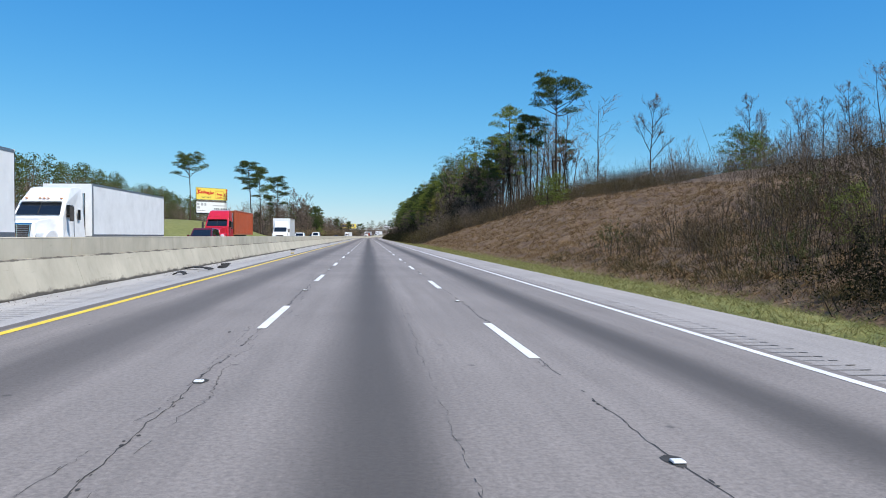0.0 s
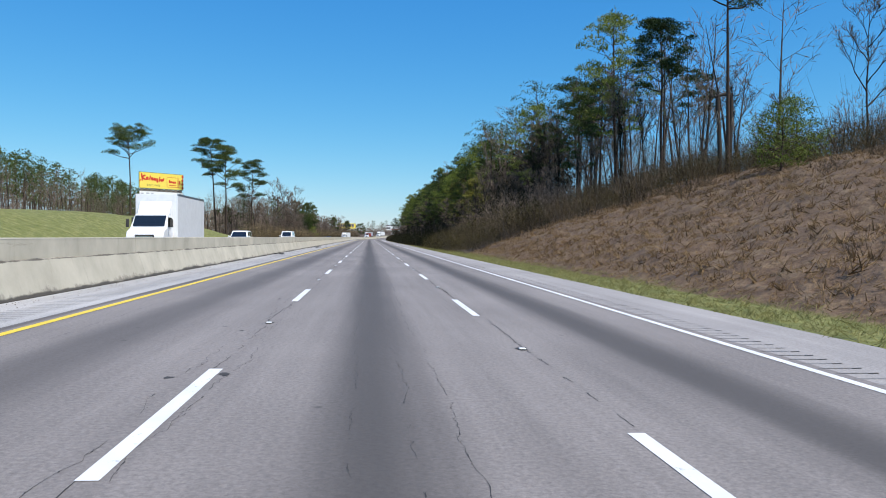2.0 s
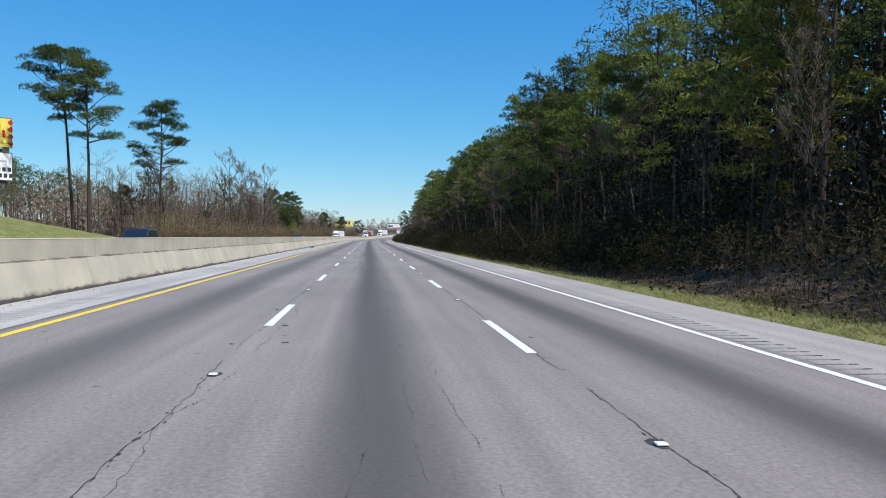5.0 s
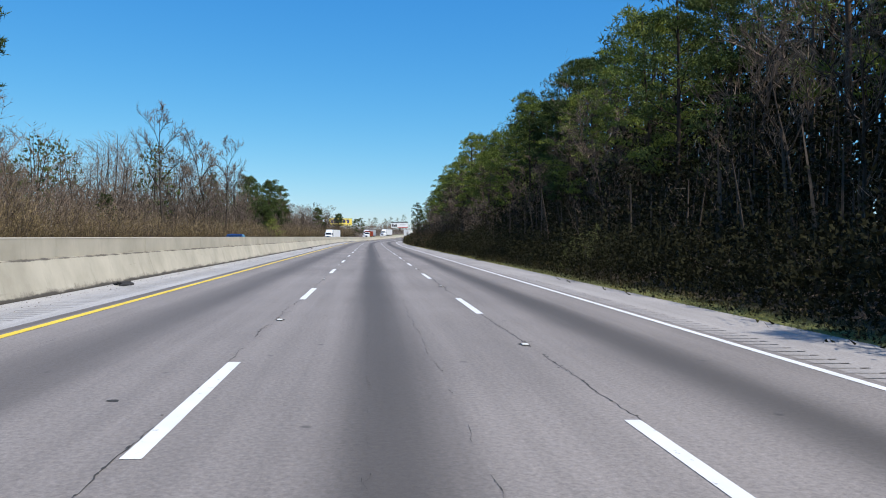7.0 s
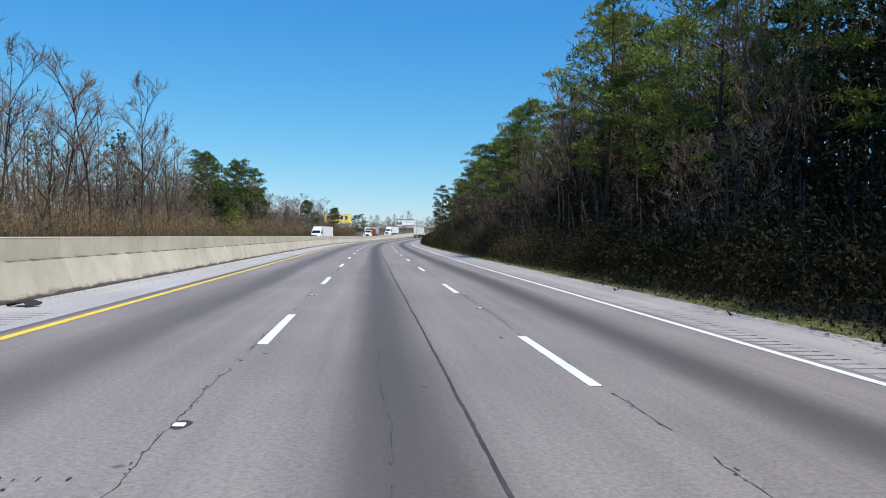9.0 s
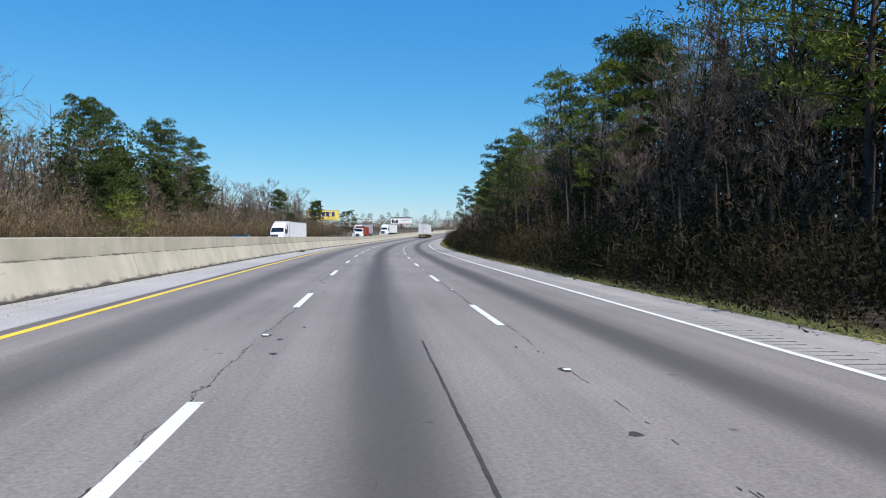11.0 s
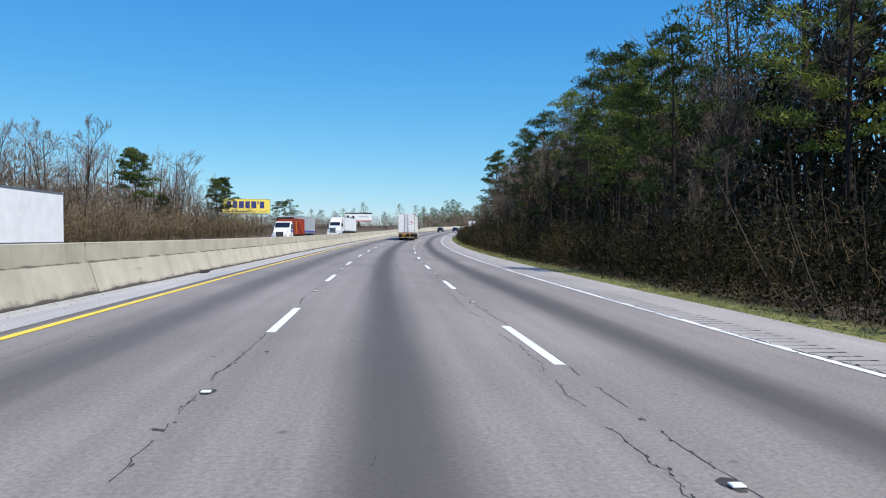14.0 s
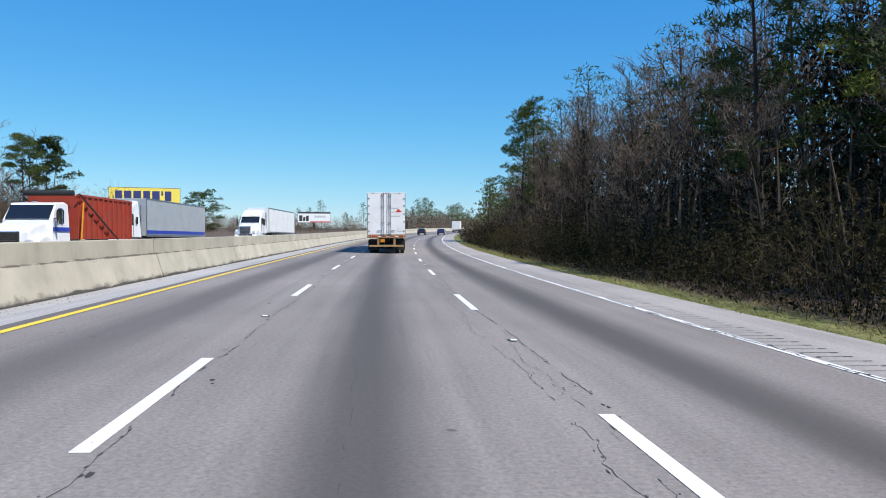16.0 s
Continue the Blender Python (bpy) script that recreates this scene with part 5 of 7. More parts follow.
def plant_left():
    r = random.Random(9)
    deep = Woodland("woodland_depth", "brown winter woods behind the oncoming lanes", DEEP)
    tall_pine[0].put(273.5, -62.9, 1.10, 200)
    tall_pine[1].put(284.6, -43.0, 1.40, 90, lean=-3)
    tall_pine[2].put(281, -39.5, 1.58, 0)
    tall_pine[2].put(307.0, -36.8, 1.6, 220)
    left_pine[0].put(318, -46, 0.62, 30)
    left_pine[1].put(330, -52, 0.62, 30)
    # wood behind the grassy knoll: pines over brown hardwoods
    s = 140.0
    while s < 440:
        for u, kinds, low, high in ((106, ("far_pine", "far_wood"), 1.0, 1.2), (97, ("far_pine", "far_pine", "far_wood"), 0.9, 1.1), (89, ("far_pine", "far_pine", "tree_b"), 0.75, 1.0),
                                    (81, ("tree_a", "tree_b", "tree_c", "far_wood"), 0.45, 0.65), (76, ("twigs", "tree_c", "brush"), 0.5, 0.8)):
            deep.put(r.choice(kinds), s + r.uniform(-2, 2), -(u + r.uniform(-3, 3)), r.uniform(low, high), any_angle(r))
        s += 4.6
    for i in range(200):
        deep.put(r.choice(("tree_a", "tree_b", "tree_c", "tree_c", "brush", "twigs", "twigs", "pine_a")), r.uniform(225, 400), -r.uniform(66, 96), r.uniform(0.5, 0.8), any_angle(r))
    # wood along the opposite carriageway
    s = 304.0
    while s < 640:
        near = 36 + 4 * smooth01(470, 560, s)
        if 465 < s < 500 and r.random() < 0.8:
            k = left_pine[r.choice((0, 1))]
        elif r.random() < (0.0 if 365 < s < 460 else 0.1):
            k = left_pine[r.choice((0, 2))]
        else:
            k = sunlit_wood[r.choice((1, 5, 4, 5, 0, 2))]
        sc = r.uniform(0.66, 0.92) + (0.32 if 365 < s < 460 else 0.2 if 465 < s < 500 else 0.0)
        k.put(s, -(near + r.uniform(-1, 2.5)), sc, any_angle(r), 0.1, r.uniform(-2, 2))
        deep.put("twigs", s, -(near + 0.5), r.uniform(0.7, 1.1), any_angle(r))
        deep.put("twigs", s + 2, -(near + 4), r.uniform(1.0, 1.4), any_angle(r))
        deep.put("twigs", s + r.uniform(-2, 2), -(near + 7), r.uniform(1.4, 1.8), any_angle(r))
        deep.put("far_wood", s + 2, -(near + 12), r.uniform(0.8, 1.1), any_angle(r))
        deep.put("far_wood", s, -(near + 19), r.uniform(0.9, 1.2), any_angle(r))
        for du in (5, 9, 15):
            k = "far_pine" if (462 < s < 545 and r.random() < 0.5) or r.random() < 0.04 else r.choice(("tree_a", "tree_b", "tree_c"))
            deep.put(k, s + r.uniform(-2.5, 2.5), -(near + du + r.uniform(-2, 2)), r.uniform(0.75, 1.0) + (0.22 if 365 < s < 460 else 0.12 if 465 < s < 500 else 0), any_angle(r))
        s += 4.2
    for s, u, sc, k in ((531, -43, 1.1, left_pine[2]), (523, -42, 1.2, left_pine[0]), (527, -47, 1.15, left_pine[0]), (548, -52, 0.95, tall_pine[2]),
                        (605, -58, 0.85, left_pine[1]), (612, -62, 0.8, left_pine[0]), (690, -82, 0.55, left_pine[0])):
        k.put(s, u, sc, any_angle(r))
    for k, s, u, h in ((1, 471, -42, 17.5), (0, 480, -45, 21.0), (1, 488.5, -42, 24.5), (0, 497, -44, 24.5), (1, 506, -42, 23.5)):
        left_pine[k].grow_to(s, u, h, any_angle(r))
    for s, u, h in ((482.5, -42.4, 21.8), (491, -44.0, 20.5), (503.5, -42, 20.6), (514, -44, 20.6), (523, -41.7, 19.8)):
        broad_pine.grow_to(s, u, h, any_angle(r))
    young_pine.grow_to(468.5, -33.2, 6.3, 40)
    for k, s, h in ((4, 415, 23.0), (5, 430, 24.0), (4, 440, 24.0)):
        sunlit_wood[k].grow_to(s, -42, h, any_angle(r))
    tall_pine[2].grow_to(623, -39, 14.9, 30)
    dark_round_pine.put(716, -51.5, 1.2, 0)
    s = 298.0
    while s < 648:
        near = 31.0 + 4.0 * smooth01(470, 560, s)
        thicket[r.choice((0, 1, 0, 5))].put(s, -(near + r.uniform(-0.6, 1.2)), r.uniform(0.75, 1.1), any_angle(r))
        deep.put("olive", s, -(near + 1.0), r.uniform(0.8, 1.2), any_angle(r))
        for du in (2.0, 5.5):
            deep.put("tan", s + r.uniform(-2, 2), -(near + du), r.uniform(0.75, 1.15) * (0.8 if du < 3 else 1.0), any_angle(r))
        for du in (2.5, 6):
            deep.put("brush" if du < 5 else "twigs", s + r.uniform(-2, 2), -(near + du), r.uniform(1.2, 1.7) if du < 5 else r.uniform(0.8, 1.2), any_angle(r))
        s += r.uniform(3.8, 5.2)
    s = 700.0
    while s < 1260:
        for u in (48, 58, 72):
            low = s < 920
            deep.put("far_wood" if low or r.random() < 0.7 else "far_pine", s + r.uniform(-2, 2), -(u + (38 if low else 0) + r.uniform(-3, 3)),
                     r.uniform(0.40, 0.62) if low else r.uniform(0.6, 0.9), any_angle(r))
        s += 4.4
    for i in range(90):
        deep.put(r.choice(("far_wood", "far_pine")), r.uniform(900, 1500), -r.uniform(85, 220), r.uniform(0.7, 1.0), any_angle(r))
    for i in range(160):
        deep.put(r.choice(("brush", "olive", "brush")), r.uniform(690, 1000), -r.uniform(29, 70), r.uniform(0.6, 1.0), any_angle(r))
    deep.finish()


plant_right()
plant_left()


def tufts(name, mat, label, count, s0, s1, u0, u1, size, seed, blades=5, flat=0.0, weight=1.0, near=1.0):
    """Tufts of grass blades scattered over the ground."""
    g = Growth(seed)
    r = g.r
    for _ in range(count):
        s, u = s0 + (s1 - s0) * r.random() ** near, u0 + (u1 - u0) * r.random() ** weight
        p = road(s, u, terrain(s, u) - 0.02)
        k = size * r.uniform(0.5, 1.3)
        for _ in range(blades):
            d = Vector((r.gauss(0, 0.6), r.gauss(0, 0.6), 1 - flat * r.random()))
            g.sliver(p + Vector((r.gauss(0, .12), r.gauss(0, .12), 0)), p + d.normalized() * k, k * 0.055)
    ob = mesh_part(name, g.v, g.f, mat)
    tagged(ob, label, "grass", kind="stuff")


tufts("verge_grass", GREEN_BLADE, "short green and straw coloured verge grass", 12000, 5, 190, 7.5, 10.6, 0.16, 21, 5)
tufts("verge_grass", GREEN_BLADE, "short green and straw coloured verge grass", 11000, 190, 640, 7.5, 9.6, 0.16, 22, 4, 0.0, 1.7)
tufts("dead_grass", DEAD_BLADE, "matted dead brown grass on the bank", 26000, 8, 145, 10.4, 35, 0.22, 23, 4, 0.7, 1.25)
tufts("dead_grass", DEAD_BLADE, "straw coloured tussocks of dead grass on the bank", 6500, 14, 145, 11.0, 34, 0.42, 24, 6, 0.75, 1.15)

# ---- billboards ----
BOARD_WHITE = plain("billboard_white_vinyl", (0.80, 0.80, 0.79), 0.5, vary=0.05)
BOARD_YELLOW = plain("billboard_yellow_vinyl", (0.84, 0.66, 0.11), 0.5, vary=0.05)
BOARD_RED = plain("billboard_red_print", (0.60, 0.03, 0.02), 0.5)
BOARD_BLUE = plain("billboard_navy_print", (0.03, 0.04, 0.16), 0.5)
BOARD_GREY = plain("billboard_grey_print", (0.42, 0.42, 0.44), 0.6)
BOARD_BLACK = plain("billboard_black_print", (0.03, 0.03, 0.035), 0.6)
STEEL = plain("weathered_steel", (0.10, 0.085, 0.075), 0.7, 0.4, 0.25, 2.0, 0.2)
TIMBER = plain("grey_timber", (0.20, 0.17, 0.14), 0.9, vary=0.3, scale=4.0)


def swash(parent, x, z, w, h, mat, tilt=0.0, depth=-0.105, name="print_mark", seed=0):
    """A flat printed stroke with uneven rounded ends."""
    r = random.Random(seed)
    n, pts = 12, []
    for i in range(n):
        a = 2 * math.pi * i / n
        px, pz = abs(math.cos(a)) ** 0.6 * math.copysign(w / 2, math.cos(a)), abs(math.sin(a)) ** 0.6 * math.copysign(h / 2, math.sin(a))
        px, pz = px * r.uniform(0.9, 1.1), pz * r.uniform(0.85, 1.1)
        pts.append((x + px * math.cos(tilt) - pz * math.sin(tilt), depth, z + px * math.sin(tilt) + pz * math.cos(tilt)))
    return mesh_part(name, pts, [tuple(range(n))], mat, parent)


def bar(parent, x0, x1, z0, z1, mat, depth=-0.105, name="print_bar"):
    return mesh_part(name, [(x0, depth, z0), (x1, depth, z0), (x1, depth, z1), (x0, depth, z1)], [(0, 1, 2, 3)], mat, parent)


def words(text, parent, x, z, size, mat, depth=-0.108):
    cu = bpy.data.curves.new("lettering", "FONT")
    cu.body, cu.size, cu.align_x, cu.align_y = text, size, "CENTER", "CENTER"
    tmp = bpy.data.objects.new("lettering", cu)
    me = bpy.data.meshes.new_from_object(tmp)
    bpy.data.objects.remove(tmp)
    me.materials.clear()
    me.materials.append(mat)
    ob = new("lettering", me)
    ob.parent = parent
    ob.matrix_basis = pose(x, depth, z, 90, 0, 0)
    return ob


def panel(parent, w, z0, z1, face):
    """One advertising face with its frame and the slatted back."""
    b = part("face_panel", box(-w / 2, w / 2, -0.1, 0.05, z0, z1, 0.015), face, parent)
    fr = bmesh.new()
    for x0, x1, a, c in ((-w / 2 - .08, -w / 2, z0 - .08, z1 + .08), (w / 2, w / 2 + .08, z0 - .08, z1 + .08), (-w / 2, w / 2, z1, z1 + .08), (-w / 2, w / 2, z0 - .08, z0)):
        box(x0, x1, -0.12, 0.10, a, c, 0.01, fr)
    part("panel_frame", fr, STEEL, parent)
    for i in range(7):
        x = -w / 2 + w * (i + 0.5) / 7
        part("stringer", box(x - .05, x + .05, 0.06, 0.22, z0, z1), STEEL, parent)
    return b


def catwalk(parent, w, z):
    for i in range(5):
        part("walk_plank", box(-w / 2, w / 2, -0.95 + 0.17 * i, -0.81 + 0.17 * i, z - 0.03, z), TIMBER, parent)
    for i in range(6):
        x = -w / 2 + w * (i + 0.5) / 6
        part("walk_bracket", box(x - .04, x + .04, -0.95, 0.2, z - 0.13, z - 0.03), STEEL, parent)


def billboard_stacked():
    """Two boards over one another on a single post, on the knoll."""
    x, y = -57.2, 282.0
    base_z = terrain(282, -58)
    ob = thing("billboard", pose(x, y, 0, 0, 0, 50), "two-deck billboard, yellow above white, on a steel post", "billboard", "billboards")
    w = 13.8
    up = panel(ob, w, 14.75, 19.0, BOARD_YELLOW)
    low = panel(ob, w, 9.9, 13.9, BOARD_WHITE)
    part("post", tube((0, 0.75, base_z - 0.5), (0, 0.75, 19.0), 0.42, 0.36, 16), STEEL, ob)
    part("torsion_beam", box(-w / 2 + .5, w / 2 - .5, 0.3, 0.75, 9.35, 9.85, 0.02), STEEL, ob)
    part("torsion_beam", box(-w / 2 + .5, w / 2 - .5, 0.3, 0.75, 14.0, 14.5, 0.02), STEEL, ob)
    for i in range(9):
        xx = -w / 2 + 0.8 + (w - 1.6) * i / 8
        part("lattice_slat", box(xx - .5, xx + .5, 0.0, 0.06, 13.95, 14.7), TIMBER, ob)
    catwalk(ob, w + 1.0, 9.3)
    # upper face: red scrolled name as strokes, a boxed emblem and a red end stripe
    for k, (px, pz, ww, hh, ti) in enumerate(((-6.1, 17.7, 0.5, 2.1, 0.15), (-5.5, 18.0, 1.1, 0.5, 0.4), (-5.4, 17.2, 1.2, 0.5, -0.5), (-4.5, 17.4, 0.8, 1.0, 0.1),
                                              (-3.7, 17.5, 0.45, 1.5, -0.3), (-3.0, 17.3, 0.8, 0.9, 0.2), (-2.2, 17.2, 0.8, 0.9, -0.1), (-1.4, 17.0, 0.7, 1.3, 0.1),
                                              (-0.7, 17.3, 0.4, 1.6, -0.1), (-0.1, 17.1, 0.8, 0.8, 0.2), (0.5, 17.3, 0.5, 0.9, -0.3), (-6.6, 16.8, 0.7, 0.35, 0.6))):
        swash(up, px, pz, ww, hh, BOARD_RED, ti, seed=k)
    words("EXIT 144-B", up, -2.6, 15.55, 0.85, BOARD_BLACK)
    for x0, x1, z0, z1 in ((1.6, 5.2, 18.0, 18.1), (1.6, 5.2, 15.3, 15.4), (1.6, 1.7, 15.3, 18.1), (5.1, 5.2, 15.3, 18.1), (5.35, 5.42, 15.3, 18.1), (5.42, 6.3, 15.3, 15.38)):
        bar(up, x0, x1, z0, z1, BOARD_RED)
    for k, (px, pz, ww, hh, ti) in enumerate(((2.5, 16.9, 0.5, 0.9, 0.2), (3.1, 16.8, 0.6, 0.6, 0), (3.7, 16.7, 0.6, 0.7, 0.3), (4.3, 16.7, 0.5, 0.7, -0.2), (5.8, 16.7, 0.45, 1.1, 0.1))):
        swash(up, px, pz, ww, hh, BOARD_RED, ti, seed=20 + k)
    bar(up, 2.3, 4.6, 15.75, 15.95, BOARD_RED)
    for k in range(4):
        swash(up, 6.75, 15.3 + k * 1.05, 0.7, 0.7, BOARD_RED, 0.6, seed=30 + k)
    # lower face: faded print and dark unreadable digits
    for k, (x0, x1, z0, z1) in enumerate(((-6.6, -5.6, 12.6, 13.4), (-6.6, -5.4, 11.4, 12.2), (-4.9, -3.9, 12.5, 13.5), (-3.4, -2.6, 12.5, 13.5), (-6.6, -3.0, 10.6, 10.9))):
        bar(low, x0, x1, z0, z1, BOARD_GREY)
    for row, z in enumerate((11.15, 10.25)):
        for i in range(8):
            bar(low, 1.0 + i * 0.75 + row * 0.2, 1.5 + i * 0.75 + row * 0.2, z, z + (0.62 if i != 3 else 0.15), BOARD_BLACK)
    bar(low, 0.4, 6.2, 12.5, 12.8, BOARD_GREY)


def billboard_yellow():
    """Long yellow board low over the brush; its name is a row of plain navy blocks."""
    s, u = 704.0, -60.0
    p = road(s, u)
    ob = thing("billboard", pose(p.x, p.y, 0, 0, 0, 12), "yellow billboard with a row of dark blue blocks above brush", "billboard", "billboards")
    w, z0, z1 = 14.4, 8.6, 13.0
    f = panel(ob, w, z0, z1, BOARD_YELLOW)
    for x in (-4.6, 0, 4.6):
        part("post", box(x - .15, x + .15, 0.2, 0.55, terrain(s, u) - 0.5, z1, 0.02), STEEL, ob)
    catwalk(ob, w, z0 - 0.3)
    for i, (x, wd, low) in enumerate(((-5.7, 1.25, 0.0), (-3.9, 1.3, 0.0), (-2.0, 1.35, 0.0), (-0.1, 1.2, 0.0), (1.8, 1.35, 0.0), (3.1, 0.35, 1.2), (4.3, 1.2, 0.0))):
        bar(f, x + 0.4 - wd * 0.57, x + 0.4 + wd * 0.57, z0 + 1.6 + low, z0 + 3.75, BOARD_BLUE)
    for i in range(6):
        bar(f, -5.6 + i * 1.05, -4.8 + i * 1.05, z0 + 0.4, z0 + 0.75, BOARD_BLUE)
    words("AHEAD ON LEFT", f, 3.6, z0 + 0.6, 0.78, BOARD_BLUE)


def billboard_far():
    s, u = 868.0, -70.0
    p = road(s, u)
    ob = thing("billboard", pose(p.x, p.y, 0, 0, 0, 2), "white billboard with dark print on a single post", "billboard", "billboards")
    w, z0, z1 = 14.4, 9.3, 14.0
    f = panel(ob, w, z0, z1, BOARD_WHITE)
    part("post", tube((0, 0.7, terrain(s, u) - 0.5), (0, 0.7, z1), 0.45, 0.4, 16), STEEL, ob)
    catwalk(ob, w, z0 - 0.3)
    bar(f, -w / 2, w / 2, z1 - 0.7, z1 - 0.05, BOARD_BLACK)
    for i, (x0, x1, a, c) in enumerate(((-6.6, -5.2, 0.6, 3.2), (-4.9, -3.9, 0.6, 2.4), (-3.6, -2.4, 0.6, 3.0))):
        bar(f, x0, x1, z0 + a, z0 + c, BOARD_BLACK)
    for i in range(6):
        bar(f, 0.2 + i * 0.85, 0.75 + i * 0.85, z0 + 2.2, z0 + 3.1, BOARD_GREY)
    bar(f, -1.8, w / 2, z0 + 0.05, z0 + 0.5, BOARD_RED)


billboard_stacked()
billboard_yellow()
billboard_far()

# ---- vehicles ----
PAINT = {
    "white": plain("white_truck_paint", (0.84, 0.84, 0.83), 0.35, vary=0.04, dirt=0.12, coat=0.3),
    "trailer": plain("white_trailer_skin", (0.84, 0.84, 0.83), 0.45, vary=0.05, scale=1.2, dirt=0.14),
    "grey": plain("grey_trailer_skin", (0.46, 0.48, 0.49), 0.4, 0.2, 0.06, 1.2, dirt=0.2),
    "red": plain("red_cab_paint", (0.55, 0.015, 0.035), 0.3, vary=0.08, dirt=0.05, coat=0.5),
    "rust": plain("orange_red_container_paint", (0.42, 0.085, 0.028), 0.6, vary=0.12, scale=1.5, dirt=0.25),
    "rolloff": plain("dark_red_container_paint", (0.34, 0.045, 0.022), 0.55, vary=0.14, scale=1.5, dirt=0.25),
    "maroon": plain("maroon_car_paint", (0.10, 0.012, 0.015), 0.25, vary=0.05, coat=0.6),
    "blue": plain("dark_blue_car_paint", (0.02, 0.03, 0.09), 0.25, vary=0.05, coat=0.6),
    "black": plain("black_car_paint", (0.018, 0.018, 0.022), 0.25, vary=0.05, coat=0.6),
}
CHROME = plain("chrome", (0.75, 0.75, 0.76), 0.15, 1.0, 0.04)
ALLOY = plain("dull_alloy", (0.45, 0.45, 0.46), 0.4, 0.9, 0.08)
RUBBER = plain("tyre_rubber", (0.022, 0.022, 0.023), 0.9, vary=0.25, scale=8, grain=0.2)
FRAME = plain("dirty_black_frame", (0.035, 0.032, 0.03), 0.8, vary=0.3, dirt=0.3)
RUST_BAR = plain("rusty_orange_bumper", (0.36, 0.22, 0.09), 0.7, vary=0.25, scale=5, dirt=0.35)
LAMP_RED = plain("red_lamp_lens", (0.45, 0.01, 0.01), 0.25)
LAMP_AMBER = plain("amber_lamp_lens", (0.65, 0.25, 0.02), 0.25)
LAMP_CLEAR = plain("clear_lamp_lens", (0.7, 0.72, 0.74), 0.12)
TRIM_BLUE = plain("blue_stripe_paint", (0.02, 0.05, 0.38), 0.4)
SEAL = plain("black_rubber_seal", (0.02, 0.02, 0.02), 0.7)


def dark_glass():
    m, nt, b = material("vehicle_glass", 0.05)
    b.inputs["Base Color"].default_value = (0.012, 0.015, 0.018, 1)
    b.inputs["Coat Weight"].default_value = 0.6
    return m


GLASS = dark_glass()


def ring(profile, centre, sides=24):
    """A wheel-like body turned about the x axis from (x, radius) points."""
    bm = bmesh.new()
    rows = []
    for x, rad in profile:
        rows.append([bm.verts.new((centre[0] + x, centre[1] + rad * math.cos(2 * math.pi * i / sides), centre[2] + rad * math.sin(2 * math.pi * i / sides))) for i in range(sides)])
    for a, b in zip(rows, rows[1:]):
        for i in range(sides):
            bm.faces.new((a[i], a[(i + 1) % sides], b[(i + 1) % sides], b[i]))
    bm.faces.new(rows[0])
    bm.faces.new(rows[-1][::-1])
    bmesh.ops.recalc_face_normals(bm, faces=bm.faces[:])
    return bm


def wheel(parent, x, y, rad, width, rim_mat=ALLOY):
    """Tyre with rounded shoulders; rim and hub under it."""
    h = width / 2
    t = part("wheel", ring(((-h, rad * 0.62), (-h, rad * 0.9), (-h * 0.75, rad), (h * 0.75, rad), (h, rad * 0.9), (h, rad * 0.62)), (x, y, rad)), RUBBER, parent)
    side = 1 if x > 0 else -1
    part("rim", ring(((side * (h + 0.004), rad * 0.60), (side * (h - 0.05), rad * 0.5), (side * (h - 0.10), rad * 0.22), (side * (h - 0.02), rad * 0.18), (side * h, rad * 0.05)), (x, y, rad), 20), rim_mat, t)
    return t


def trailer_box(ob, y0, y1, z0, z1, mat, ribs=0.0):
    """Van trailer: skin, corner rails, top and bottom rails, tandem wheels, landing legs."""
    w = 1.30
    part("trailer_body", box(-w, w, y0, y1, z0, z1, 0.02), mat, ob)
    for sx in (-1, 1):
        for a, b in ((z1 - 0.10, z1 + 0.015), (z0 - 0.06, z0 + 0.12)):
            part("side_rail", box(sx * w - 0.012, sx * w + 0.012, y0 + 0.02, y1 - 0.02, a, b, 0.004), ALLOY, ob)
        part("front_corner_post", box(sx * w - 0.02, sx * w + 0.016, y1 - 0.16, y1 + 0.012, z0, z1, 0.01), ALLOY, ob)
        if ribs:
            n = int((y1 - y0) / ribs)
            for i in range(n):
                yy = y0 + 0.4 + (y1 - y0 - 0.8) * i / (n - 1)
                part("side_post", box(sx * w - 0.002, sx * w + 0.012, yy - 0.03, yy + 0.03, z0 + 0.12, z1 - 0.1), mat, ob)
    part("chassis_beam", box(-0.5, 0.5, y0 + 0.3, y1 - 0.5, z0 - 0.3, z0 - 0.02, 0.01), FRAME, ob)
    for y in (y0 + 1.5, y0 + 2.8):
        for x in (-1.07, -0.75, 0.75, 1.07):
            wheel(ob, x, y, 0.50, 0.27)
        part("axle", tube((-1.0, y, 0.5), (1.0, y, 0.5), 0.08), FRAME, ob)
    for sx in (-1, 1):
        part("landing_leg", box(sx * 0.95 - .06, sx * 0.95 + .06, y1 - 3.2, y1 - 3.05, 0.35, z0, 0.01), FRAME, ob)
        part("mudflap", box(sx * 0.93 - .33, sx * 0.93 + .33, y0 + 0.68, y0 + 0.70, 0.22, 0.95), RUBBER, ob)


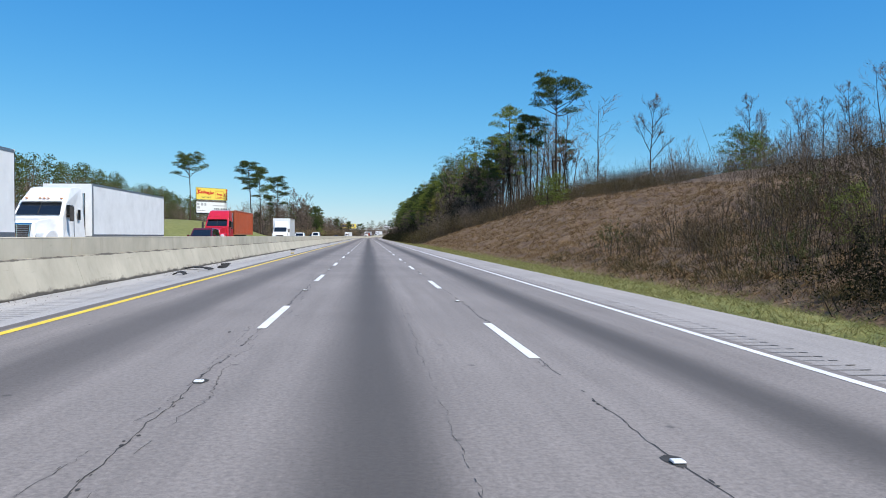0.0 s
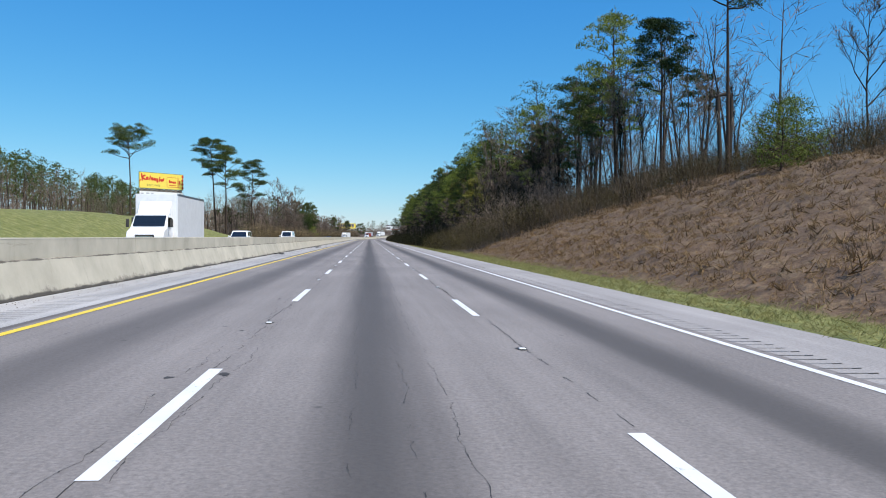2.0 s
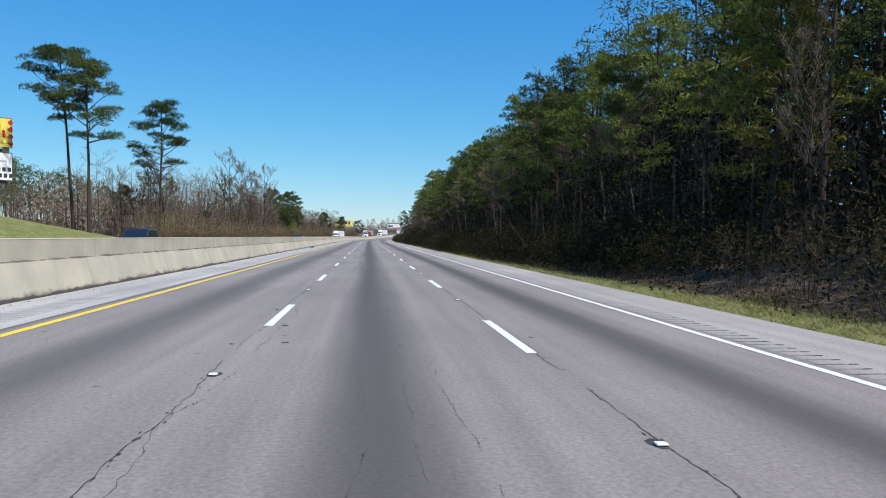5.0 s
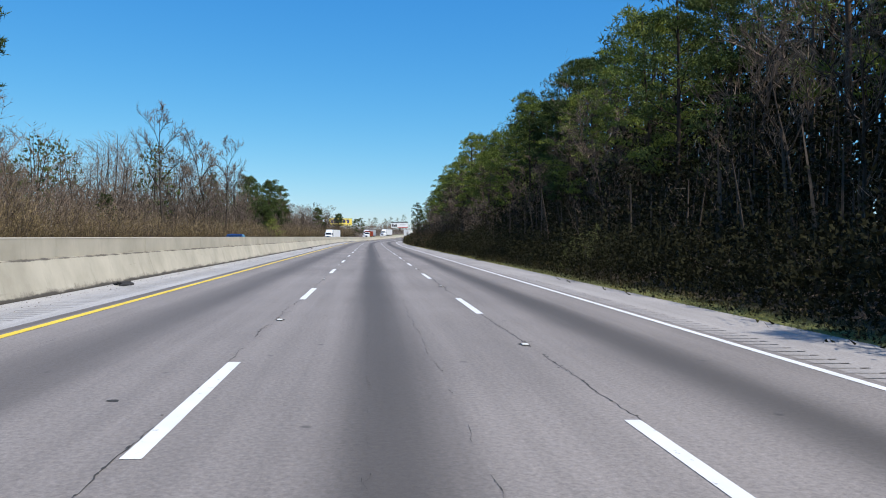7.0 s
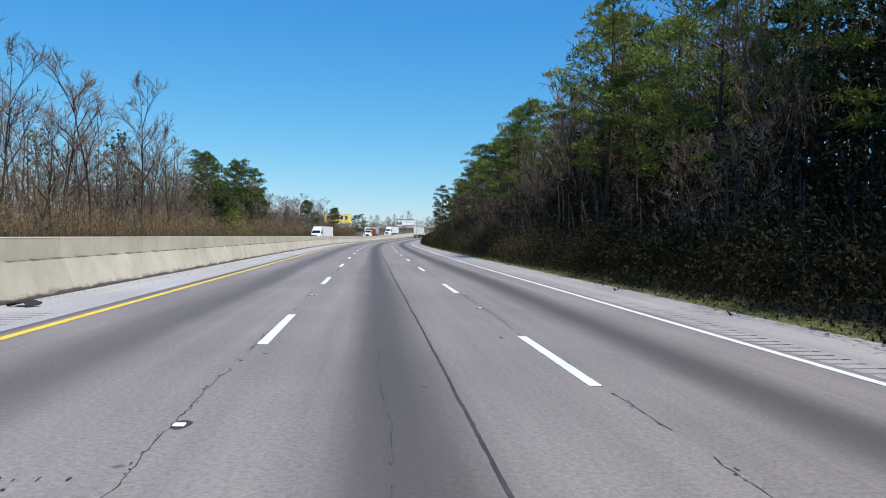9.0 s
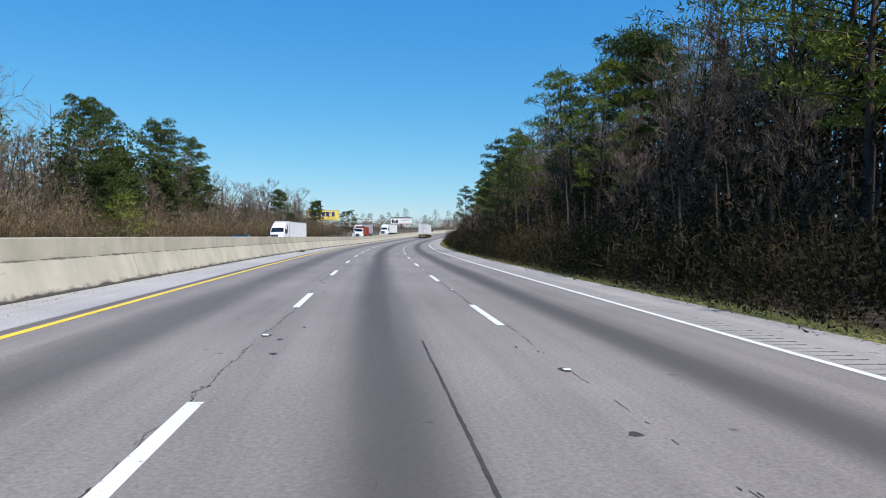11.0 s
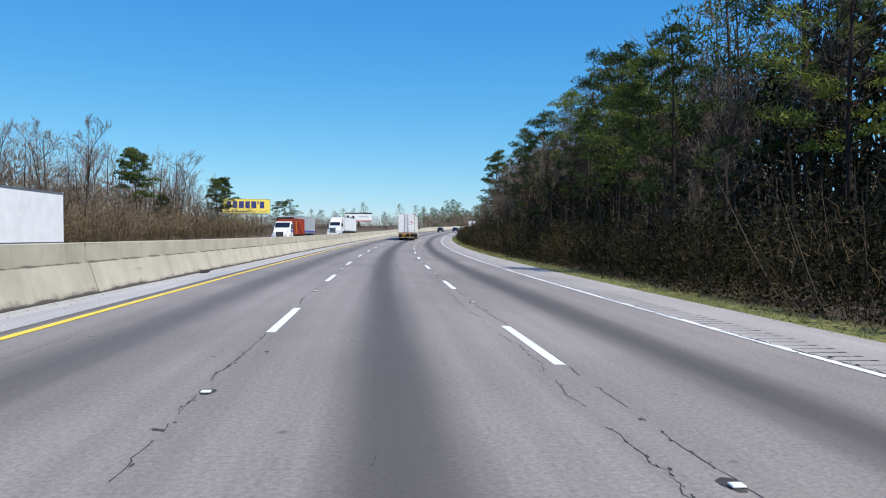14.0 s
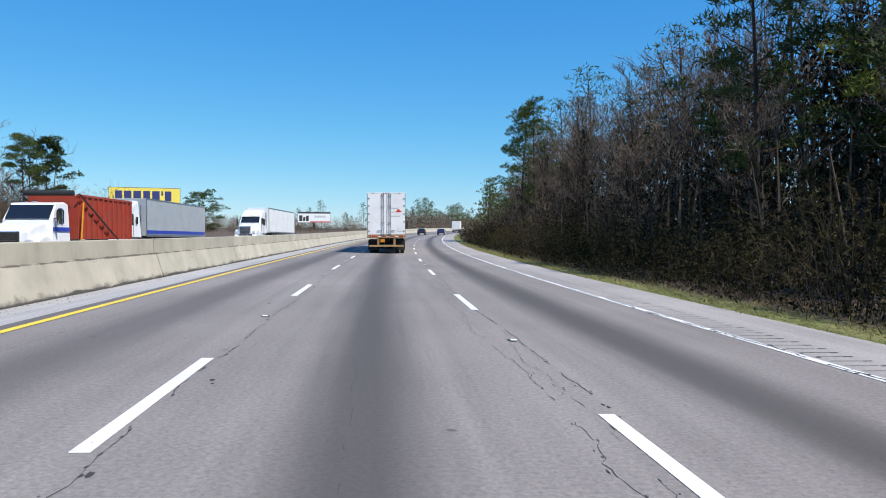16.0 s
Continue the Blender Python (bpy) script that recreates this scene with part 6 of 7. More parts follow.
def trailer_doors(ob, y, z0, z1):
    """Rear end of a van trailer: two doors, hinges, lock rods, lamps and guard."""
    w = 1.30
    for sx in (-1, 1):
        x0, x1 = sorted((sx * 0.012, sx * (w - 0.03)))
        d = part("rear_door", box(x0, x1, y - 0.045, y - 0.005, z0 + 0.1, z1 - 0.06, 0.008), PAINT["trailer"], ob)
        for zz in (z0 + .35, z0 + .95, z0 + 1.5, z0 + 2.05, z0 + 2.55):
            part("hinge", box(sx * (w - .17), sx * (w + .005), y - 0.075, y - 0.04, zz - .035, zz + .035, 0.006) if sx > 0 else
                 box(sx * (w + .005), sx * (w - .17), y - 0.075, y - 0.04, zz - .035, zz + .035, 0.006), CHROME, d)
        for xx in (0.17, 0.30):
            part("lock_rod", tube((sx * xx, y - 0.09, z0 + 0.02), (sx * xx, y - 0.09, z1 - 0.02), 0.017, sides=8), ALLOY, d)
            for zz in (z0 + 0.12, z0 + 0.9, z1 - 0.9, z1 - 0.12):
                part("rod_bracket", box(sx * xx - .04, sx * xx + .04, y - 0.115, y - 0.04, zz - .03, zz + .03, 0.005), ALLOY, d)
        part("lock_handle", box(min(sx * 0.30, sx * 0.62), max(sx * 0.30, sx * 0.62), y - 0.11, y - 0.085, z0 + 0.36, z0 + 0.40, 0.006), ALLOY, d)
        part("door_seal", box(min(sx * (w - .03), sx * (w + .0)), max(sx * (w - .03), sx * (w + .0)), y - 0.03, y - 0.004, z0 + 0.08, z1 - 0.05), SEAL, ob)
        part("tail_lamp", ring(((0, 0.055), (0.02, 0.05), (0.03, 0.02)), (0, 0, 0), 12), LAMP_RED, ob).matrix_basis = pose(sx * 1.08, y - 0.06, z0 - 0.02, 0, 0, -90)
        part("tail_lamp", ring(((0, 0.055), (0.02, 0.05), (0.03, 0.02)), (0, 0, 0), 12), LAMP_RED, ob).matrix_basis = pose(sx * 0.92, y - 0.06, z0 - 0.02, 0, 0, -90)
        part("guard_upright", box(sx * 0.55 - .07, sx * 0.55 + .07, y - 0.02, y + 0.10, 0.52, z0 - 0.08, 0.01), RUST_BAR, ob)
    part("centre_seal", box(-0.012, 0.012, y - 0.03, y - 0.006, z0 + 0.1, z1 - 0.06), SEAL, ob)
    part("rear_sill", box(-w, w, y - 0.05, y + 0.02, z0 - 0.14, z0 + 0.09, 0.01), RUST_BAR, ob)
    part("header", box(-w, w, y - 0.05, y + 0.02, z1 - 0.05, z1 + 0.03, 0.01), PAINT["trailer"], ob)
    part("guard_bar", box(-1.17, 1.17, y - 0.04, y + 0.08, 0.46, 0.58, 0.012), RUST_BAR, ob)
    for i in range(5):
        x = (-0.9, -0.18, 0.0, 0.18, 0.9)[i]
        part("marker_lamp", box(x - .05, x + .05, y - 0.065, y - 0.045, z1 - 0.03, z1 + 0.015, 0.004), LAMP_RED, ob)
    for i in range(8):
        x0 = -1.15 + i * 0.29
        part("reflective_tape", box(x0, x0 + 0.25, y - 0.054, y - 0.051, z0 - 0.05, z0 + 0.0), LAMP_RED if i % 2 else PAINT["white"], ob)


def tractor(ob, y0, paint, roof=3.85, long_hood=True):
    """Sleeper tractor. y0: back of the sleeper; it faces +y."""
    w = 1.22
    nose = y0 + (5.25 if long_hood else 4.4)
    shell = [(y0, 1.05), (y0, roof - 0.05), (y0 + 0.55, roof), (y0 + 1.5, roof - 0.12), (y0 + 2.35, roof - 0.85), (y0 + 2.45, 2.98), (y0 + 3.05, 2.20), (y0 + 3.05, 1.05)]
    part("cab", prism(shell, -w, w, 0.05, lambda y, z: 0.80 if z > roof - 0.3 else 0.93 if z > 2.7 else 1.0), paint, ob)
    hood = [(y0 + 2.9, 0.95), (y0 + 2.9, 2.17), (nose - 0.55, 1.98), (nose - 0.15, 1.84), (nose - 0.02, 1.55), (nose, 0.95)]
    part("hood", prism(hood, -1.02, 1.02, 0.05, lambda y, z: 1.0 - 0.24 * max(0, (y - y0 - 2.9) / (nose - y0 - 2.9)) - (0.08 if z > 1.5 else 0)), paint, ob)
    for sx in (-1, 1):
        arch = [(nose - 1.75, 0.75), (nose - 1.6, 1.28), (nose - 1.2, 1.5), (nose - 0.75, 1.48), (nose - 0.2, 1.25), (nose - 0.05, 0.72)]
        xa, xb = sorted((sx * 0.75, sx * 1.20))
        part("fender", prism(arch, xa, xb, 0.04), paint, ob)
        part("headlight", box(min(sx * 0.80, sx * 1.12), max(sx * 0.80, sx * 1.12), nose - 0.22, nose - 0.03, 1.05, 1.36, 0.04), LAMP_CLEAR, ob)
        part("side_window", box(min(sx * 1.19, sx * 1.235), max(sx * 1.19, sx * 1.235), y0 + 1.75, y0 + 2.55, 2.15, 2.8, 0.012), GLASS, ob)
        part("sleeper_window", box(min(sx * 1.19, sx * 1.235), max(sx * 1.19, sx * 1.235), y0 + 0.75, y0 + 1.05, 2.05, 2.6, 0.012), GLASS, ob)
        part("door_seam", box(min(sx * 1.21, sx * 1.226), max(sx * 1.21, sx * 1.226), y0 + 1.6, y0 + 1.63, 1.1, 2.75), SEAL, ob)
        mir = part("mirror", box(min(sx * 1.42, sx * 1.62), max(sx * 1.42, sx * 1.62), y0 + 2.62, y0 + 2.76, 1.95, 2.7, 0.03), FRAME, ob)
        part("mirror_arm", tube((sx * 1.2, y0 + 2.6, 2.3), (sx * 1.45, y0 + 2.68, 2.3), 0.02), FRAME, mir)
        part("fuel_tank", tube((sx * 0.95, y0 + 0.5, 0.72), (sx * 0.95, y0 + 2.0, 0.72), 0.30, sides=18), CHROME, ob)
        part("step_skirt", box(min(sx * 0.9, sx * 1.2), max(sx * 0.9, sx * 1.2), y0 + 2.1, y0 + 3.0, 0.45, 1.05, 0.03), paint, ob)
        wheel(ob, sx * 1.03, nose - 0.95, 0.51, 0.30, CHROME)
        for y in (y0 - 0.9, y0 - 2.25):
            for x in (1.05, 0.73):
                wheel(ob, sx * x, y, 0.51, 0.28)
        part("exhaust_pipe", tube((sx * 1.08, y0 - 0.12, 1.0), (sx * 1.08, y0 - 0.12, roof - 0.3), 0.07, sides=12), CHROME, ob)
    # windscreen lies on the slope between roof and hood
    def screen(a, b):
        return [(y0 + 3.03 - 0.60 * (z - 2.24) / 0.74 + 0.045, z) for z in (a, b)]
    (ya, za), (yb, zb) = screen(2.28, 2.92)
    part("windscreen", prism([(ya, za), (ya + 0.02, za), (yb + 0.02, zb), (yb, zb)], -1.06, 1.06, 0.0, lambda y, z: 0.93 if z > 2.5 else 1.0), GLASS, ob)
    part("screen_pillar", prism([(ya - 0.02, za), (ya + 0.035, za), (yb + 0.035, zb), (yb - 0.02, zb)], -0.02, 0.02), SEAL, ob)
    g = part("grille", prism([(nose - 0.12, 0.90), (nose + 0.05, 0.90), (nose + 0.02, 1.80), (nose - 0.14, 1.84)], -0.64, 0.64, 0.03, lambda y, z: 1.0 if z > 1.3 else 0.84), CHROME, ob)
    part("grille_mesh", prism([(nose + 0.03, 0.98), (nose + 0.066, 0.98), (nose + 0.04, 1.74), (nose, 1.74)], -0.56, 0.56, 0.0, lambda y, z: 1.0 if z > 1.3 else 0.84), FRAME, g)
    for i in range(7):
        zz = 1.03 + i * 0.105
        part("grille_slot", box(-0.50, 0.50, nose + 0.045 - i * 0.003, nose + 0.066 - i * 0.003, zz, zz + 0.022, 0.005), ALLOY, g)
    part("grille_rib", box(-0.022, 0.022, nose + 0.05, nose + 0.082, 0.94, 1.78, 0.006), CHROME, g)
    part("bumper", box(-1.18, 1.18, nose - 0.12, nose + 0.10, 0.40, 0.78, 0.06), paint, ob)
    part("sun_visor", box(-1.0, 1.0, y0 + 2.42, y0 + 2.72, 2.96, 3.02, 0.015), paint, ob)
    for i in range(5):
        x = (-0.85, -0.2, 0.0, 0.2, 0.85)[i]
        part("roof_marker_lamp", box(x - .06, x + .06, y0 + 2.2, y0 + 2.32, roof - 0.72, roof - 0.67, 0.015), LAMP_AMBER, ob)
    part("chassis_beam", box(-0.45, 0.45, y0 - 3.0, nose - 0.3, 0.55, 0.9, 0.01), FRAME, ob)
    return nose


def truck_pose(s, u, oncoming=True):
    """Origin at the tail; the vehicle faces its own way of travel."""
    z = far_surface(s, u) if u < -8 else surface(s, u)
    return at(s, u, z, 180 if oncoming else 0)


def semi(s_tail, u, skin, paint, label, ribs=0.0, length=16.1, roof=3.85):
    """Semi on the oncoming side; its tail is at s_tail and its nose nearer to the camera."""
    ob = thing("semi_truck", truck_pose(s_tail, u), label, "truck", "trucks on the oncoming lanes")
    trailer_box(ob, 0, length, 1.18, 4.10, PAINT[skin], ribs)
    trailer_doors(ob, 0, 1.18, 4.10)
    tractor(ob, length + 0.75, PAINT[paint], roof)
    return ob


def container_truck(s_tail, u):
    """Red sleeper tractor with a ribbed shipping container on a chassis."""
    ob = thing("container_truck", truck_pose(s_tail, u), "red tractor hauling a ribbed orange-red shipping container", "truck", "trucks on the oncoming lanes")
    y1, z0, z1 = 12.2, 1.35, 4.05
    part("container", box(-1.19, 1.19, 0.05, y1 - 0.05, z0 + 0.1, z1 - 0.05), PAINT["rust"], ob)
    for sx in (-1, 1):
        for i in range(44):
            yy = 0.25 + (y1 - 0.5) * i / 43
            x0, x1 = sorted((sx * 1.185, sx * 1.215))
            part("side_corrugation", box(x0, x1, yy - 0.07, yy + 0.07, z0 + 0.16, z1 - 0.14), PAINT["rust"], ob)
        for yy in (0.0, y1):
            part("corner_post", box(sx * 1.22 - .08, sx * 1.22 + .0 if sx > 0 else sx * 1.22 + .08, yy - .07, yy + .07, z0, z1, 0.01), PAINT["rust"], ob)
        part("top_rail", box(sx * 1.2 - .03, sx * 1.2 + .03, 0, y1, z1 - 0.1, z1, 0.01), PAINT["rust"], ob)
        part("bottom_rail", box(sx * 1.2 - .03, sx * 1.2 + .03, 0, y1, z0, z0 + 0.14, 0.01), PAINT["rust"], ob)
    part("chassis_beam", box(-0.5, 0.5, -0.1, y1 + 0.2, z0 - 0.35, z0 - 0.02, 0.01), FRAME, ob)
    for y in (1.3, 2.6):
        for x in (-1.07, -0.75, 0.75, 1.07):
            wheel(ob, x, y, 0.50, 0.27)
    tractor(ob, y1 + 0.8, PAINT["red"], 4.0)


def box_truck(s_tail, u):
    """Straight truck with a high white cargo box."""
    ob = thing("box_truck", truck_pose(s_tail, u), "white straight truck with a tall cargo box", "truck", "trucks on the oncoming lanes")
    part("cargo_box", box(-1.27, 1.27, 0, 7.6, 1.05, 3.85, 0.025), PAINT["white"], ob)
    for sx in (-1, 1):
        part("box_rail", box(sx * 1.27 - .012, sx * 1.27 + .012, 0.02, 7.58, 3.74, 3.87, 0.004), ALLOY, ob)
        for y in (1.9, 8.9):
            wheel(ob, sx * 1.0, y, 0.48, 0.28)
        part("headlight", box(min(sx * .72, sx * 1.05), max(sx * .72, sx * 1.05), 10.0, 10.14, 0.95, 1.2, 0.03), LAMP_CLEAR, ob)
        part("mirror", box(min(sx * 1.2, sx * 1.38), max(sx * 1.2, sx * 1.38), 9.05, 9.15, 1.75, 2.25, 0.02), FRAME, ob)
        part("side_window", box(min(sx * 1.06, sx * 1.09), max(sx * 1.06, sx * 1.09), 8.2, 9.0, 1.75, 2.35, 0.01), GLASS, ob)
    part("cab", prism([(7.75, 0.8), (7.75, 2.55), (8.7, 2.55), (9.35, 1.72), (10.0, 1.5), (10.15, 1.2), (10.15, 0.6), (9.5, 0.55)], -1.08, 1.08, 0.06, lambda y, z: 0.9 if z > 2.3 else 1), PAINT["white"], ob)
    part("windscreen", prism([(9.30, 1.80), (9.33, 1.82), (8.80, 2.47), (8.77, 2.45)], -0.92, 0.92), GLASS, ob)
    g = part("grille", box(-0.55, 0.55, 10.13, 10.18, 0.85, 1.3, 0.02), FRAME, ob)
    for i in range(3):
        part("grille_bar", box(-0.5, 0.5, 10.17, 10.2, 0.93 + i * .12, 0.97 + i * .12), CHROME, g)
    part("bumper", box(-1.1, 1.1, 10.1, 10.3, 0.4, 0.68, 0.04), CHROME, ob)
    part("roof_fairing", prism([(7.7, 2.55), (7.7, 3.4), (8.4, 2.55)], -0.95, 0.95, 0.04), PAINT["white"], ob)
    part("chassis_beam", box(-0.45, 0.45, 0, 9.5, 0.6, 1.0, 0.01), FRAME, ob)


def rolloff_truck(s_tail, u):
    """Day-cab truck carrying a rusty red roll-off container with side ribs."""
    ob = thing("rolloff_truck", truck_pose(s_tail, u), "white day-cab truck carrying a rusty red open-top container", "truck", "trucks on the oncoming lanes")
    y1, z0, z1 = 7.4, 1.25, 3.45
    for sx in (-1, 1):
        part("container_side", box(sx * 1.2 - .03, sx * 1.2 + .03, 0, y1, z0, z1, 0.01), PAINT["rolloff"], ob)
        part("top_rail", box(sx * 1.22 - .07, sx * 1.22 + .07, -0.03, y1 + .03, z1 - .06, z1 + .07, 0.015), PAINT["rolloff"], ob)
        for i in range(11):
            yy = 0.2 + (y1 - 0.4) * i / 10
            part("side_rib", prism([(yy - .05, z0), (yy - .05, z1 - .06), (yy + .05, z1 - .06), (yy + .05, z0)], *sorted((sx * 1.23, sx * 1.32)), 0.01), PAINT["rolloff"], ob)
    part("container_end", box(-1.2, 1.2, y1 - .06, y1, z0, z1, 0.01), PAINT["rolloff"], ob)
    part("container_gate", box(-1.2, 1.2, 0, .06, z0, z1, 0.01), PAINT["rolloff"], ob)
    part("container_floor", box(-1.18, 1.18, 0.05, y1 - .05, z0, z0 + .08), PAINT["rolloff"], ob)
    part("tarp_roller", tube((-1.2, y1 + 0.45, 3.55), (1.2, y1 + 0.45, 3.55), 0.14, sides=14), SEAL, ob)
    for sx in (-1, 1):
        part("tarp_arm", tube((sx * 1.42, 2.6, 1.2), (sx * 1.42, y1 + 0.3, 3.5), 0.045, sides=8), FRAME, ob)
        part("tarp_ram", tube((sx * 1.40, y1 + 0.1, 1.2), (sx * 1.40, y1 - 0.2, 3.1), 0.05, sides=8), LAMP_AMBER, ob)
    y0 = y1 + 0.7
    part("cab", prism([(y0, 1.0), (y0, 2.95), (y0 + 0.4, 3.05), (y0 + 1.35, 2.98), (y0 + 1.95, 2.15), (y0 + 1.95, 1.0)], -1.15, 1.15, 0.06, lambda y, z: 0.9 if z > 2.7 else 1), PAINT["white"], ob)
    part("windscreen", prism([(y0 + 1.95, 2.2), (y0 + 1.98, 2.22), (y0 + 1.46, 2.88), (y0 + 1.43, 2.86)], -1.0, 1.0), GLASS, ob)
    part("hood", prism([(y0 + 1.85, 0.95), (y0 + 1.85, 2.12), (y0 + 3.2, 1.85), (y0 + 3.6, 1.6), (y0 + 3.65, 0.95)], -1.0, 1.0, 0.06, lambda y, z: 1 - 0.12 * max(0, y - y0 - 1.85) / 1.8), PAINT["white"], ob)
    g = part("grille", box(-0.5, 0.5, y0 + 3.6, y0 + 3.70, 0.95, 1.6, 0.04), CHROME, ob)
    for i in range(5):
        part("grille_slot", box(-0.43, 0.43, y0 + 3.69, y0 + 3.715, 1.02 + i * .1, 1.07 + i * .1), SEAL, g)
    part("bumper", box(-1.15, 1.15, y0 + 3.5, y0 + 3.75, 0.4, 0.75, 0.05), PAINT["white"], ob)
    for sx in (-1, 1):
        part("blue_stripe", box(min(sx * 1.152, sx * 1.16), max(sx * 1.152, sx * 1.16), y0 + .1, y0 + 1.9, 1.62, 1.82), TRIM_BLUE, ob)
        part("side_window", box(min(sx * 1.12, sx * 1.165), max(sx * 1.12, sx * 1.165), y0 + .75, y0 + 1.45, 2.0, 2.65, 0.01), GLASS, ob)
        part("headlight", box(min(sx * .72, sx * 1.02), max(sx * .72, sx * 1.02), y0 + 3.45, y0 + 3.68, 1.0, 1.25, 0.03), LAMP_CLEAR, ob)
        m = part("mirror", box(min(sx * 1.35, sx * 1.55), max(sx * 1.35, sx * 1.55), y0 + 1.75, y0 + 1.87, 1.9, 2.7, 0.03), CHROME, ob)
        part("mirror_arm", tube((sx * 1.15, y0 + 1.8, 2.2), (sx * 1.4, y0 + 1.8, 2.3), 0.02), FRAME, m)
        part("fender", prism([(y0 + 1.9, .8), (y0 + 2.1, 1.25), (y0 + 2.6, 1.4), (y0 + 3.2, 1.25), (y0 + 3.5, .8)], *sorted((sx * .75, sx * 1.18)), 0.03), PAINT["white"], ob)
        wheel(ob, sx * 1.02, y0 + 2.65, 0.53, 0.3)
        for y in (1.2, 2.55, 3.9):
            wheel(ob, sx * 1.0, y, 0.52, 0.5)
    part("chassis_beam", box(-0.5, 0.5, 0, y0 + 3.2, 0.6, 1.22, 0.01), FRAME, ob)
    part("air_horn", tube((0.3, y0 + 0.4, 3.1), (0.3, y0 + 0.9, 3.1), 0.05, 0.02, 10), CHROME, ob)


def car(s, u, paint, label, style, oncoming=True):
    """style: sedan, suv or van. Origin under its middle."""
    ob = thing("car" if style == "sedan" else style, truck_pose(s, u, oncoming), label, style if style != "sedan" else "car", "cars on the highway")
    shapes = {
        "sedan": (4.7, 0.90, [(-2.3, .45), (-2.33, .8), (-2.2, 1.0), (-1.5, 1.03), (1.05, 0.98), (2.15, 0.80), (2.32, 0.6), (2.3, .35), (-2.2, .35)],
                  [(-1.75, 1.0), (-1.05, 1.40), (0.05, 1.43), (0.95, 1.0)]),
        "suv": (4.8, 0.95, [(-2.35, .5), (-2.38, 1.0), (-2.3, 1.15), (1.0, 1.12), (2.1, 1.02), (2.36, 0.8), (2.34, .42), (-2.25, .42)],
                [(-2.28, 1.12), (-2.05, 1.76), (0.25, 1.80), (1.1, 1.12)]),
        "van": (5.3, 1.0, [(-2.65, .5), (-2.68, 1.2), (-2.6, 1.3), (1.5, 1.25), (2.35, 1.02), (2.62, 0.8), (2.6, .42), (-2.55, .42)],
                [(-2.6, 1.25), (-2.5, 2.03), (0.9, 2.06), (1.75, 1.25)])}
    ln, w, low, top = shapes[style]
    part("body", prism(low, -w, w, 0.07, lambda y, z: 1.0 if z < 0.95 else 0.96), PAINT[paint], ob)
    roof_z = max(z for _, z in top)
    part("roof", prism(top, -w + 0.05, w - 0.05, 0.05, lambda y, z: 0.82 if z > 1.3 else 0.97), PAINT[paint], ob)
    # glass shells, set proud of the cabin
    mid_lo, mid_hi = top[0][1] + 0.06, roof_z - 0.12
    fy0, fy1 = top[3][0], top[2][0]
    ry0, ry1 = top[0][0], top[1][0]
    f = lambda z, a, b: a + (b - a) * (z - top[0][1]) / (roof_z - top[0][1])
    part("windscreen", prism([(f(mid_lo, fy0, fy1) + .03, mid_lo), (f(mid_lo, fy0, fy1) + .05, mid_lo), (f(mid_hi, fy0, fy1) + .05, mid_hi), (f(mid_hi, fy0, fy1) + .03, mid_hi)], -w * .80, w * .80, 0, lambda y, z: 0.86 if z > 1.25 else 1), GLASS, ob)
    part("rear_window", prism([(f(mid_lo, ry0, ry1) - .05, mid_lo + .05), (f(mid_lo, ry0, ry1) - .03, mid_lo + .05), (f(mid_hi, ry0, ry1) - .03, mid_hi), (f(mid_hi, ry0, ry1) - .05, mid_hi)], -w * .74, w * .74, 0, lambda y, z: 0.86 if z > 1.25 else 1), GLASS, ob)
    for sx in (-1, 1):
        for a, b in ((0.08, 0.48), (0.53, 0.90)):
            pts = []
            for q, z in ((a, mid_lo), (b, mid_lo), (b, mid_hi), (a, mid_hi)):
                y = f(z, ry0, ry1) + .12 + (f(z, fy0, fy1) - f(z, ry0, ry1) - .24) * q
                x = (w - 0.05) * (0.97 - 0.15 * (z - top[0][1]) / (roof_z - top[0][1])) + 0.012
                pts.append((sx * x, y, z))
            mesh_part("side_window", pts + [(p[0] - sx * .02, p[1], p[2]) for p in pts], [(0, 1, 2, 3), (7, 6, 5, 4), (0, 4, 5, 1), (1, 5, 6, 2), (2, 6, 7, 3), (3, 7, 4, 0)], GLASS, ob)
        part("headlight", box(min(sx * .5, sx * (w - .06)), max(sx * .5, sx * (w - .06)), low[5][0] - .14, low[5][0] + .005, .68, .84, 0.03), LAMP_CLEAR, ob)
        part("tail_lamp", box(min(sx * .62, sx * (w - .05)), max(sx * .62, sx * (w - .05)), low[1][0] - .01, low[1][0] + .12, .78, .96, 0.02), LAMP_RED, ob)
        part("mirror", box(min(sx * (w - .02), sx * (w + .16)), max(sx * (w - .02), sx * (w + .16)), fy0 - .35, fy0 - .2, top[0][1], top[0][1] + .16, 0.03), PAINT[paint], ob)
        for y in (-ln * .29, ln * .31):
            wheel(ob, sx * (w - .13), y, .34, .24)
    part("grille", box(-.45, .45, low[6][0] - .06, low[6][0] + .01, .55, .75, 0.02), FRAME, ob)
    part("bumper_trim", box(-w + .1, w - .1, low[6][0] - .08, low[6][0] + .02, .36, .48, 0.03), FRAME, ob)
    part("rear_bumper", box(-w + .06, w - .06, low[0][0] - .06, low[0][0] + .1, .38, .58, 0.03), PAINT[paint] if style == "sedan" else FRAME, ob)
    return ob


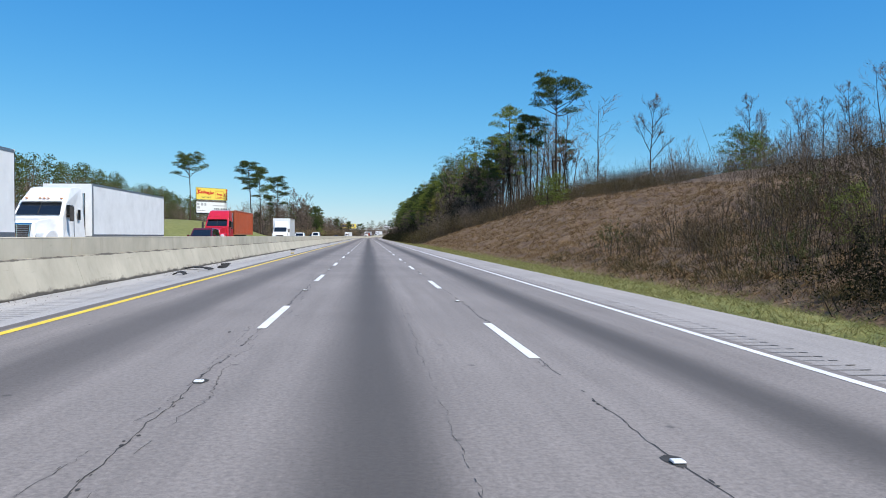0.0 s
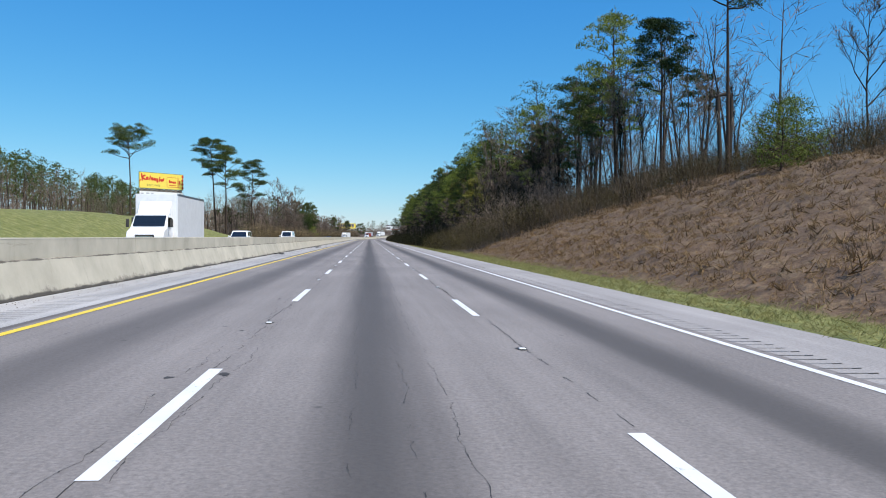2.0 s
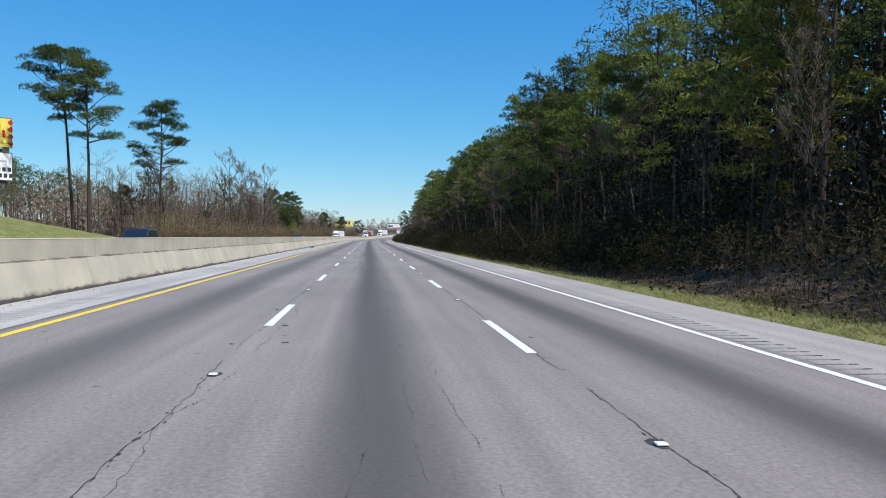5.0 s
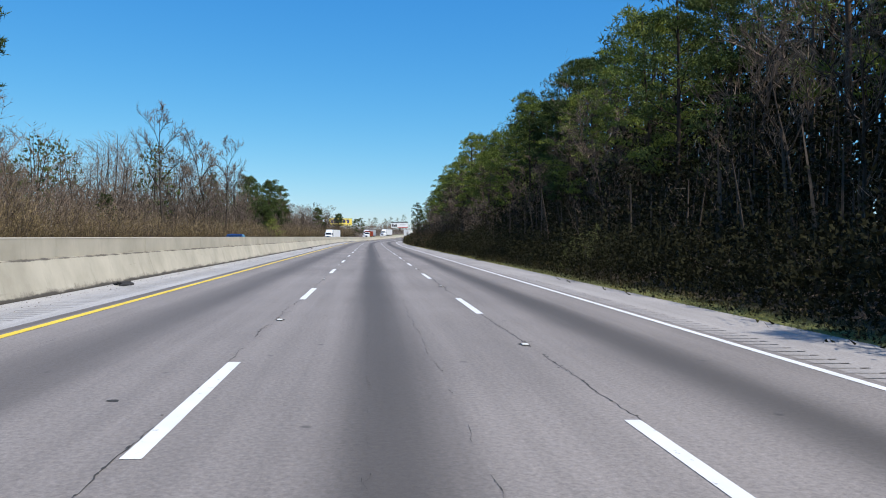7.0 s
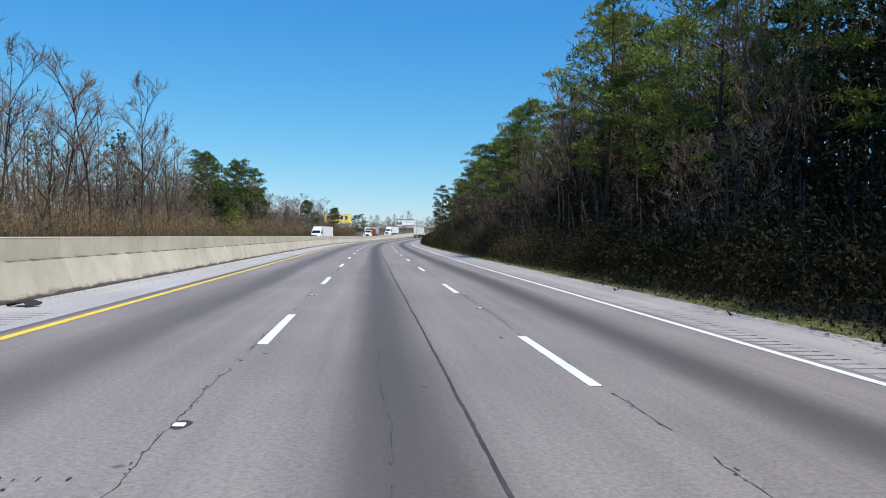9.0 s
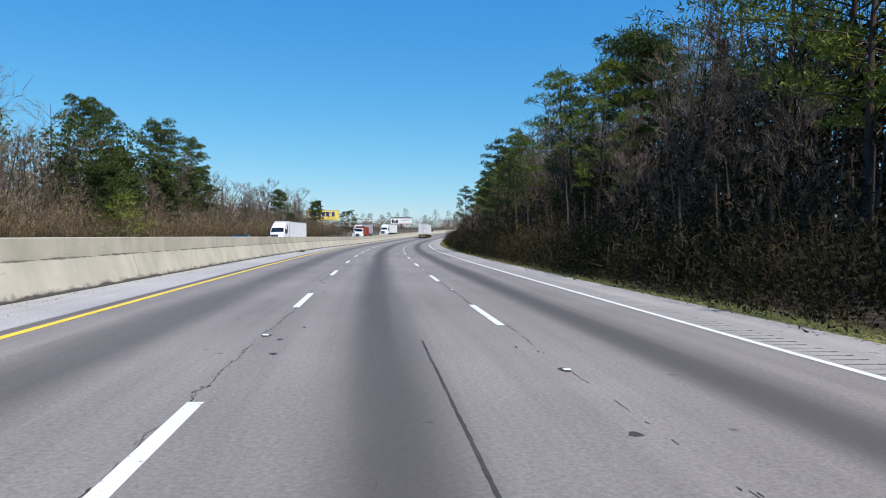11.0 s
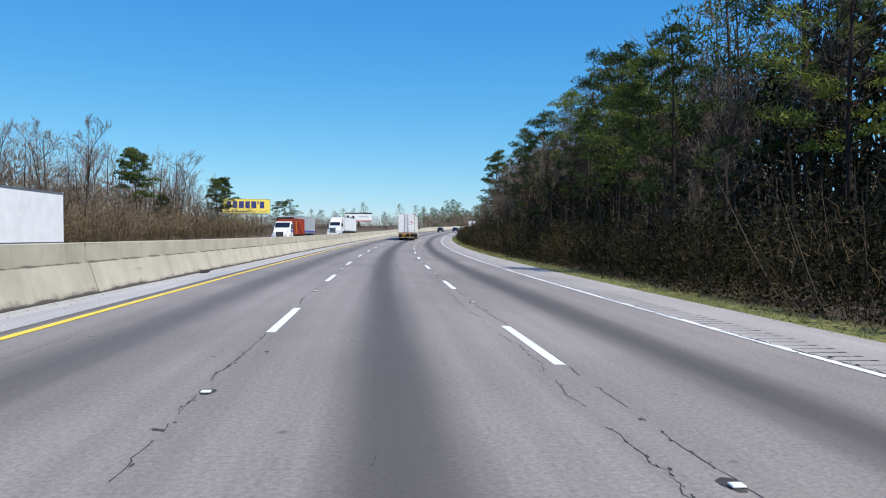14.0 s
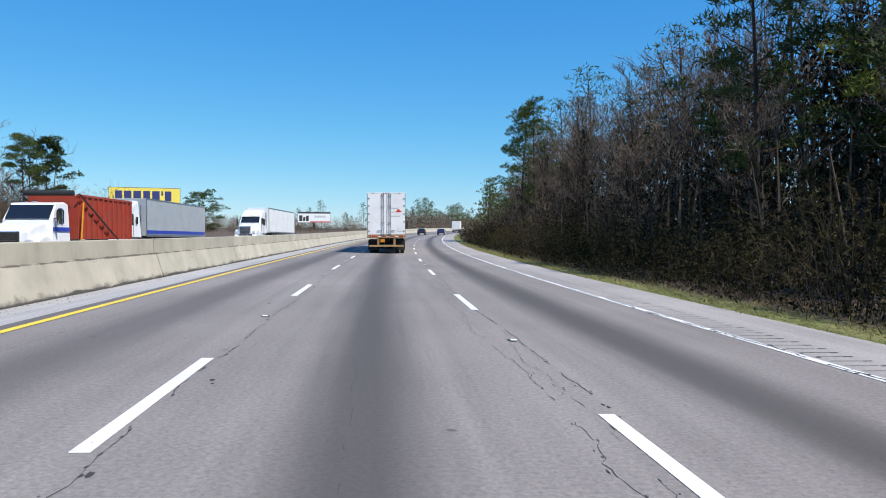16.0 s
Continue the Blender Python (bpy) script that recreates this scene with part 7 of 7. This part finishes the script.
def lead_trailer(s, u):
    """The white van trailer and tractor ahead in the same lane."""
    ob = thing("semi_truck", at(s, u, surface(s, u), 0), "white semi trailer seen from its closed rear doors", "truck")
    trailer_box(ob, 0, 16.1, 1.20, 4.12, PAINT["trailer"])
    trailer_doors(ob, 0, 1.20, 4.12)
    d = ob.children[0]
    for k, (x, z, w, h, ti) in enumerate(((0.82, 2.93, 0.20, 0.16, 0.4), (0.90, 2.85, 0.30, 0.07, 0.2), (0.72, 2.84, 0.20, 0.06, -0.3))):
        swash(ob, x, z, w, h, BOARD_RED, ti, -0.049 - k * 0.001, "emblem", 60 + k)
    for x0, x1, z in ((0.34, 0.80, 3.06), (0.34, 0.56, 2.80), (0.34, 0.94, 2.52)):
        bar(ob, x0, x1, z, z + 0.05, BOARD_GREY, -0.0495)
    for x0, x1, a, b in ((0.76, 1.02, 1.50, 1.52), (0.76, 1.02, 1.68, 1.70), (0.76, 0.78, 1.52, 1.68), (1.00, 1.02, 1.52, 1.68)):
        bar(ob, x0, x1, a, b, BOARD_GREY, -0.0495)
    part("number_plate", box(-0.40, -0.10, -0.03, -0.015, 0.78, 0.98, 0.004), LAMP_AMBER, ob)
    tractor(ob, 16.85, PAINT["white"], 3.8)
    return ob


lead_trailer(594.0, 0.05)
semi(26.8, -13.25, "trailer", "white", "white semi truck with a plain trailer", ribs=1.2)
semi(57.8, -16.5, "trailer", "white", "white sleeper semi truck with a smooth white trailer", length=14.6)
container_truck(97.0, -15.9)
box_truck(124.0, -13.2)
semi(520.5, -19.9, "trailer", "white", "white semi truck with a tall roof fairing")
rolloff_truck(589.0, -16.4)
_grey = semi(618.0, -20.0, "grey", "white", "semi truck with a grey ribbed trailer and blue lower stripe", ribs=0.9)
for _x in (-1.306, 1.306):
    part("side_stripe", box(_x - 0.008, _x + 0.008, 0.2, 15.9, 1.34, 1.62), TRIM_BLUE, _grey, "blue lower stripe")
semi(648.0, -16.5, "trailer", "white", "white semi truck coming round the curve")
car(62.0, -13.2, "maroon", "dark maroon sport utility vehicle beside the barrier", "suv")
car(147.0, -13.2, "white", "white sport utility vehicle beside the barrier", "suv")
car(192.0, -13.2, "white", "white passenger van beside the barrier", "van")
car(226.0, -16.5, "black", "dark sport utility vehicle on the oncoming lanes", "suv")
car(313.0, -13.2, "blue", "dark blue sedan beside the barrier", "sedan")
car(445.0, -13.2, "black", "black sedan beside the barrier", "sedan")
car(716.0, -0.4, "black", "black sedan far ahead on the curve", "sedan", False)
car(726.0, 3.6, "blue", "dark blue sedan far ahead on the curve", "sedan", False)

_far = thing("box_truck", at(786.0, 3.7, surface(786.0, 3.7), 0), "white box truck far ahead on the climb", "truck")
part("cargo_box", box(-1.27, 1.27, 0, 7.0, 1.05, 3.7, 0.03), PAINT["white"], _far)
part("cab", prism([(7.1, .8), (7.1, 2.5), (8.1, 2.5), (8.7, 1.7), (9.4, 1.5), (9.5, .6)], -1.08, 1.08, 0.05), PAINT["white"], _far)
part("bumper", box(-1.2, 1.2, -0.1, 0.05, 0.45, 0.7, 0.03), FRAME, _far)
for _x in (-1.0, 1.0):
    for _y in (1.8, 8.4):
        wheel(_far, _x, _y, 0.48, 0.3)


def tyre_scrap(s, u, ln, turn_by, seed):
    """A torn tread strip curled on the shoulder."""
    r = random.Random(seed)
    verts, faces, n = [], [], 12
    for i in range(n + 1):
        y = -ln / 2 + ln * i / n
        lift_z = 0.02 + 0.06 * math.sin(math.pi * i / n) * r.uniform(0.6, 1.3)
        w = 0.17 * r.uniform(0.6, 1.1)
        for x, z in ((-w, lift_z), (w, lift_z + 0.02), (w, lift_z + 0.05), (-w, lift_z + 0.03)):
            verts.append((x + 0.05 * math.sin(i), y, z if 0 < i < n else z - lift_z + 0.005))
    for i in range(n):
        for k in range(4):
            a, b = i * 4 + k, i * 4 + (k + 1) % 4
            faces.append((a, b, b + 4, a + 4))
    faces += [(3, 2, 1, 0), (n * 4, n * 4 + 1, n * 4 + 2, n * 4 + 3)]
    ob = mesh_part("tyre_scrap", verts, faces, RUBBER)
    ob.matrix_basis = at(s, u, surface(s, u), turn_by)
    tagged(ob, "torn black strip of tyre tread on the shoulder", "debris", "debris along the barrier")


for _k, (_s, _u, _l, _a) in enumerate(((29.8, -6.55, 1.3, 60), (33.5, -6.2, 0.3, 10), (26.0, -6.3, 0.35, 80), (124.5, -6.6, 0.9, 40), (31.4, -5.9, 0.2, 30), (68.0, -6.7, 0.5, 15),
                                        (158.0, -6.4, 0.8, 85), (163.0, -6.3, 0.6, 75), (259.0, -6.6, 0.5, 30), (321.0, -6.6, 0.5, 60), (438.0, -6.6, 0.7, 20), (505.0, -6.7, 0.45, 0))):
    tyre_scrap(_s, _u, _l, _a, _k)


def drink_can(s, u, turn_by):
    """A crushed yellow can lying on the shoulder."""
    bm = bmesh.new()
    for i, (y, rad) in enumerate(((-0.061, 0.025), (-0.055, 0.032), (-0.02, 0.030), (0.01, 0.024), (0.035, 0.031), (0.055, 0.032), (0.061, 0.025))):
        for k in range(12):
            a = 2 * math.pi * k / 12
            bm.verts.new((rad * math.cos(a) * 1.15, y, 0.026 + rad * 0.8 * math.sin(a)))
    bm.verts.ensure_lookup_table()
    for i in range(6):
        for k in range(12):
            bm.faces.new([bm.verts[j] for j in (i * 12 + k, i * 12 + (k + 1) % 12, (i + 1) * 12 + (k + 1) % 12, (i + 1) * 12 + k)])
    bm.faces.new(bm.verts[:12][::-1])
    bm.faces.new(bm.verts[72:])
    ob = part("drink_can", bm, plain("yellow_can_paint", (0.72, 0.50, 0.03), 0.35, 0.3))
    ob.matrix_basis = at(s, u, surface(s, u), turn_by, 1.8)
    tagged(ob, "crushed yellow drink can on the shoulder", "can", "debris along the barrier")


drink_can(57.0, -5.62, 75)


def gravel(count, seed):
    """Grit and small litter swept against the barrier foot."""
    g = Growth(seed)
    r = g.r
    for _ in range(count):
        s, u = r.uniform(2, 580), -6.95 + abs(r.gauss(0, 0.35))
        p = road(s, u, surface(s, u) + 0.005)
        k = r.uniform(0.005, 0.018)
        base = len(g.v)
        g.v += [p + Vector((k, 0, 0)), p + Vector((-k * .6, k, 0)), p + Vector((-k * .5, -k, 0)), p + Vector((0, 0, k))]
        g.f += [(base, base + 1, base + 3), (base + 1, base + 2, base + 3), (base + 2, base, base + 3)]
    tagged(mesh_part("gravel", g.v, g.f, plain("road_grit", (0.12, 0.10, 0.08), 0.9, vary=0.5, scale=6)), "grit and small litter along the barrier", "gravel", kind="stuff")


gravel(5000, 77)
